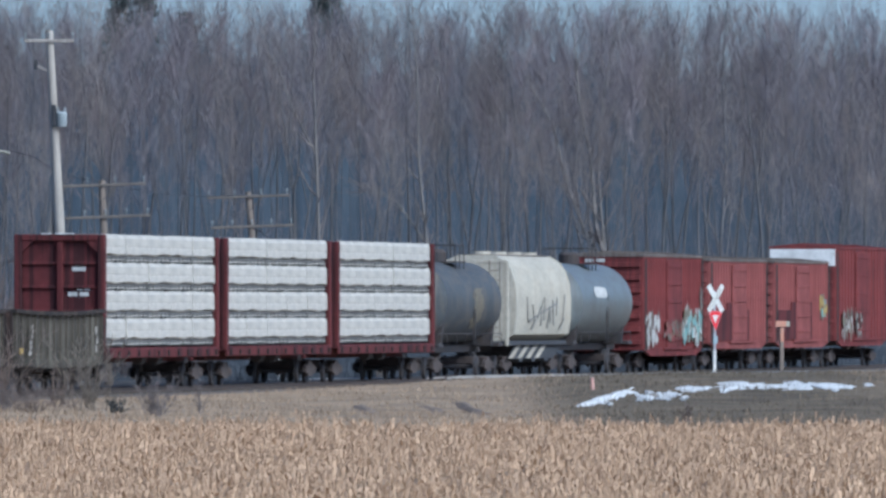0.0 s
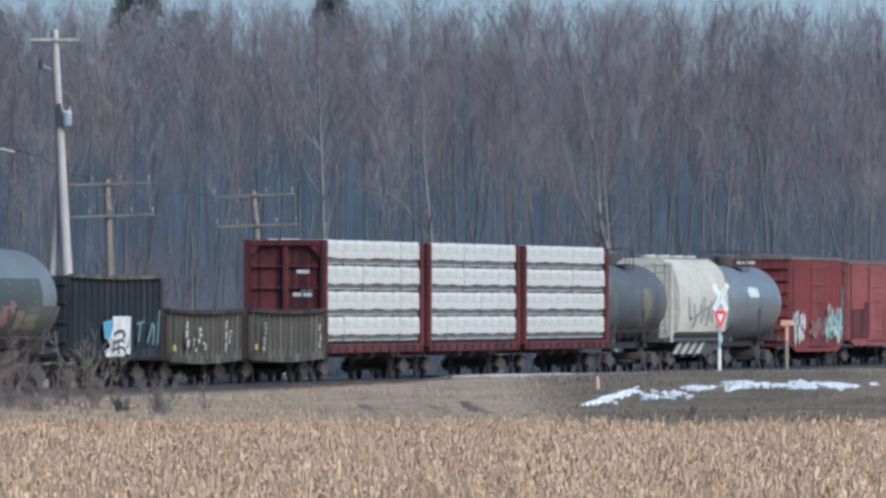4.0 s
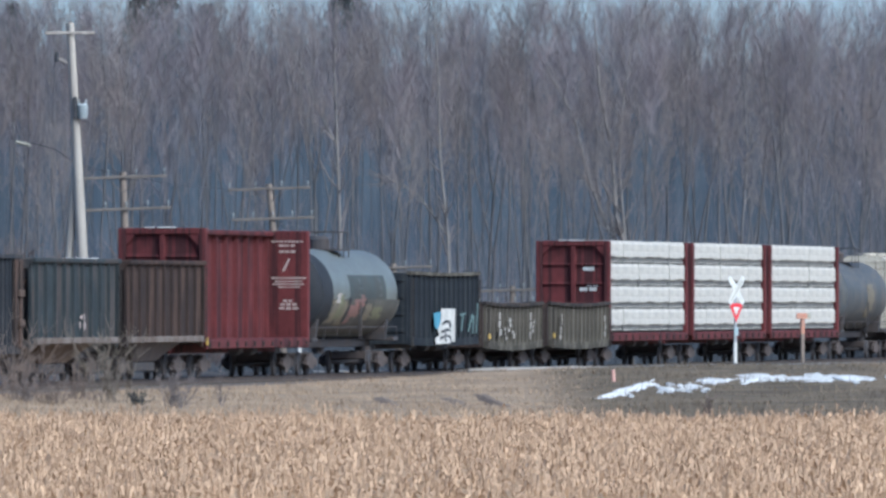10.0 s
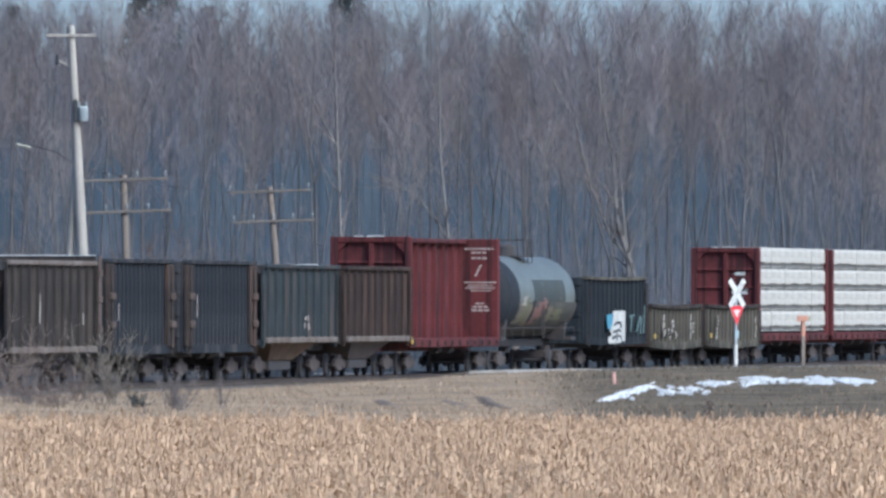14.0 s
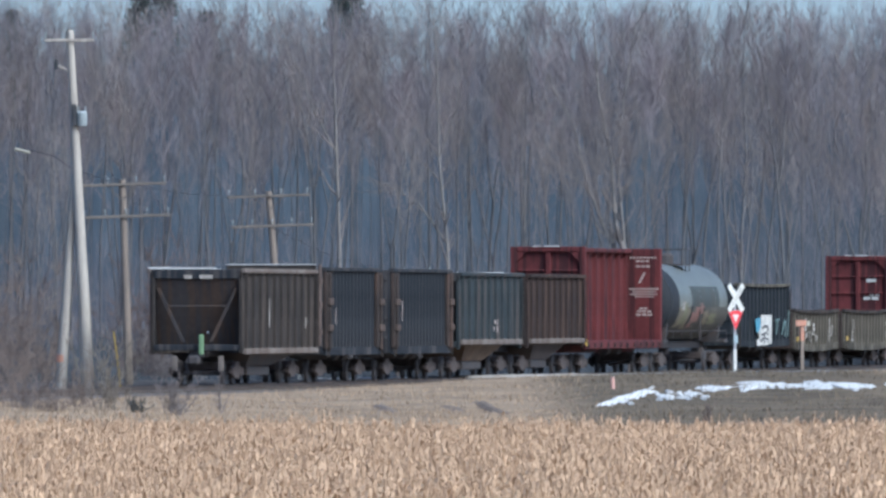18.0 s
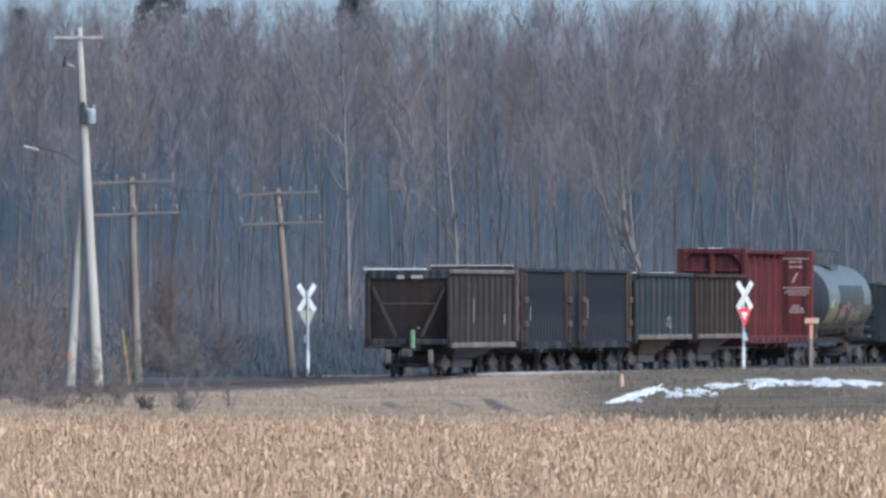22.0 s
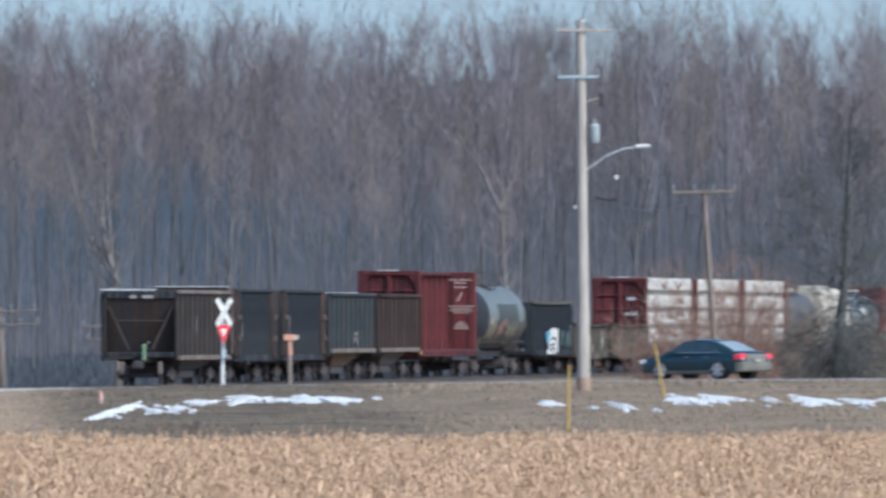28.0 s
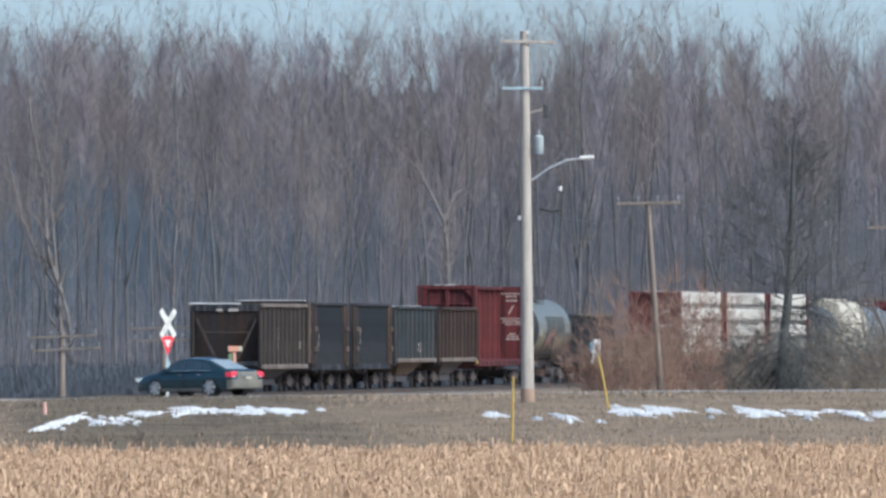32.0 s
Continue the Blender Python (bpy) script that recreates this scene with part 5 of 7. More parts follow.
def end_posts(c, length, height):
    """Brown end panels with worn castings at two heights."""
    for x in (0.02, length - 1.25):
        part("end_panel", Shape().box(x, x + 1.2, -1.63, -1.50, 1.0, height - 0.15, 0.02), P["post"], c, "brown riveted end panel")
        part("end_post", Shape().box(x + 0.45, x + 0.75, -1.70, -1.62, 0.95, height - 0.2, 0.03), P["post"], c)
        for z in (2.55, 1.62):
            part("corner_casting", Shape().box(x + 0.25, x + 1.0, -1.74, -1.62, z, z + 0.24, 0.03), P["casting"], c, "worn pale-brown casting")


def build_train():
    c = open_hopper("hopper_car", "dark brown open hopper car with snow along its rim", 15.9, 3.80, "olive", sill="sill", ribs=11, tail=True, snow=True, zb=0.98)
    for o in c.children:
        kind = o.name.split(".")[0]
        if kind in ("end_plate", "end_sill"):
            o.data.materials[0] = P["black"]
        elif kind == "slope_sheet":
            o.data.materials[0] = P["brown"]
    blob(c, "paint_streak", [(5.3, 1.8), (5.45, 1.8), (5.5, 2.75), (5.38, 2.75)], -1.63, P["pale"])
    blob(c, "paint_streak", [(13.2, 1.75), (13.35, 1.75), (13.35, 2.15), (13.2, 2.1)], -1.63, P["pale"])
    TRAIN.append((c, -54.7))
    c = gondola("gondola_car", "sooty black high-sided gondola car with pale end posts", 12.9, 3.88, "black", ribs=17, zb=1.0)
    end_posts(c, 12.9, 3.88)
    blob(c, "paint_streak", [(1.75, 1.9), (1.85, 1.85), (1.9, 2.4), (1.8, 2.45)], -1.66, P["letter"])
    TRAIN.append((c, -36.8))
    c = gondola("gondola_car", "sooty black high-sided gondola car with rusty end posts", 14.3, 3.88, "black", ribs=19, zb=1.0)
    end_posts(c, 14.3, 3.88)
    blob(c, "paint_streak", [(1.7, 2.0), (1.8, 1.95), (1.85, 2.7), (1.75, 2.75)], -1.66, P["letter"])
    TRAIN.append((c, -21.4))
    c = open_hopper("hopper_car", "faded blue-grey open hopper car with a pale sill", 15.9, 3.80, "blue", sill="sill", ribs=10, chute="chute")
    tag(c, 8.2, 9.2, 1.5, 2.15, -1.66, ("letter",), 31, 2)
    TRAIN.append((c, -5.3))
    c = open_hopper("hopper_car", "rust-brown open hopper car with a pale sill", 15.0, 3.78, "umber", sill="sill", ribs=10, chute="frame")
    s = Shape().box(0.0, 0.2, -0.6, 1.2, 3.78, 3.84, 0.02).box(9.5, 12.5, 1.30, 1.5, 3.77, 3.83, 0.02)
    part("snow_rim", s, M["snow"], c)
    TRAIN.append((c, 12.3))
    c = centerbeam("centerbeam_flat_car", "empty oxide-red centerbeam flat car with white lettering", 22.1, 4.90, 0, "centerbeam flat cars")
    TRAIN.append((c, 28.2))
    c, tank, zc = tank_car("tank_car", "dull silver tank car with black ends and sprayed paint", 19.9, 4.30, 1.58, "silver", cap="tar")
    part("black_band", Shape().tube([(1.5, 0, zc), (3.7, 0, zc)], 1.586, 36, caps=False), P["tar"], tank, "black painted end band", smooth=True)
    on_shell(tank, "dark_panel", 7.5, 15.8, 66, 98, zc, 1.58, P["panel"], "darker grey patch")
    # darker brown-grey band low on the tank side
    on_shell(tank, "grime_band", 3.72, 19.0, 98, 158, zc, 1.581, P["grime"], "darker band along the belly", 0.0, 9)
    for x0, x1, a0, a1, rr, mat, jag, seed in ((3.9, 5.6, 98, 132, 1.584, "ochre", 0.5, 2), (5.4, 6.3, 92, 126, 1.586, "olive_spray", 0.4, 12), (6.2, 7.5, 100, 136, 1.585, "ochre", 0.4, 13),
                                               (4.6, 5.4, 90, 103, 1.588, "pale", 0.3, 5), (8.0, 9.0, 106, 134, 1.586, "rose", 0.4, 3), (8.8, 10.2, 98, 122, 1.587, "rose", 0.5, 14),
                                               (9.8, 11.0, 92, 108, 1.588, "rose", 0.4, 15), (11.6, 13.0, 104, 128, 1.585, "ochre", 0.4, 4), (13.4, 15.4, 108, 126, 1.586, "olive_spray", 0.5, 16),
                                               (7.3, 7.8, 96, 130, 1.589, "tar", 0.15, 8), (11.1, 11.4, 98, 126, 1.589, "tar", 0.12, 17)):
        on_shell(tank, "graffiti", x0, x1, a0, a1, zc, rr, P[mat], "", jag, seed)
    TRAIN.append((c, 51.3))
    c = gondola("gondola_car", "dark slate high-sided gondola car with white and blue sprayed letters", 17.2, 3.53, "slate", ribs=15, zb=1.05, cap="drab", warp=0.05)
    y = -1.66
    blob(c, "graffiti", [(7.0, 2.16), (10.5, 2.16), (10.4, 0.90), (9.6, 0.96), (9.2, 0.86), (5.8, 0.84), (5.6, 1.06), (6.6, 1.16), (6.2, 1.40), (6.9, 1.62), (7.1, 1.86)], y, P["bright"], "white sprayed letter")
    blob(c, "graffiti", [(5.2, 1.98), (6.9, 2.06), (6.9, 1.66), (6.3, 1.40), (5.5, 1.44)], y, P["azure"], "blue sprayed letter")
    for pts in ([(7.2, 1.62), (8.2, 1.74), (9.2, 1.72), (9.5, 1.56), (9.2, 1.40), (8.9, 1.50), (9.0, 1.60), (8.2, 1.62), (7.3, 1.52)],
                [(7.0, 1.34), (8.6, 1.44), (9.3, 1.36), (9.3, 1.27), (8.6, 1.33), (7.1, 1.24)],
                [(6.6, 1.08), (7.7, 1.18), (8.0, 1.10), (6.9, 0.98)], [(8.3, 1.20), (9.3, 1.16), (9.6, 0.98), (9.3, 0.98), (9.0, 1.08), (8.3, 1.12)],
                [(7.9, 1.30), (8.25, 1.30), (8.3, 0.92), (8.0, 0.92)]):
        blob(c, "graffiti", pts, y - 0.008, P["ink"], "black sprayed outline")
    for pts in ([(11.6, 1.95), (13.2, 2.02), (13.2, 1.94), (11.7, 1.87)], [(12.3, 1.92), (12.6, 1.92), (12.2, 1.30), (11.9, 1.32)], [(13.6, 1.30), (13.9, 1.28), (15.0, 1.92), (14.7, 1.98)],
                [(14.9, 1.90), (15.3, 1.86), (15.0, 1.20), (14.7, 1.22)], [(15.6, 1.25), (15.9, 1.22), (16.3, 2.35), (16.0, 2.38)]):
        blob(c, "graffiti", pts, y, P["faded_teal"], "faded teal sprayed stroke")
    TRAIN.append((c, 72.6))
    for a0, ln, lab, lets in ((91.2, 15.1, "rusty grey-brown low gondola car with pale paint marks", 1), (108.1, 16.5, "rusty grey-brown low gondola car with a sagging rim", 0)):
        c = gondola("gondola_car", lab, ln, 2.42, "drab", ribs=15, zb=0.88, warp=0.09, cap="olive")
        for o in c.children:
            if o.name.split(".")[0] == "end_wall":
                o.data.materials[0] = P["umber"]
        part("yellow_marker", Shape().box(0.5, 0.9, -1.66, -1.61, 1.0, 1.2, 0.01), P["yellow"], c)
        q = random.Random(int(ln * 10))
        for x, z, w, hh in (((2.7, 1.1, 0.45, 0.95), (4.3, 0.95, 0.4, 0.5), (5.2, 1.25, 0.5, 0.55), (6.3, 1.0, 0.35, 0.3), (10.6, 0.95, 0.4, 1.1), (11.6, 1.2, 0.35, 0.5)) if lets
                            else ((2.0, 0.95, 0.4, 0.5), (2.1, 1.5, 0.35, 0.45), (14.0, 1.0, 0.4, 0.9))):
            for k in range(3):
                u, t = x + q.uniform(-0.25, 0.25), z + hh * k / 3
                blob(c, "graffiti", [(u, t), (u + w * q.uniform(0.5, 1.1), t + 0.04), (u + w * 0.9 + q.uniform(-0.2, 0.2), t + hh * 0.3), (u + q.uniform(-0.1, 0.15), t + hh * 0.28)], -1.70, P["pale"])
        TRAIN.append((c, a0))
    for k, a0 in enumerate((125.0, 149.5, 173.9)):
        c = centerbeam("centerbeam_flat_car", "oxide-red centerbeam flat car loaded with white-wrapped lumber", 23.1, 4.87, k + 1, "centerbeam flat cars")
        TRAIN.append((c, a0))
    c, tank, zc = tank_car("tank_car", "dark grey tank car with brown stains", 16.9, 4.25, 1.55, "dark")
    on_shell(tank, "stain", 8.5, 10.5, 70, 130, zc, 1.55, P["ochre"], "", 0.6, 6)
    TRAIN.append((c, 198.3))
    TRAIN.append((covered_hopper(16.5, 4.72), 216.0))
    c, tank, zc = tank_car("tank_car", "blue-grey tank car with a white label", 17.2, 4.28, 1.60, "grey")
    on_shell(tank, "white_label", 5.4, 8.6, 66, 82, zc, 1.60, P["white"], "", 0.25, 7)
    TRAIN.append((c, 233.8))
    c = boxcar("boxcar", "faded oxide-red boxcar with sprayed paint along its sill", 18.2, 4.82, "boxred", zb=0.72, ribs=26)
    y = -1.57
    tag(c, 0.5, 4.0, 0.8, 2.5, y, ("pale", "sill", "white"), 1, 5)
    tag(c, 5.5, 10.5, 0.9, 2.1, y - 0.06, ("ochre", "sill", "pink"), 2, 6)
    tag(c, 11.0, 16.6, 0.9, 2.6, y - 0.06, ("pale", "teal", "white", "ochre", "teal"), 3, 7)
    tag(c, 16.7, 17.6, 1.0, 3.6, y, ("pale", "sill"), 4, 2)
    bars(c, "lettering", 0.1, 4.52, ((0, 0.9, 0.14, 0),), 0.13, P["white"], "y", d=-1)
    TRAIN.append((c, 253.2))
    for k, a0 in enumerate((273.3, 294.4)):
        c = boxcar("boxcar", "faded pinkish-red boxcar with a patched panel", 18.9, 4.70, "pink", zb=0.95, ribs=22)
        blob(c, "patch_panel", [(1.0, 1.1), (12.6, 1.1), (12.6, 2.75 if k else 2.4), (5.5, 2.75), (5.5, 2.4), (1.0, 2.4)], -1.555, P["red"], "darker repainted panel")
        if k:
            tag(c, 15.2, 17.2, 1.9, 3.3, -1.56, ("ochre", "teal", "yellow"), 6, 3)
        TRAIN.append((c, a0))
    c = boxcar("boxcar", "tall oxide-red boxcar with a white end panel", 18.9, 5.40, "boxred", zb=0.98, ribs=18, roof="boxred", end_white=True)
    tag(c, 1.8, 5.4, 1.0, 2.6, -1.60, ("ochre", "pale", "sill"), 7, 5)
    tag(c, 6.4, 9.0, 1.0, 2.6, -1.60, ("sill", "pale", "olive"), 8, 4)
    TRAIN.append((c, 315.3))


build_train()
for car, _ in TRAIN:
    for o in car.children:
        if o.name.split(".")[0] not in ("truck", "coupler", "chute_gate", "sill_step", "air_hose"):
            o.location.z += LIFT


# ---------------------------------------------------------------- track and trackside
def rails():
    for off in (-0.75, 0.75):
        pts = [track(m, off) for m in range(-230, 640, 10)]
        s = Shape()
        prof = [(-0.07, 0.0), (0.07, 0.0), (0.07, 0.02), (0.012, 0.05), (0.012, 0.13), (0.036, 0.14), (0.036, 0.17), (-0.036, 0.17), (-0.036, 0.14),
                (-0.012, 0.13), (-0.012, 0.05), (-0.07, 0.02)]
        n, v, f = len(prof), [], []
        for x, y, h in pts:
            v += [(x + math.cos(h) * a, y - math.sin(h) * a, RAIL_Z - 0.17 + b) for a, b in prof]
        for i in range(len(pts) - 1):
            f += [(i * n + k, i * n + (k + 1) % n, (i + 1) * n + (k + 1) % n, (i + 1) * n + k) for k in range(n)]
        ob = part("rail", s.add(v, f), M["rail"])
        tagged(ob, "rusty steel rail on the ballast", "rail", "rails of the track")
    s = Shape()
    for i in range(-230 * 2, 260 * 2):
        x, y, h = track(i * 0.53)
        c, q = math.cos(h), math.sin(h)
        v = []
        for z in (0.41, 0.565):
            for a, b in ((-1.3, -0.11), (1.3, -0.11), (1.3, 0.11), (-1.3, 0.11)):
                v.append((x + c * a + q * b, y - q * a + c * b, z))
        s.add(v, [(4, 5, 6, 7), (0, 1, 5, 4), (1, 2, 6, 5), (2, 3, 7, 6), (3, 0, 4, 7)])
    tagged(part("cross_ties", s, M["tie"]), "dark weathered wooden cross ties", "cross ties", kind="stuff")


rails()
Q = {
    "sign": material("white_sign_sheet", (0.66, 0.65, 0.61), (0.56, 0.55, 0.52), 0.5, scale=4, fine=20),
    "signred": material("red_sign_sheet", (0.70, 0.035, 0.05), (0.58, 0.03, 0.045), 0.4, scale=4),
    "back": material("bare_sign_back", (0.38, 0.36, 0.29), (0.30, 0.285, 0.235), 0.5, scale=4),
    "galv": material("galvanised_steel", (0.50, 0.52, 0.54), (0.40, 0.42, 0.44), 0.5, 0.4, scale=5),
    "orange": material("faded_orange_marker", (0.50, 0.22, 0.14), (0.40, 0.24, 0.18), 0.5, scale=5),
    "blue": material("pale_blue_plate", (0.33, 0.41, 0.44), (0.28, 0.35, 0.38), 0.6, scale=5),
    "porcelain": material("glass_insulator", (0.34, 0.35, 0.35), (0.27, 0.29, 0.29), 0.25, scale=8),
    "wire": material("wire", (0.05, 0.05, 0.055), None, 0.6, scale=5),
    "can": material("transformer_grey", (0.34, 0.375, 0.385), (0.27, 0.30, 0.31), 0.6, scale=3),
    "arm": material("dark_arm_wood", (0.17, 0.145, 0.125), (0.11, 0.095, 0.085), 0.9, scale=1.5, fine=12),
    "stain": material("reddish_pole_foot", (0.34, 0.235, 0.175), (0.27, 0.19, 0.14), 0.9, scale=2),
    "stake": material("pink_stake", (0.62, 0.36, 0.30), (0.5, 0.3, 0.26), 0.7, scale=5),
}


def crossing_sign(x, y, z, turn, label, up):
    """Crossbuck with a yield sign on one post; its face looks along local -y."""
    ob = thing("crossing_sign", label, "road sign", "crossing signs", pose(x, y, z, 0, 0, turn))
    part("post", Shape().box(-0.05, 0.05, 0.0, 0.07, -0.3, 3.15 + up, 0.01), Q["galv"], ob)
    part("post_sleeve", Shape().box(-0.075, 0.075, -0.012, 0.085, 0.0, 1.0, 0.02), Q["sign"], ob, "white reflective post strip")
    for k, s in ((0, 1), (1, -1)):
        bm = Shape().box(-0.64, 0.64, -0.03 - 0.012 * k, -0.018 - 0.012 * k, -0.115, 0.115, 0.006)
        o = part("crossbuck_blade", bm, Q["sign"], ob, "white sign blade")
        o.matrix_basis = pose(0, 0, 2.86 + up, 0, s * 52, 0)
    b = Shape()
    for k in range(8):
        b.box(-0.5 + 0.125 * k, -0.43 + 0.125 * k, -0.05, -0.042, -0.035, 0.035)
    o = part("lettering", b, Q["back"], ob)
    o.matrix_basis = pose(0, 0, 2.86 + up, 0, -52, 0)
    y1 = 2.24 + up
    tri = lambda r: [(-0.42 * r, y1 - 0.14 + 0.28 * r), (0.42 * r, y1 - 0.14 + 0.28 * r), (0.0, y1 - 0.14 - 0.50 * r)]
    yl = part("yield_plate", Shape().prism(tri(0.95), "y", -0.02, -0.010), Q["signred"], ob, "red and white yield sign")
    part("plate_border", Shape().prism(tri(1.0), "y", -0.012, -0.002), Q["sign"], yl)
    part("plate_middle", Shape().prism(tri(0.42), "y", -0.026, -0.019), Q["sign"], yl)
    part("plate_back", Shape().prism(tri(0.97), "y", -0.001, 0.004), Q["back"], yl)
    part("number_plate", Shape().box(-0.11, 0.11, -0.03, -0.018, 1.12 + up, 1.42 + up, 0.005), Q["blue"], ob, "small pale blue plate")
    return ob


crossing_sign(11.25, 564.2, gz(11.25, 564.2), 45, "white crossbuck over a red and white yield sign", 0.12)
crossing_sign(-5.55, 566.0, gz(-5.55, 566.0), 217, "back of a white crossbuck with a bare yield sign", 0.19)


def rod(name, label, category, foot, head, radius, mat, cap=None):
    ob = thing(name, label, category, m=Matrix.Translation(foot))
    d = Vector(head) - Vector(foot)
    part("shaft", Shape().tube([(0, 0, -0.3), tuple(d * 0.55), tuple(d)], [radius * 1.1, radius, radius * 0.9], 8), mat, ob)
    if cap:
        part("cap", Shape().tube([tuple(d * 0.985), tuple(d * 1.0)], radius * 1.3, 8), cap, ob)
    return ob


mx, my = 13.70, 560.0
ob = thing("marker_post", "weathered post with an orange and white marker board", "marker", m=pose(mx, my, gz(mx, my), 0, 0, 25))
part("post", Shape().box(-0.07, 0.07, -0.06, 0.06, -0.3, 1.86, 0.015), M["oldpole"], ob)
part("orange_wrap", Shape().box(-0.075, 0.075, -0.066, 0.066, 1.25, 1.80, 0.015), Q["orange"], ob)
part("board", Shape().box(-0.30, 0.14, -0.12, -0.07, 1.82, 2.04, 0.01), Q["orange"], ob, "orange board")
part("board", Shape().box(0.145, 0.30, -0.12, -0.07, 1.83, 2.03, 0.01), Q["back"], ob, "white board end")

rod("stake", "short pinkish survey stake in the grass", "stake", (5.75, 494, gz(5.75, 494)), (5.71, 494, gz(5.75, 494) + 0.42), 0.07, Q["stake"], Q["sign"])
rod("marker_rod", "thin yellow guy-wire marker leaning by the track", "marker rod", (-11.25, 515, gz(-11.25, 515)), (-11.53, 515, gz(-11.25, 515) + 1.95), 0.035, P["yellow"], P["yellow"])
rod("marker_rod", "upright yellow marker rod at the field edge", "marker rod", (19.1, 440, gz(19.1, 440)), (19.14, 440, gz(19.1, 440) + 2.0), 0.04, P["yellow"], P["yellow"])
rod("marker_rod", "leaning yellow guy-wire marker in the snow", "marker rod", (24.55, 490, gz(24.55, 490)), (24.14, 490, gz(24.55, 490) + 1.78), 0.04, P["yellow"], P["yellow"])


def crossarm(ob, z, half, insulators, mat, y=0.0, tilt=0.0, shift=0.0, turn=0.0):
    arm = part("crossarm", Shape().box(-half, half, -0.05, 0.05, -0.05, 0.05, 0.012), mat, ob)
    arm.matrix_basis = pose(shift, y, z, 0, tilt, turn)
    for k in range(insulators):
        x = -half * 0.95 + 2 * half * 0.95 * k / max(insulators - 1, 1)
        s = Shape().tube([(x, 0, 0.06), (x, 0, 0.16), (x, 0, 0.20), (x, 0, 0.28)], [0.015, 0.018, 0.04, 0.03], 8)
        part("insulator", s, Q["porcelain"], arm)
    return arm


def pole_shaft(ob, foot, head, r0, r1, mat, n=12):
    f, h = Vector(foot), Vector(head)
    pts = [f + (h - f) * (i / 6) for i in range(7)]
    return part("pole", Shape().tube([tuple(p) for p in pts], [r0 + (r1 - r0) * i / 6 for i in range(7)], n), mat, ob, smooth=True)


def telegraph_pole(u, y, top, lean, half=1.62, arms=2, label="old leaning telegraph pole with two crossarms"):
    x = (u - 784) / LENS * y
    g = gz(x, y)
    ob = thing("telegraph_pole", label, "utility pole", "telegraph poles", Matrix.Translation((x, y, g)))
    h = top - g
    pole_shaft(ob, (-lean, 0, -0.4), (0, 0, h), 0.17, 0.12, M["oldpole"], 10)
    crossarm(ob, h - 0.18, half, 4, Q["arm"], -0.15, -2.0, 0, 14)
    if arms > 1:
        crossarm(ob, h - 1.32 if h > 5 else h - 0.75, half, 5, Q["arm"], -0.15, -2.0, 0.15, 14)
        for q in (-1, 1):
            part("brace", Shape().tube([(0, -0.12, h - 0.75), (q * 0.55, -0.14, h - 0.22)], 0.02, 5), Q["arm"], ob)
    return ob


for u, y, top, lean in ((217, 526, 7.95, -0.26), (476, 560, 7.80, -0.62), (696, 587, 4.85, -0.28), (906, 617, 3.98, -0.2),
                        (1116, 650, 3.40, 0.0), (1296, 680, 3.80, 0.0)):
    telegraph_pole(u, y, top, lean)

# twin-legged power pole beside the track
px, py = -12.82, 505.0
g = gz(px, py)
ob = thing("power_pole", "pale twin-legged power pole with a grey transformer", "utility pole", m=Matrix.Translation((px, py, g)))
pole_shaft(ob, (0.68, 0, -0.4), (0.0, 0, 12.9 - g), 0.23, 0.13, M["pole"])
leg = pole_shaft(ob, (-0.34, 0.3, -0.4), (0.16, 0.16, 7.9 - g), 0.20, 0.12, M["pole"])
part("orange_band", Shape().tube([(-0.285, 0.28, 1.05), (-0.27, 0.28, 1.30)], 0.205, 12), Q["orange"], leg)
crossarm(ob, 12.55 - g, 0.85, 3, M["pole"], -0.14)
arm = part("bracket", Shape().tube([(0.05, 0, 11.45 - g), (-0.45, 0, 11.7 - g)], 0.04, 6), M["pole"], ob)
part("insulator", Shape().tube([(-0.45, 0, 11.55 - g), (-0.45, 0, 11.9 - g)], [0.09, 0.05], 8), Q["wire"], arm)
can = part("transformer", Shape().tube([(0.42, -0.12, 9.60 - g), (0.42, -0.12, 9.64 - g), (0.42, -0.12, 10.06 - g), (0.42, -0.12, 10.12 - g)], [0.16, 0.19, 0.19, 0.13], 14), Q["can"], ob, "grey transformer can", smooth=True)
for dx in (-0.12, 0.12):
    part("bushing", Shape().tube([(0.42 + dx, -0.12, 10.08 - g), (0.42 + dx, -0.12, 10.28 - g)], [0.05, 0.03], 8), Q["porcelain"], can)
part("cutout", Shape().box(0.10, 0.24, -0.3, -0.12, 9.6 - g, 10.35 - g, 0.02), Q["wire"], ob)
la = part("lamp_arm", Shape().tube([(0.15, 0, 8.1 - g), (-0.5, 0, 8.55 - g), (-1.35, 0, 8.78 - g)], 0.02, 6), Q["wire"], ob)
head = part("lamp_head", Shape().box(-0.28, 0.28, -0.12, 0.12, -0.05, 0.06, 0.04), Q["back"], la, "pale street lamp head")
head.matrix_basis = pose(-1.62, 0, 8.74 - g, 0, 14, 0)

# tall power pole with a street lamp, on the road bank
px, py = 22.25, 500.0
g = gz(px, py)
ob = thing("street_lamp_pole", "tall pale wooden power pole with a street lamp", "utility pole", m=Matrix.Translation((px, py, g)))
pole_shaft(ob, (0, 0, -0.4), (-0.12, 0, 13.65 - g), 0.23, 0.145, M["pole"], 16)
part("brown_base", Shape().tube([(0, 0, -0.2), (0, 0, 0.46)], [0.25, 0.236], 16), Q["stain"], ob, "reddish-brown stained foot")
crossarm(ob, 13.28 - g, 0.92, 3, M["pole"], -0.16, 1.5)
crossarm(ob, 11.70 - g, 0.70, 2, Q["blue"], -0.16, 0.0, -0.2)
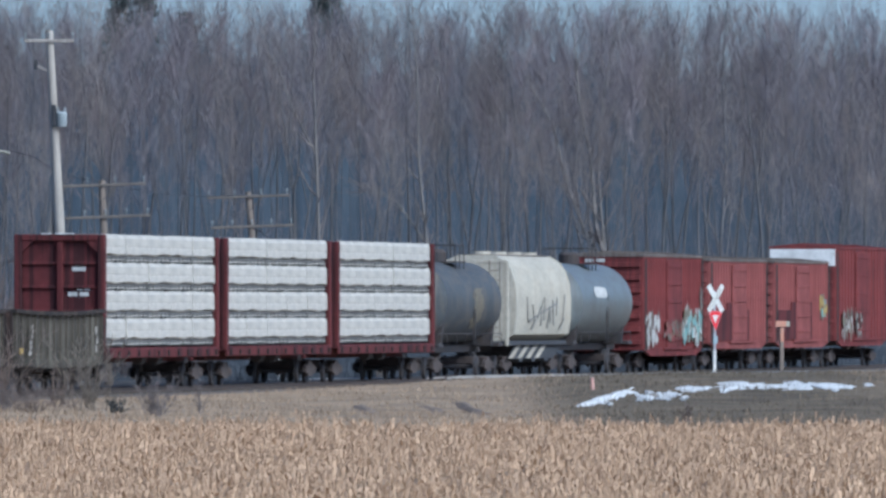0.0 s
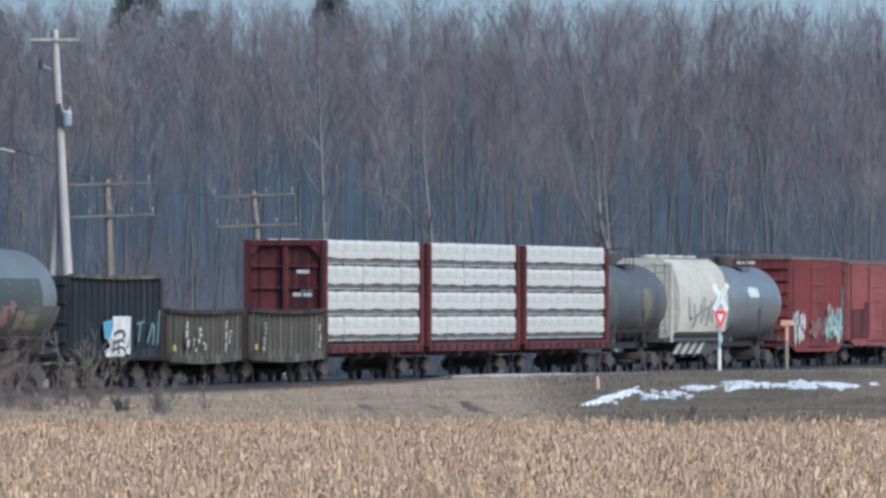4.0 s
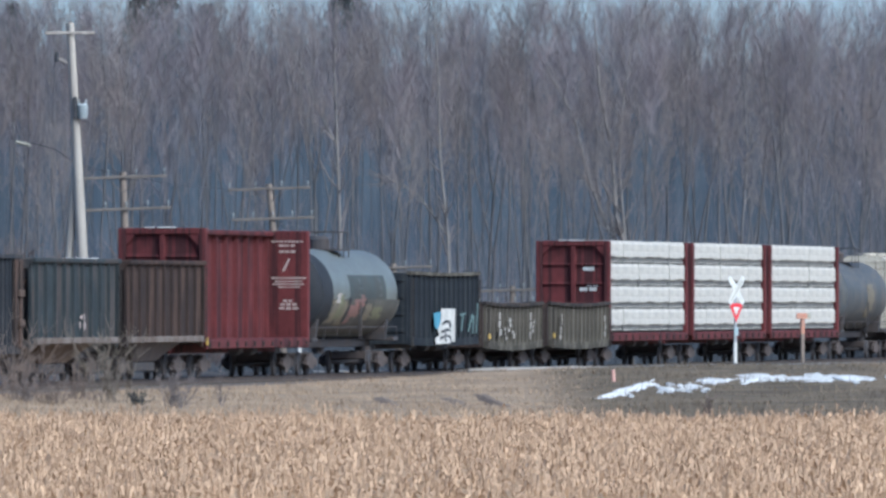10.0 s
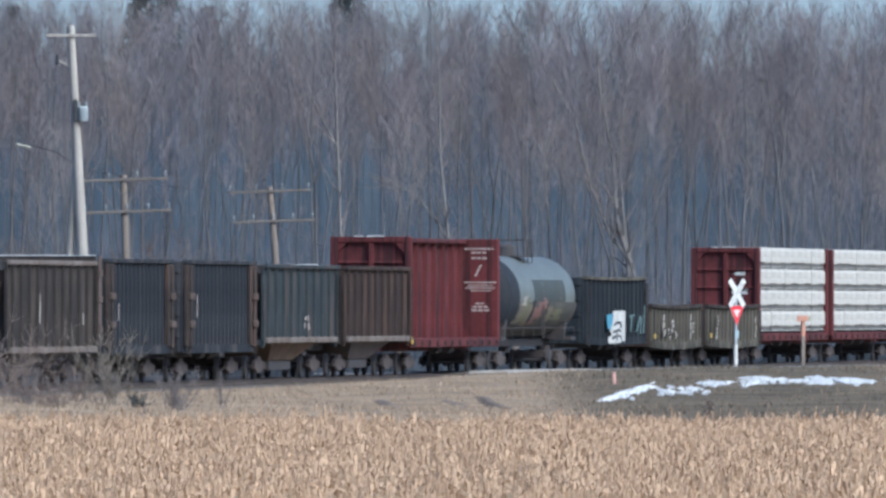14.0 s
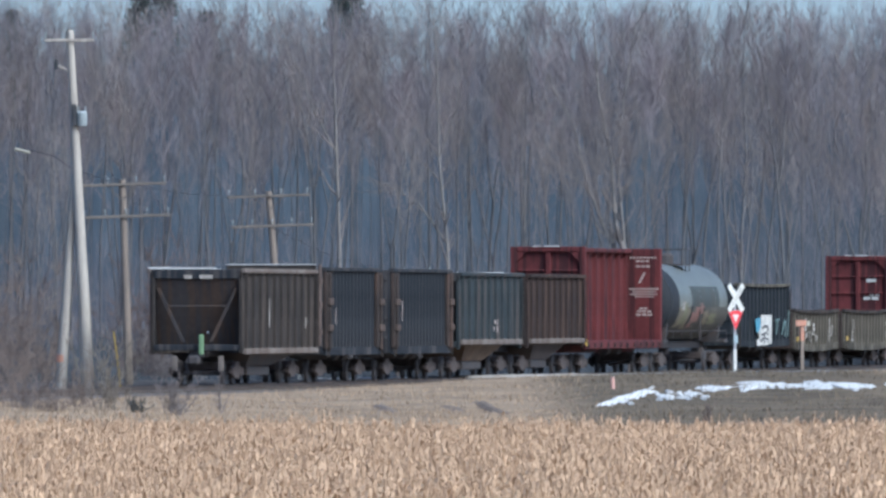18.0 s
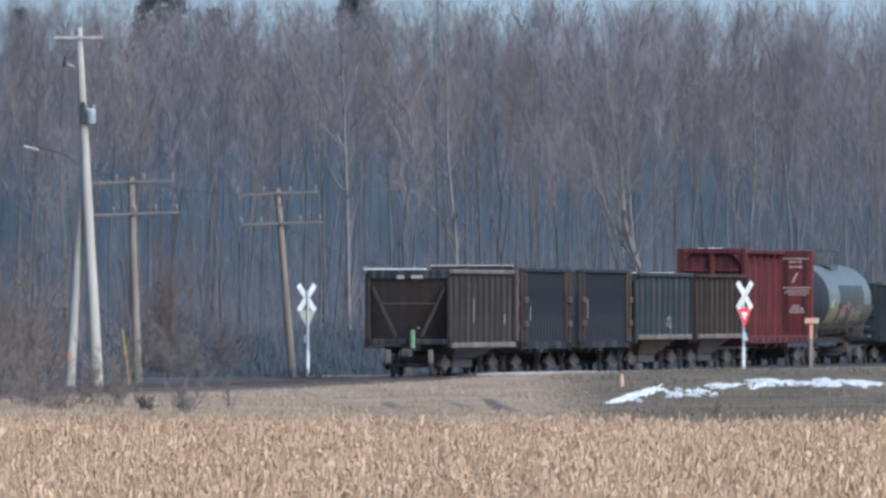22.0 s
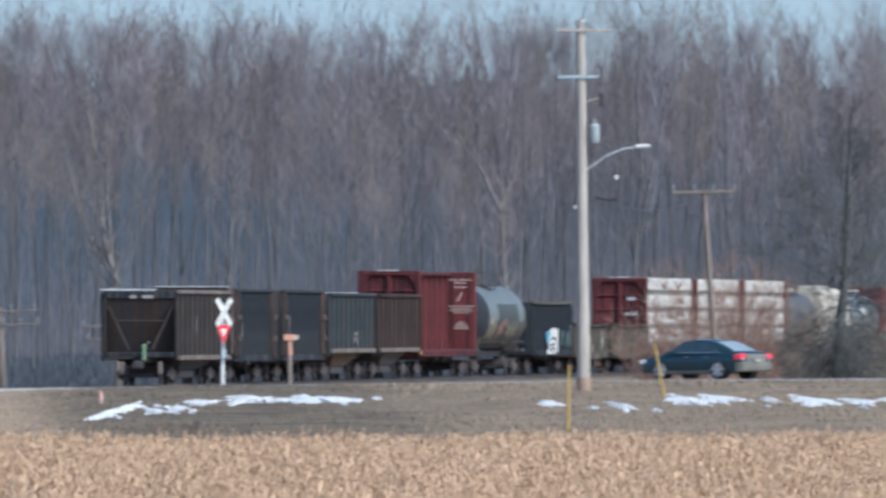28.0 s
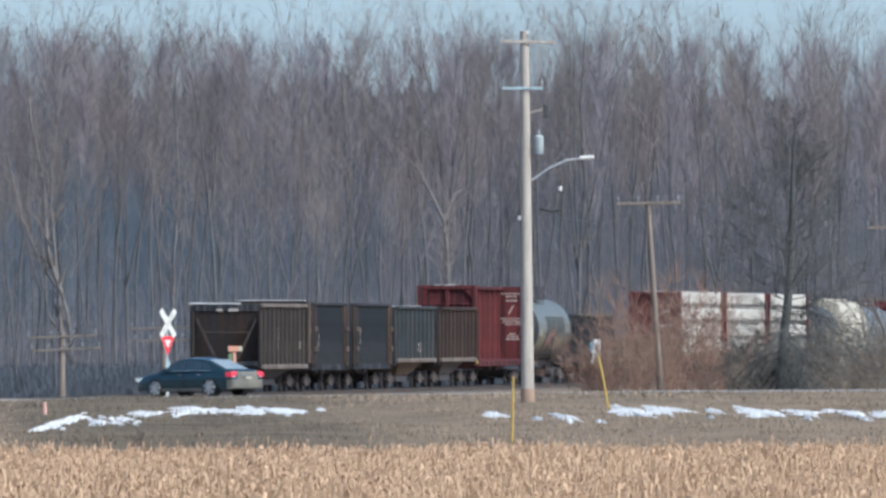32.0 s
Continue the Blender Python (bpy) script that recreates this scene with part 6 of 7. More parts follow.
br = part("bracket", Shape().tube([(0.05, 0, 10.85 - g), (0.55, 0, 11.0 - g)], 0.03, 6), M["pole"], ob)
part("cutout", Shape().box(0.52, 0.68, -0.06, 0.06, 10.7 - g, 11.15 - g, 0.02), Q["wire"], br)
can = part("transformer", Shape().tube([(0.36, -0.1, 9.45 - g), (0.36, -0.1, 9.5 - g), (0.36, -0.1, 10.05 - g), (0.36, -0.1, 10.1 - g)], [0.14, 0.17, 0.17, 0.12], 14), Q["can"], ob, "pale grey transformer can", smooth=True)
part("bushing", Shape().tube([(0.36, -0.1, 10.08 - g), (0.36, -0.1, 10.3 - g)], [0.05, 0.03], 8), Q["porcelain"], can)
la = part("lamp_arm", Shape().tube([(0.1, 0, 8.55 - g), (0.75, 0, 9.0 - g), (1.35, 0, 9.26 - g), (1.80, 0, 9.3 - g)], 0.035, 8), Q["galv"], ob)
head = part("lamp_head", Shape().box(-0.26, 0.26, -0.14, 0.14, -0.04, 0.10, 0.04), Q["sign"], la, "pale lamp head")
head.matrix_basis = pose(2.0, 0, 9.31 - g, 0, -3, 0)
part("service_drop", Shape().tube([(0.4, 0, 7.62 - g), (0.8, 0, 7.52 - g), (1.1, 0, 7.56 - g)], 0.06, 6), Q["wire"], ob)
part("spool_insulator", Shape().tube([(1.1, 0, 8.22 - g), (1.1, 0, 8.36 - g)], 0.07, 8), Q["sign"], ob)
part("spool_insulator", Shape().tube([(-0.3, -0.1, 7.22 - g), (-0.3, -0.1, 7.34 - g)], 0.05, 8), Q["sign"], ob)

for u, y, top, lean, half in ((2154, 580, 8.55, -0.55, 1.25), (2598, 600, 7.75, -0.3, 1.3)):
    x = (u - 784) / LENS * y
    g = gz(x, y)
    ob = thing("power_pole", "thin weathered power pole with one crossarm beyond the road", "utility pole", "roadside power poles", Matrix.Translation((x, y, g)))
    h = top - g
    pole_shaft(ob, (-lean, 0, -0.4), (0, 0, h), 0.14, 0.09, M["oldpole"], 10)
    crossarm(ob, h - 0.05, half, 4, M["oldpole"], -0.1, -1)
    for q in (-1, 1):
        part("brace", Shape().tube([(0, -0.1, h - 0.5), (q * 0.5, -0.1, h - 0.1)], 0.02, 5), Q["arm"], ob)


def wire(a, b, sag, label="thin dark overhead wire"):
    pts = []
    for i in range(17):
        k = i / 16
        p = Vector(a).lerp(Vector(b), k)
        pts.append((p.x, p.y, p.z - sag * 4 * k * (1 - k)))
    tagged(part("overhead_wire", Shape().tube(pts, 0.012, 4), Q["wire"]), label, "wire", "overhead wires")


wire((22.6, 500, 7.6), (30.55, 580, 8.35), 0.5)
wire((30.55, 580, 8.45), (41.8, 600, 7.65), 0.35)
wire((41.8, 600, 7.7), (75, 640, 8.5), 0.5)
for a, b in (((-11.5, 526, 7.9), (-6.6, 560, 7.7)), ((-6.6, 560, 6.5), (-2.0, 587, 4.8)), ((-2.0, 587, 4.7), (2.9, 617, 3.9))):
    wire(a, b, 0.25)
wire((-12.82, 505, 8.2), (-11.5, 526, 7.95), 0.1)


def brush(name, label, category, seed, x, y, height, width, stems, mat="twig", fine=5, group="", tips=0.010):
    """A leafless shrub: many stems from one foot, each with side twigs."""
    r = random.Random(seed)
    ob = thing(name, label, category, group, Matrix.Translation((x, y, gz(x, y))))
    main, tw = Twigs(), Twigs()
    for _ in range(stems):
        d = Vector((r.gauss(0, 0.45) * width, r.gauss(0, 0.35) * width, 1)).normalized()
        base = (r.gauss(0, 0.25) * width * height * 0.5, r.gauss(0, 0.2) * width * height * 0.5, -0.1)
        ln = height * r.uniform(0.55, 1.05)
        for p, dd, rad in grow(main, base, d, ln, (0.012 * height ** 0.5 + 0.004) * (0.6 if height > 2 else 1), r, 4, 0.12, 0.1, 0.3):
            for _ in range(fine):
                e = p + turn_away(dd, r.uniform(0.3, 0.9), r) * (ln * r.uniform(0.10, 0.28))
                tw.add(tuple(p), tuple(e), tips, tips * 0.5)
    tagged(part("stem_clump", main.mesh("stem_clump", M[mat], 4), None, ob), kind="stuff")
    tagged(part("twig_mass", tw.mesh("twig_mass", M[mat], 3), None, ob), kind="stuff")
    return ob


M["brush_twig"] = material("brush_twig", (0.245, 0.205, 0.165), (0.19, 0.165, 0.14), 0.95, scale=0.3, fine=2, vary=0.3)
M["orange_twig"] = material("orange_twig", (0.36, 0.225, 0.165), (0.27, 0.18, 0.14), 0.95, scale=0.3, fine=2, vary=0.3)
M["rust_twig"] = material("reddish_twig", (0.235, 0.18, 0.15), (0.18, 0.145, 0.128), 0.95, scale=0.3, fine=2, vary=0.3)
M["leafy_twig"] = material("rusty_sapling_twig", (0.20, 0.135, 0.112), (0.14, 0.108, 0.100), 0.95, scale=0.4, fine=2, vary=0.35)
M["dark_twig"] = material("dark_twig", (0.108, 0.106, 0.100), (0.080, 0.083, 0.083), 0.95, scale=0.3, fine=2, vary=0.3)
brush("shrub", "bare grey-brown shrub at the field edge", "shrub", 1, -7.75, 428, 1.25, 0.7, 22, "twig", 4, "shrubs by the track")
brush("shrub", "small dark leafless bush in the grass", "shrub", 2, -9.0, 432, 0.55, 1.3, 26, "dark_twig", 5, "shrubs by the track")
brush("shrub", "bare twiggy shrub before the track", "shrub", 3, -9.9, 440, 2.2, 0.75, 20, "brush_twig", 5, "shrubs by the track")
brush("shrub", "low bare shrub on the bank", "shrub", 4, -12.4, 438, 0.9, 1.4, 16, "twig", 3, "shrubs by the track")
brush("shrub", "thin bare sapling on the bank", "shrub", 7, -6.6, 437, 1.1, 0.35, 6, "twig", 3, "shrubs by the track")
brush("shrub", "orange-brown dry weed at the field edge", "shrub", 8, 7.65, 425, 0.6, 0.6, 14, "rust_twig", 4, "shrubs by the track")
for i, (u, y, h, w, s) in enumerate(((40, 441, 2.1, 1.3, 28), (140, 446, 1.3, 1.5, 24), (95, 431, 0.9, 1.6, 24), (-25, 452, 2.7, 1.3, 30))):
    brush("shrub", "hazy reddish-brown bare shrub before the track", "shrub", 90 + i, (u - 784) / LENS * y, y, h, w, s, "rust_twig", 4, "shrubs by the track", 0.007)
for i, (u, y, h, w) in enumerate(((20, 548, 4.6, 1.0), (-60, 552, 5.0, 1.1), (75, 556, 3.0, 1.3), (330, 556, 1.7, 1.9), (280, 566, 2.2, 1.5))):
    x = (u - 784) / LENS * y
    brush("thicket", "tangled bare brown brush behind the track", "brush", 30 + i, x, y, h, w, 26, "rust_twig" if i < 3 else "twig", 7, "brush behind the track", 0.012)
for i, (u, y, h, w, st) in enumerate(((285, 600, 5.6, 0.5, 20), (245, 610, 4.4, 0.6, 16), (365, 606, 2.6, 1.2, 22), (-20, 590, 5.6, 0.8, 24))):
    brush("thicket", "slender bare saplings with rusty withered leaves behind the track", "brush", 130 + i, (u - 784) / LENS * y, y, h, w, st, "leafy_twig", 8, "brush behind the track", 0.012)
r0 = random.Random(17)
for i in range(32):
    u = 2060 + i * 22 + r0.uniform(-14, 14)
    y = 572 + r0.uniform(0, 26)
    x = (u - 784) / LENS * y
    h = r0.uniform(2.5, 3.7) * (1.4 if 2090 < u < 2280 else 0.95)
    brush("thicket", "reddish-brown bare brush beyond the road" if u < 2300 else "grey bare brush beyond the road", "brush", 60 + i, x, y, h, 0.95, 18,
          "orange_twig" if u < 2290 else "brush_twig", 13, "brush beyond the road", 0.0055)


def spreading_tree(x, y, height, seed, label, bark="bark", drooping=True):
    """A broad bare tree whose lower branches hang."""
    r = random.Random(seed)
    ob = thing("tree", label, "tree", m=Matrix.Translation((x, y, gz(x, y))))
    trunk, crown = Twigs(), Twigs()
    joints = grow(trunk, (0, 0, -0.3), Vector((0, 0, 1)), height, 0.25, r, 14, 0.03, 0.05, 0.12)
    for _ in range(150):
        k = r.random() ** 1.25
        z = height * (0.10 + 0.87 * k)
        p, d, rad = min(joints, key=lambda j: abs(j[0].z - z))
        p = p - d * r.uniform(0, height / 14)
        a = r.random() * 6.283
        out = Vector((math.cos(a), math.sin(a), -0.1 + 1.1 * k)).normalized()
        ln = height * r.uniform(0.75, 1.2) * (0.13 + 0.15 * math.sin(math.pi * min(k * 1.25, 1.0)))
        lj = grow(crown, p, out, ln, max(rad * 0.16, 0.014), r, 5, 0.07, -0.20 if drooping and k < 0.3 else 0.05, 0.35)
        for _ in range(16 if k < 0.35 else 9):
            lp, ld, lr = r.choice(lj)
            tj = grow(crown, lp, turn_away(ld, r.uniform(0.4, 1.0), r), ln * r.uniform(0.2, 0.42), max(lr * 0.45, 0.008), r, 2, 0.12, -0.05 if k < 0.3 else 0.08, 0.5)
            for _ in range(6):
                tp, td, tr = r.choice(tj)
                e = tp + turn_away(td, r.uniform(0.3, 0.9), r) * (ln * r.uniform(0.08, 0.2))
                crown.add(tuple(tp), tuple(e), 0.007, 0.003)
    part("trunk", trunk.mesh("trunk", M[bark], 8), None, ob)
    part("crown", crown.mesh("crown", M["dark_twig"], 3), None, ob)


spreading_tree((2390 - 784) / LENS * 566, 566, 11.2, 3, "dark bare oak with drooping lower branches beyond the road", "dark_twig")


def small_tree(x, y, limbs, label, bark, seed, twig="twig", fine=7):
    """A tree from a few limbs, each a row of (along, up, radius); twigs grow on the limbs."""
    r = random.Random(seed)
    ob = thing("tree", label, "tree", m=Matrix.Translation((x, y, gz(x, y))))
    trunk, crown = Twigs(), Twigs()
    thick = 0.62 if y > 1000 else 1.0
    for limb in limbs:
        for (xa, za, ra), (xb, zb, rb) in zip(limb, limb[1:]):
            ya, yb = 0.25 * math.sin(xa + za), 0.25 * math.sin(xb + zb)
            trunk.add((xa, ya, za), (xb, yb, zb), ra * thick, rb * thick)
            if zb > 3:
                for _ in range(fine):
                    k = r.random()
                    p = Vector((xa + (xb - xa) * k, ya + (yb - ya) * k, za + (zb - za) * k))
                    d = Vector((xb - xa, yb - ya, zb - za)).normalized()
                    tj = grow(crown, p, turn_away(d, r.uniform(0.3, 0.8), r), r.uniform(0.8, 2.6), rb * 0.4 + 0.012, r, 3, 0.12, 0.12, 0.4)
                    for _ in range(5):
                        tp, td, tr = r.choice(tj)
                        e = tp + turn_away(td, r.uniform(0.3, 0.8), r) * r.uniform(0.4, 1.1)
                        crown.add(tuple(tp), tuple(e), 0.014, 0.007)
    part("trunk", trunk.mesh("trunk", M[bark], 8), None, ob)
    part("crown", crown.mesh("crown", M[twig], 3), None, ob)


small_tree(41.2, 595, (((0, -0.2, 0.11), (-0.1, 1.2, 0.09), (0.05, 2.0, 0.08), (-0.3, 3.3, 0.05), (-0.9, 4.6, 0.03)), ((0.05, 2.0, 0.05), (0.35, 3.4, 0.03), (0.4, 4.4, 0.02)),
                       ((-0.1, 0.9, 0.05), (-0.9, 2.4, 0.03), (-1.3, 4.4, 0.02))), "small pale-barked bare tree beyond the road", "pale_bark", 11, fine=5)
# trees that stand out before the woods
WY = 1050.0
WX = lambda u: (u - 784) / LENS * WY
small_tree(WX(1118), WY, (((0, -0.3, 0.34), (-0.3, 6.5, 0.28), (-1.1, 9.5, 0.24), (-1.4, 14.0, 0.20), (-2.3, 18.5, 0.13), (-2.7, 24.0, 0.06)),
                          ((-0.3, 6.5, 0.2), (-1.9, 9.0, 0.18), (-3.0, 12.0, 0.15), (-4.1, 16.5, 0.10), (-6.0, 20.0, 0.05)),
                          ((0.8, -0.3, 0.22), (0.3, 4.8, 0.2), (-0.5, 8.0, 0.18), (-0.9, 13.0, 0.14), (-0.6, 18.0, 0.09), (0.4, 24.0, 0.04)),
                          ((-3.0, 12.0, 0.09), (-5.4, 13.6, 0.06), (-8.0, 15.6, 0.03))), "tall forked bare tree with pale limbs before the woods", "pale_bark", 21)
small_tree(WX(604), WY, (((0, -0.3, 0.26), (-0.1, 8.0, 0.22), (-0.3, 14.5, 0.18), (-0.5, 20.0, 0.11), (-0.3, 25.5, 0.05)),
                         ((-0.3, 14.5, 0.13), (-1.9, 17.5, 0.09), (-3.4, 21.5, 0.05)), ((-0.4, 17.0, 0.08), (0.6, 21.0, 0.05), (0.9, 25.0, 0.03))),
           "straight bare tree with pale bark before the woods", "pale_bark", 22)
small_tree(WX(800), WY, (((0, -0.3, 0.24), (-0.3, 8.0, 0.2), (-0.9, 14.0, 0.15), (-1.0, 20.0, 0.09), (-1.4, 25.0, 0.04)),
                         ((-0.3, 8.0, 0.12), (-2.4, 11.0, 0.09), (-5.0, 12.5, 0.05)), ((-0.9, 14.0, 0.1), (0.4, 18.0, 0.06), (0.7, 24.0, 0.03))),
           "slender bare tree before the woods", "pale_bark", 23)
small_tree(WX(1802), WY, (((0, -0.3, 0.24), (0.1, 4.5, 0.22), (-0.1, 8.5, 0.19), (-0.4, 11.5, 0.17), (-2.1, 15.0, 0.11), (-4.8, 17.5, 0.05)),
                          ((-0.4, 11.5, 0.14), (0.4, 13.5, 0.11), (1.2, 17.0, 0.07), (2.0, 21.0, 0.04)), ((-2.1, 15.0, 0.07), (-1.4, 19.0, 0.04), (-1.6, 23.0, 0.02))),
           "crooked bare tree with a pale stem before the woods", "pale_bark", 24)
small_tree(WX(2030), WY, (((0, -0.3, 0.26), (0.1, 8.0, 0.22), (0.5, 14.0, 0.16), (0.2, 20.0, 0.1), (0.6, 26.0, 0.04)), ((0.1, 8.0, 0.15), (1.2, 14.0, 0.1), (2.4, 20.0, 0.05), (3.4, 25.0, 0.03))),
           "tall forked bare tree at the edge of the woods", "bark", 25)
small_tree(WX(1315), WY, (((0, -0.3, 0.22), (-0.1, 8.0, 0.19), (0.3, 14.0, 0.15), (0.0, 20.0, 0.08), (0.4, 26.0, 0.03)), ((0.3, 14.0, 0.09), (1.6, 18.0, 0.05), (2.2, 23.0, 0.03))),
           "straight slender bare tree at the edge of the woods", "bark", 26)


# low pale gravel berm along the near edge of the road, just before the crossing
r0 = random.Random(41)
rings = []
for i in range(40):
    k = i / 39
    x, y = 9.6 - 5.6 * k - 3.55, 556.3 + 5.5 * k - 3.55
    x, y = x + 0.05 * math.sin(i), y + 0.05 * math.sin(i * 1.7)
    h = 0.07 * math.sin(math.pi * min(k * 4, 1) * 0.5) * math.sin(math.pi * min((1 - k) * 3, 1) * 0.5) * r0.uniform(0.8, 1.1)
    g = gz(x, y)
    rings.append([(x + a * 0.707, y + a * 0.707, g + z * h - (0.06 if z == 0 else 0)) for a, z in ((-0.7, 0), (-0.35, 0.7), (0.0, 1.0), (0.5, 0.85), (0.9, 0))])
tagged(part("gravel_berm", loft(rings), M["gravel"], smooth=True), "low pale gravel berm along the edge of the road", "gravel", kind="structure")


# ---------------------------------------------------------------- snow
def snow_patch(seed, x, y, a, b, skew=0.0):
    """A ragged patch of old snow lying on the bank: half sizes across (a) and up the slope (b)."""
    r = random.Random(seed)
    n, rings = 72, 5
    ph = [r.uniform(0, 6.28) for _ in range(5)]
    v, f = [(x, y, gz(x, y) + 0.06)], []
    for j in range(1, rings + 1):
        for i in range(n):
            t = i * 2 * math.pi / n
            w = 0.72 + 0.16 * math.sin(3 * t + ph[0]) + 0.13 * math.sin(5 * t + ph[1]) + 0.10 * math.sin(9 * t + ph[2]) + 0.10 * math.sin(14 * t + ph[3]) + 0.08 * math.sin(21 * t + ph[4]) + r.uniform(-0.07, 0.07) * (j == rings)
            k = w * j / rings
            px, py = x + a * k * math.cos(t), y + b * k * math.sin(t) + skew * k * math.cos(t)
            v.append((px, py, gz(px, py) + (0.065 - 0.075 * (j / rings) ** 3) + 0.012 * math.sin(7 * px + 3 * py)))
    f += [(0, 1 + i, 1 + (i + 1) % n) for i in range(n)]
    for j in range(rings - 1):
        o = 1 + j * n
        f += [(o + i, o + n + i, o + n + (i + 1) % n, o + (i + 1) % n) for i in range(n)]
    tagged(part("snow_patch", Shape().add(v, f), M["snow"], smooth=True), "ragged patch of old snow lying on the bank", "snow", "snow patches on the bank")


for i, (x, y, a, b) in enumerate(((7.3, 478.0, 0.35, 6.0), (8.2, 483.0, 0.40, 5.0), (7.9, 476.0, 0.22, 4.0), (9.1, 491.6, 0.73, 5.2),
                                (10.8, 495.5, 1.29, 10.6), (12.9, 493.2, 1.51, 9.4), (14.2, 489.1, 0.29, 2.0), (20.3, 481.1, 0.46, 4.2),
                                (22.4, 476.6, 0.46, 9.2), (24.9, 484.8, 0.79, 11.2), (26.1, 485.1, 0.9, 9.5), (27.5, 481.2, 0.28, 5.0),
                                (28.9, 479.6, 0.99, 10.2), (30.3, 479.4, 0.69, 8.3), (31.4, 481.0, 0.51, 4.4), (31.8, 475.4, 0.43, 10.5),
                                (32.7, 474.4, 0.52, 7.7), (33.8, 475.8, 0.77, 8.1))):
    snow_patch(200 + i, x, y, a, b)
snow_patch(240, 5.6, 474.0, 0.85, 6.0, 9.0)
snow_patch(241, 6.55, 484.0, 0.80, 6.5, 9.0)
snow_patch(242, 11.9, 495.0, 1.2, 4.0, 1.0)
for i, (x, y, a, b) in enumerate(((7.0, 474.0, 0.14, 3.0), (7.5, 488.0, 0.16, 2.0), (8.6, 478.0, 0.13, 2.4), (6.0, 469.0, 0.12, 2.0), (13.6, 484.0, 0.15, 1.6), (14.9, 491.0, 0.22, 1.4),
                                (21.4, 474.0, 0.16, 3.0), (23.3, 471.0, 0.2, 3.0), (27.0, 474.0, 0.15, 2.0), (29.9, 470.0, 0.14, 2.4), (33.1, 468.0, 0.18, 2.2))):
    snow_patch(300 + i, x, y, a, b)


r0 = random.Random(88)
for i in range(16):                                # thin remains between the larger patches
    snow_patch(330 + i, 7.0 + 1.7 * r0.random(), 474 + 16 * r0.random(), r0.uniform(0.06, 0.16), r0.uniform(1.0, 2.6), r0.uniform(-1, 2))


# ---------------------------------------------------------------- sedan
C = {
    "paint": material("dark_teal_car_paint", (0.030, 0.066, 0.080), (0.024, 0.055, 0.068), 0.22, 0.3, scale=0.8, fine=40, bump=0.0, spec=0.6),
    "dusty": material("dusty_lower_paint", (0.17, 0.155, 0.125), (0.11, 0.105, 0.09), 0.6, scale=1.5, fine=10, bump=0.02),
    "glass": material("tinted_window", (0.045, 0.070, 0.082), (0.035, 0.055, 0.066), 0.06, scale=1, fine=5, bump=0, spec=0.9),
    "tyre": material("tyre_rubber", (0.022, 0.022, 0.024), None, 0.85, scale=5),
    "rim": material("alloy_rim", (0.56, 0.55, 0.53), (0.45, 0.44, 0.43), 0.45, 0.1, scale=5),
    "chrome": material("chrome_trim", (0.62, 0.64, 0.66), None, 0.2, 0.9, scale=5),
    "trim": material("black_trim", (0.02, 0.02, 0.022), None, 0.6, scale=5),
}


def glow(name, colour, strength):
    m = material(name, colour, None, 0.3, scale=5, bump=0)
    b = m.node_tree.nodes["Principled BSDF"]
    b.inputs["Emission Color"].default_value = (*colour, 1)
    b.inputs["Emission Strength"].default_value = strength
    return m


# pale base colour holds the sky's reflection in the rear window
C["screen"] = material("sky_reflection_glass", (0.30, 0.345, 0.36), (0.25, 0.29, 0.31), 0.08, scale=1, fine=5, bump=0, spec=0.9)
C["tail"] = glow("tail_light", (0.60, 0.04, 0.07), 0.25)
C["head"] = glow("head_light", (0.80, 0.82, 0.80), 0.15)
WHEELS = []


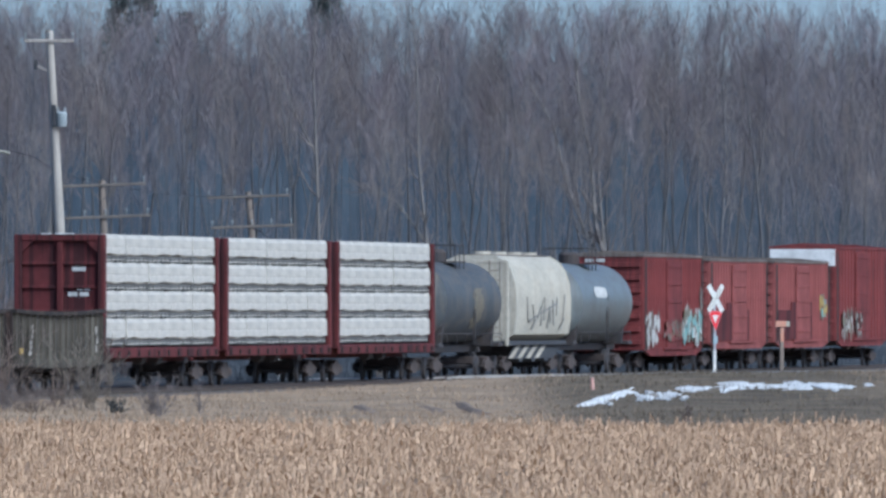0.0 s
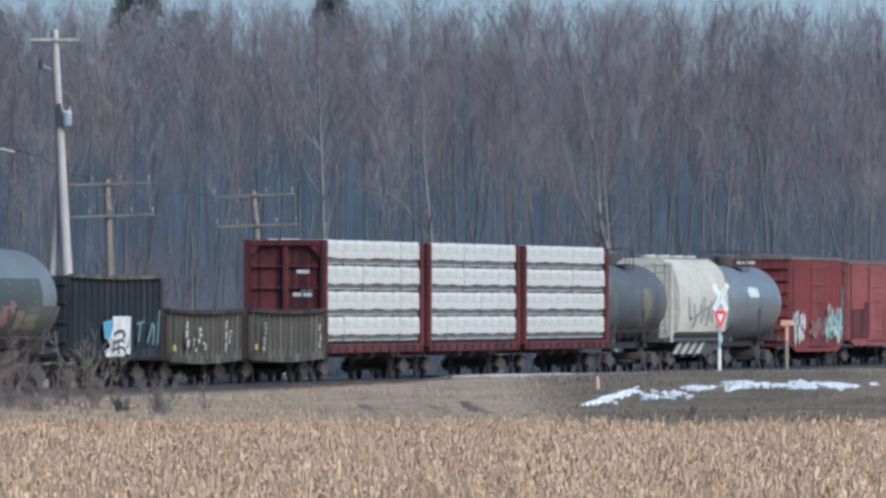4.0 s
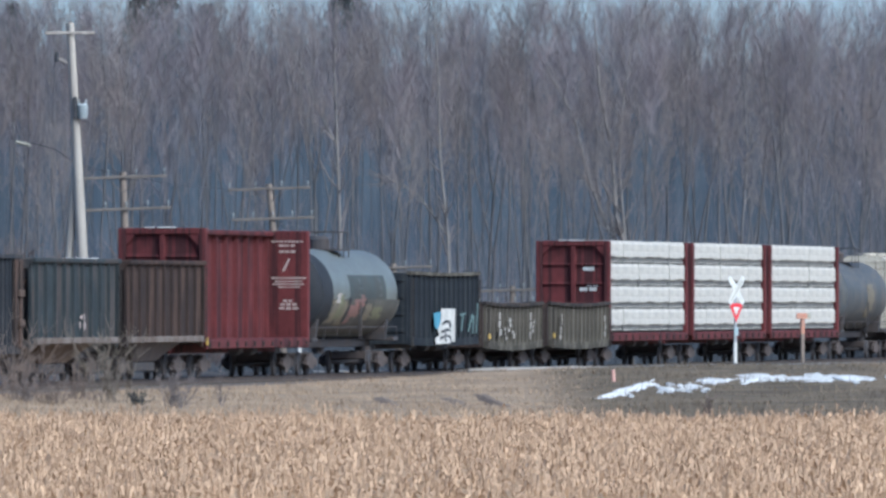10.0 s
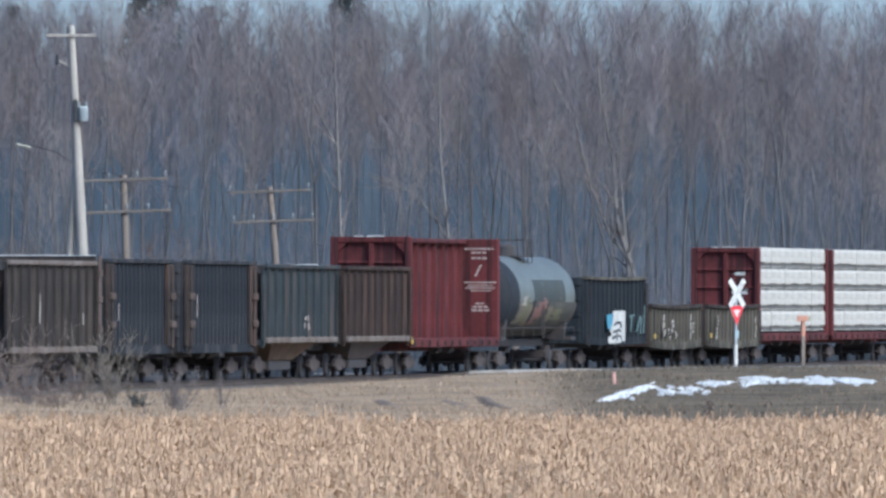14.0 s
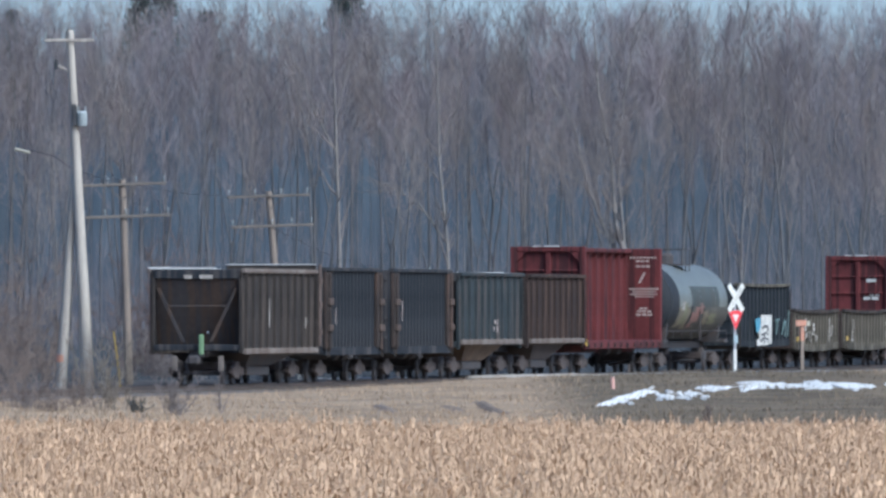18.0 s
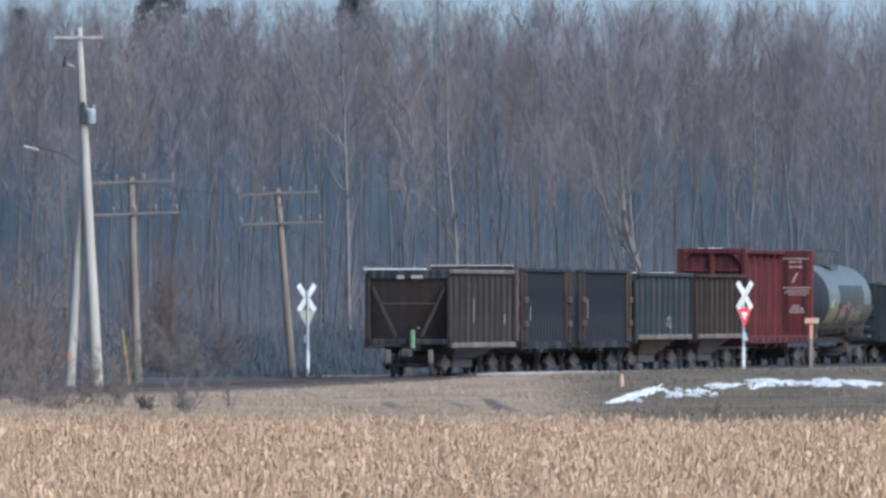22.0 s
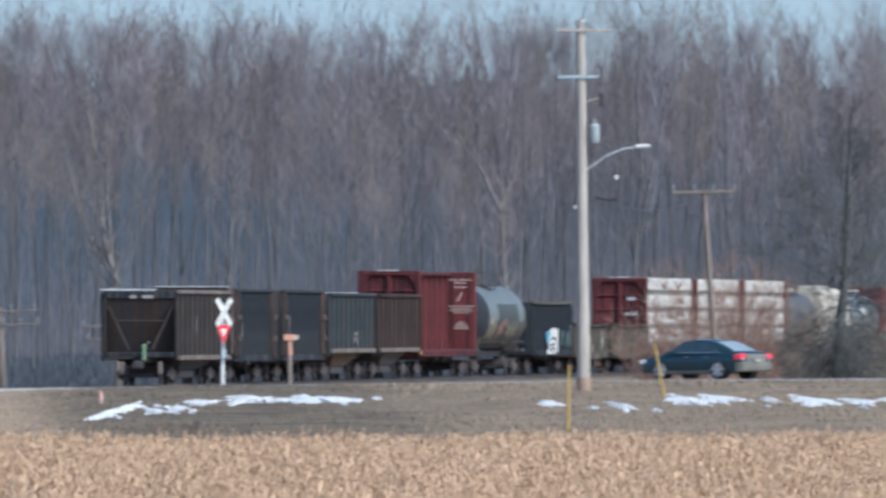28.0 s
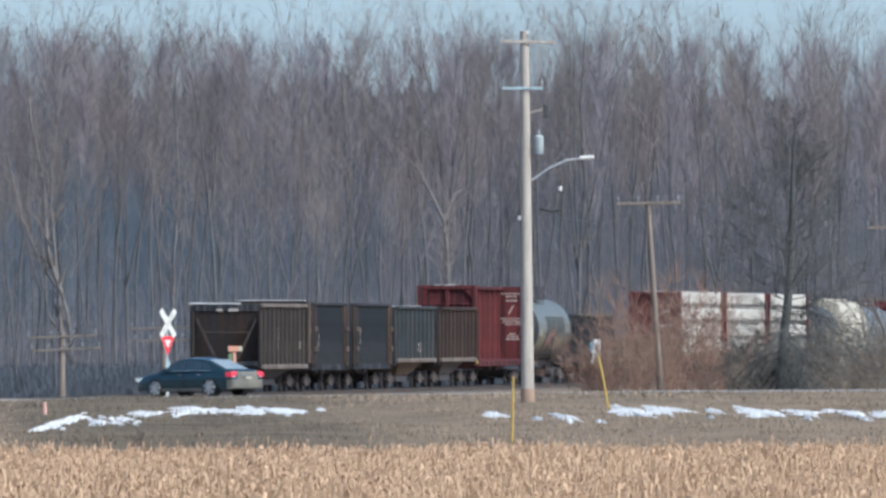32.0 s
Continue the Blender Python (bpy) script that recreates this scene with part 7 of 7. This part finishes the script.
def sedan():
    ob = thing("sedan", "dark teal four-door sedan with lit tail lights", "car")
    rows = ((-2.54, 0.70, 0.42, 0.80), (-2.46, 0.82, 0.34, 0.93), (-2.25, 0.88, 0.28, 1.01), (-1.9, 0.915, 0.26, 1.03), (-1.2, 0.925, 0.26, 1.0), (0.0, 0.925, 0.26, 0.97),
            (1.0, 0.925, 0.26, 0.96), (1.35, 0.92, 0.26, 0.94), (1.9, 0.90, 0.26, 0.87), (2.25, 0.85, 0.28, 0.79), (2.45, 0.76, 0.32, 0.71), (2.55, 0.62, 0.38, 0.62))
    secs = []
    for x, w, zb, zt in rows:
        half = [(0.0, zb), (w * 0.88, zb), (w * 0.97, zb + (zt - zb) * 0.25), (w, zb + (zt - zb) * 0.55), (w * 0.97, zb + (zt - zb) * 0.82), (w * 0.86, zt - 0.02), (w * 0.5, zt + 0.005), (0.0, zt + 0.015)]
        secs.append([(x, -y, z) for y, z in half] + [(x, y, z) for y, z in reversed(half[1:-1])])
    body = part("body", loft(secs), C["paint"], ob, smooth=True)
    cab = ((-2.02, 0.74, 1.01, 0.70), (-1.55, 0.76, 1.20, 0.66), (-1.05, 0.78, 1.39, 0.58), (-0.55, 0.80, 1.465, 0.56), (0.0, 0.81, 1.475, 0.56), (0.40, 0.81, 1.43, 0.57), (0.85, 0.80, 1.22, 0.64), (1.35, 0.76, 0.96, 0.72))
    secs = []
    for x, wb, zt, wt in cab:
        zb = 0.93
        half = [(0.0, zb), (wb + 0.05, zb), (wb + (wt - wb) * 0.5 + 0.015, zb + (zt - zb) * 0.5), (wt, max(zt - 0.03, zb + 0.01)), (wt * 0.6, zt), (0.0, zt + 0.01)]
        secs.append([(x, -y, z) for y, z in half] + [(x, y, z) for y, z in reversed(half[1:-1])])
    part("cabin", loft(secs), C["paint"], ob, "rounded cabin roof", smooth=True)
    for s in (-1, 1):
        y = lambda z: s * (0.873 - (z - 0.93) * 0.44)
        for nm, pts in (("front_window", ((0.98, 0.99), (0.52, 1.33), (-0.02, 1.385), (-0.02, 0.99))), ("rear_window", ((-0.09, 0.99), (-0.09, 1.385), (-0.72, 1.36), (-0.98, 0.99))),
                        ("quarter_window", ((-1.05, 1.0), (-0.80, 1.33), (-1.10, 1.27), (-1.42, 1.02)))):
            v = [(x, y(z), z) for x, z in pts] + [(x, y(z) - s * 0.03, z) for x, z in pts]
            part(nm, Shape().add(v, [(0, 1, 2, 3), (7, 6, 5, 4), (0, 4, 5, 1), (1, 5, 6, 2), (2, 6, 7, 3), (3, 7, 4, 0)]), C["glass"], ob, "tinted side window")
        part("window_trim", Shape().tube([(0.98, y(0.96) * 1.01, 0.975), (-1.45, y(0.96) * 1.01, 0.985)], 0.014, 6), C["chrome"], ob)
        for x in (0.08, -0.85):
            part("door_handle", Shape().box(x - 0.11, x + 0.11, s * 0.925 - 0.02, s * 0.925 + 0.02, 0.80, 0.84, 0.01), C["chrome"], ob)
        part("side_mirror", Shape().box(0.72, 0.90, s * 0.98 - 0.09, s * 0.98 + 0.09, 0.97, 1.09, 0.03), C["paint"], ob)
        part("door_seam", Shape().box(-0.055, -0.035, s * 0.921 - 0.008, s * 0.921 + 0.008, 0.38, 0.92), C["trim"], ob)
        part("rocker", Shape().box(-1.05, 1.05, s * 0.88 - 0.05, s * 0.88 + 0.05, 0.20, 0.33, 0.02), C["dusty"], ob)
        tl = part("tail_light", Shape().prism([(s * 0.56, 0.76), (s * 0.875, 0.73), (s * 0.89, 0.90), (s * 0.62, 0.95)], "x", -2.53, -2.22), C["tail"], ob, "lit red tail light")
        part("reverse_lens", Shape().box(-2.54, -2.48, s * 0.70 - 0.08, s * 0.70 + 0.08, 0.71, 0.745, 0.01), C["rim"], tl)
        part("headlight", Shape().prism([(s * 0.45, 0.60), (s * 0.80, 0.60), (s * 0.86, 0.74), (s * 0.52, 0.74)], "x", 2.20, 2.50), C["head"], ob, "lit headlight")
    v = [(-2.0, -0.60, 1.045), (-2.0, 0.60, 1.045), (-1.10, 0.50, 1.40), (-1.10, -0.50, 1.40)]
    part("rear_screen", Shape().add(v + [(x + 0.02, y, z - 0.03) for x, y, z in v], [(0, 1, 2, 3), (7, 6, 5, 4), (0, 4, 5, 1), (1, 5, 6, 2), (2, 6, 7, 3), (3, 7, 4, 0)]), C["screen"], ob, "rear window, pale with painted sky reflection")
    v = [(1.30, -0.62, 1.0), (1.30, 0.62, 1.0), (0.46, 0.52, 1.42), (0.46, -0.52, 1.42)]
    part("windscreen", Shape().add(v + [(x - 0.02, y, z - 0.03) for x, y, z in v], [(0, 1, 2, 3), (7, 6, 5, 4), (0, 4, 5, 1), (1, 5, 6, 2), (2, 6, 7, 3), (3, 7, 4, 0)]), C["glass"], ob)
    part("rear_bumper", loft([[(x, -w, z0), (x, -w, z1), (x, w, z1), (x, w, z0)] for x, w, z0, z1 in ((-2.60, 0.66, 0.36, 0.56), (-2.585, 0.76, 0.32, 0.60), (-2.5, 0.85, 0.29, 0.64), (-2.3, 0.90, 0.27, 0.62))]), C["dusty"], ob, "dusty rear bumper", smooth=True)
    part("trunk_panel", loft([[(-2.555 + 0.02 * k, -w, 0.60), (-2.545 + 0.02 * k, -w, 0.93), (-2.545 + 0.02 * k, w, 0.93), (-2.555 + 0.02 * k, w, 0.60)] for k, w in ((0, 0.52), (1, 0.56), (5, 0.58))]), C["dusty"], ob, "dusty boot lid")
    part("front_bumper", Shape().box(2.36, 2.58, -0.72, 0.72, 0.26, 0.54, 0.08), C["dusty"], ob)
    part("plate", Shape().box(-2.615, -2.60, -0.15, 0.15, 0.64, 0.74), Q["back"], ob)
    part("trunk_trim", Shape().box(-2.565, -2.545, -0.42, 0.42, 0.80, 0.84, 0.005), C["chrome"], ob)
    for x in (-1.42, 1.40):
        for s in (-1, 1):
            # black disc: the wheel well's shade as a solid colour
            part("wheel_arch", Shape().tube([(x, s * 0.60, 0.35), (x, s * 0.922, 0.35)], 0.352, 24), C["trim"], ob)
            w = new("wheel")
            w.parent = ob
            part("tyre", Shape().tube([(0, -0.10, 0), (0, -0.085, 0), (0, 0.085, 0), (0, 0.10, 0)], [0.29, 0.335, 0.335, 0.29], 24), C["tyre"], w, smooth=True)
            part("wheel_disc", Shape().tube([(0, s * 0.08, 0), (0, s * 0.10, 0)], [0.262, 0.26], 24), C["trim"], w)
            rim = Shape().tube([(0, s * 0.10, 0), (0, s * 0.124, 0)], [0.075, 0.06], 12)
            rim.tube([(0, s * 0.085, 0), (0, s * 0.118, 0)], [0.278, 0.272], 24, caps=False)
            for k in range(7):
                a = k * 2 * math.pi / 7
                rim.prism([(math.cos(a + d) * q, math.sin(a + d) * q) for q, d in ((0.05, -0.6), (0.272, -0.22), (0.272, 0.22), (0.05, 0.6))], "y", min(s * 0.10, s * 0.122), max(s * 0.10, s * 0.122))
            part("rim", rim, C["rim"], w)
            WHEELS.append((w, x, s))
    return ob


CAR = sedan()


# ---------------------------------------------------------------- motion
def motions():
    for car, a0 in TRAIN:
        rows = []
        for t in range(0, 33, 4):
            x, y, h = track(a0 + SPEED * (t - 13))
            rows.append((t, pose(x, y, RAIL_Z, 0, 0, 90 - math.degrees(h))))
        walk(car, rows)
    # the sedan follows its lane and slows towards the crossing
    lane = ((150.0, 512.7), (61.6, 512.7), (44.0, 524.5), (28.5, 540.0), (12.3, 556.0), (2.0, 566.2))
    steps = [math.dist(a, b) for a, b in zip(lane, lane[1:])]
    mark = sum(steps[:3])

    def lane_point(d):
        d = max(d, 0.0)
        for (a, b), ln in zip(zip(lane, lane[1:]), steps):
            if d <= ln:
                return a[0] + (b[0] - a[0]) * d / ln, a[1] + (b[1] - a[1]) * d / ln
            d -= ln
        return lane[-1]

    rows = []
    for i in range(0, 65):
        t = i * 0.5
        d = mark + 5.7 * (t - 28)
        (xa, ya), (xb, yb) = lane_point(d - 1.4), lane_point(d + 1.4)
        x, y = lane_point(d)
        z = gz(x, y) + 0.055
        rise = math.degrees(math.atan2(gz(xb, yb) - gz(xa, ya), 2.8)) if d > 1.4 else 0.0
        rows.append((t, pose(x, y, z, 0, -rise, math.degrees(math.atan2(yb - ya, xb - xa)))))
    walk(CAR, rows)
    for wheel, x, s in WHEELS:
        walk(wheel, [(i * 0.08, pose(x, s * 0.83, 0.335, 0, i * 0.08 * 5.7 / 0.335 * 57.29578, 0)) for i in range(401)])


motions()
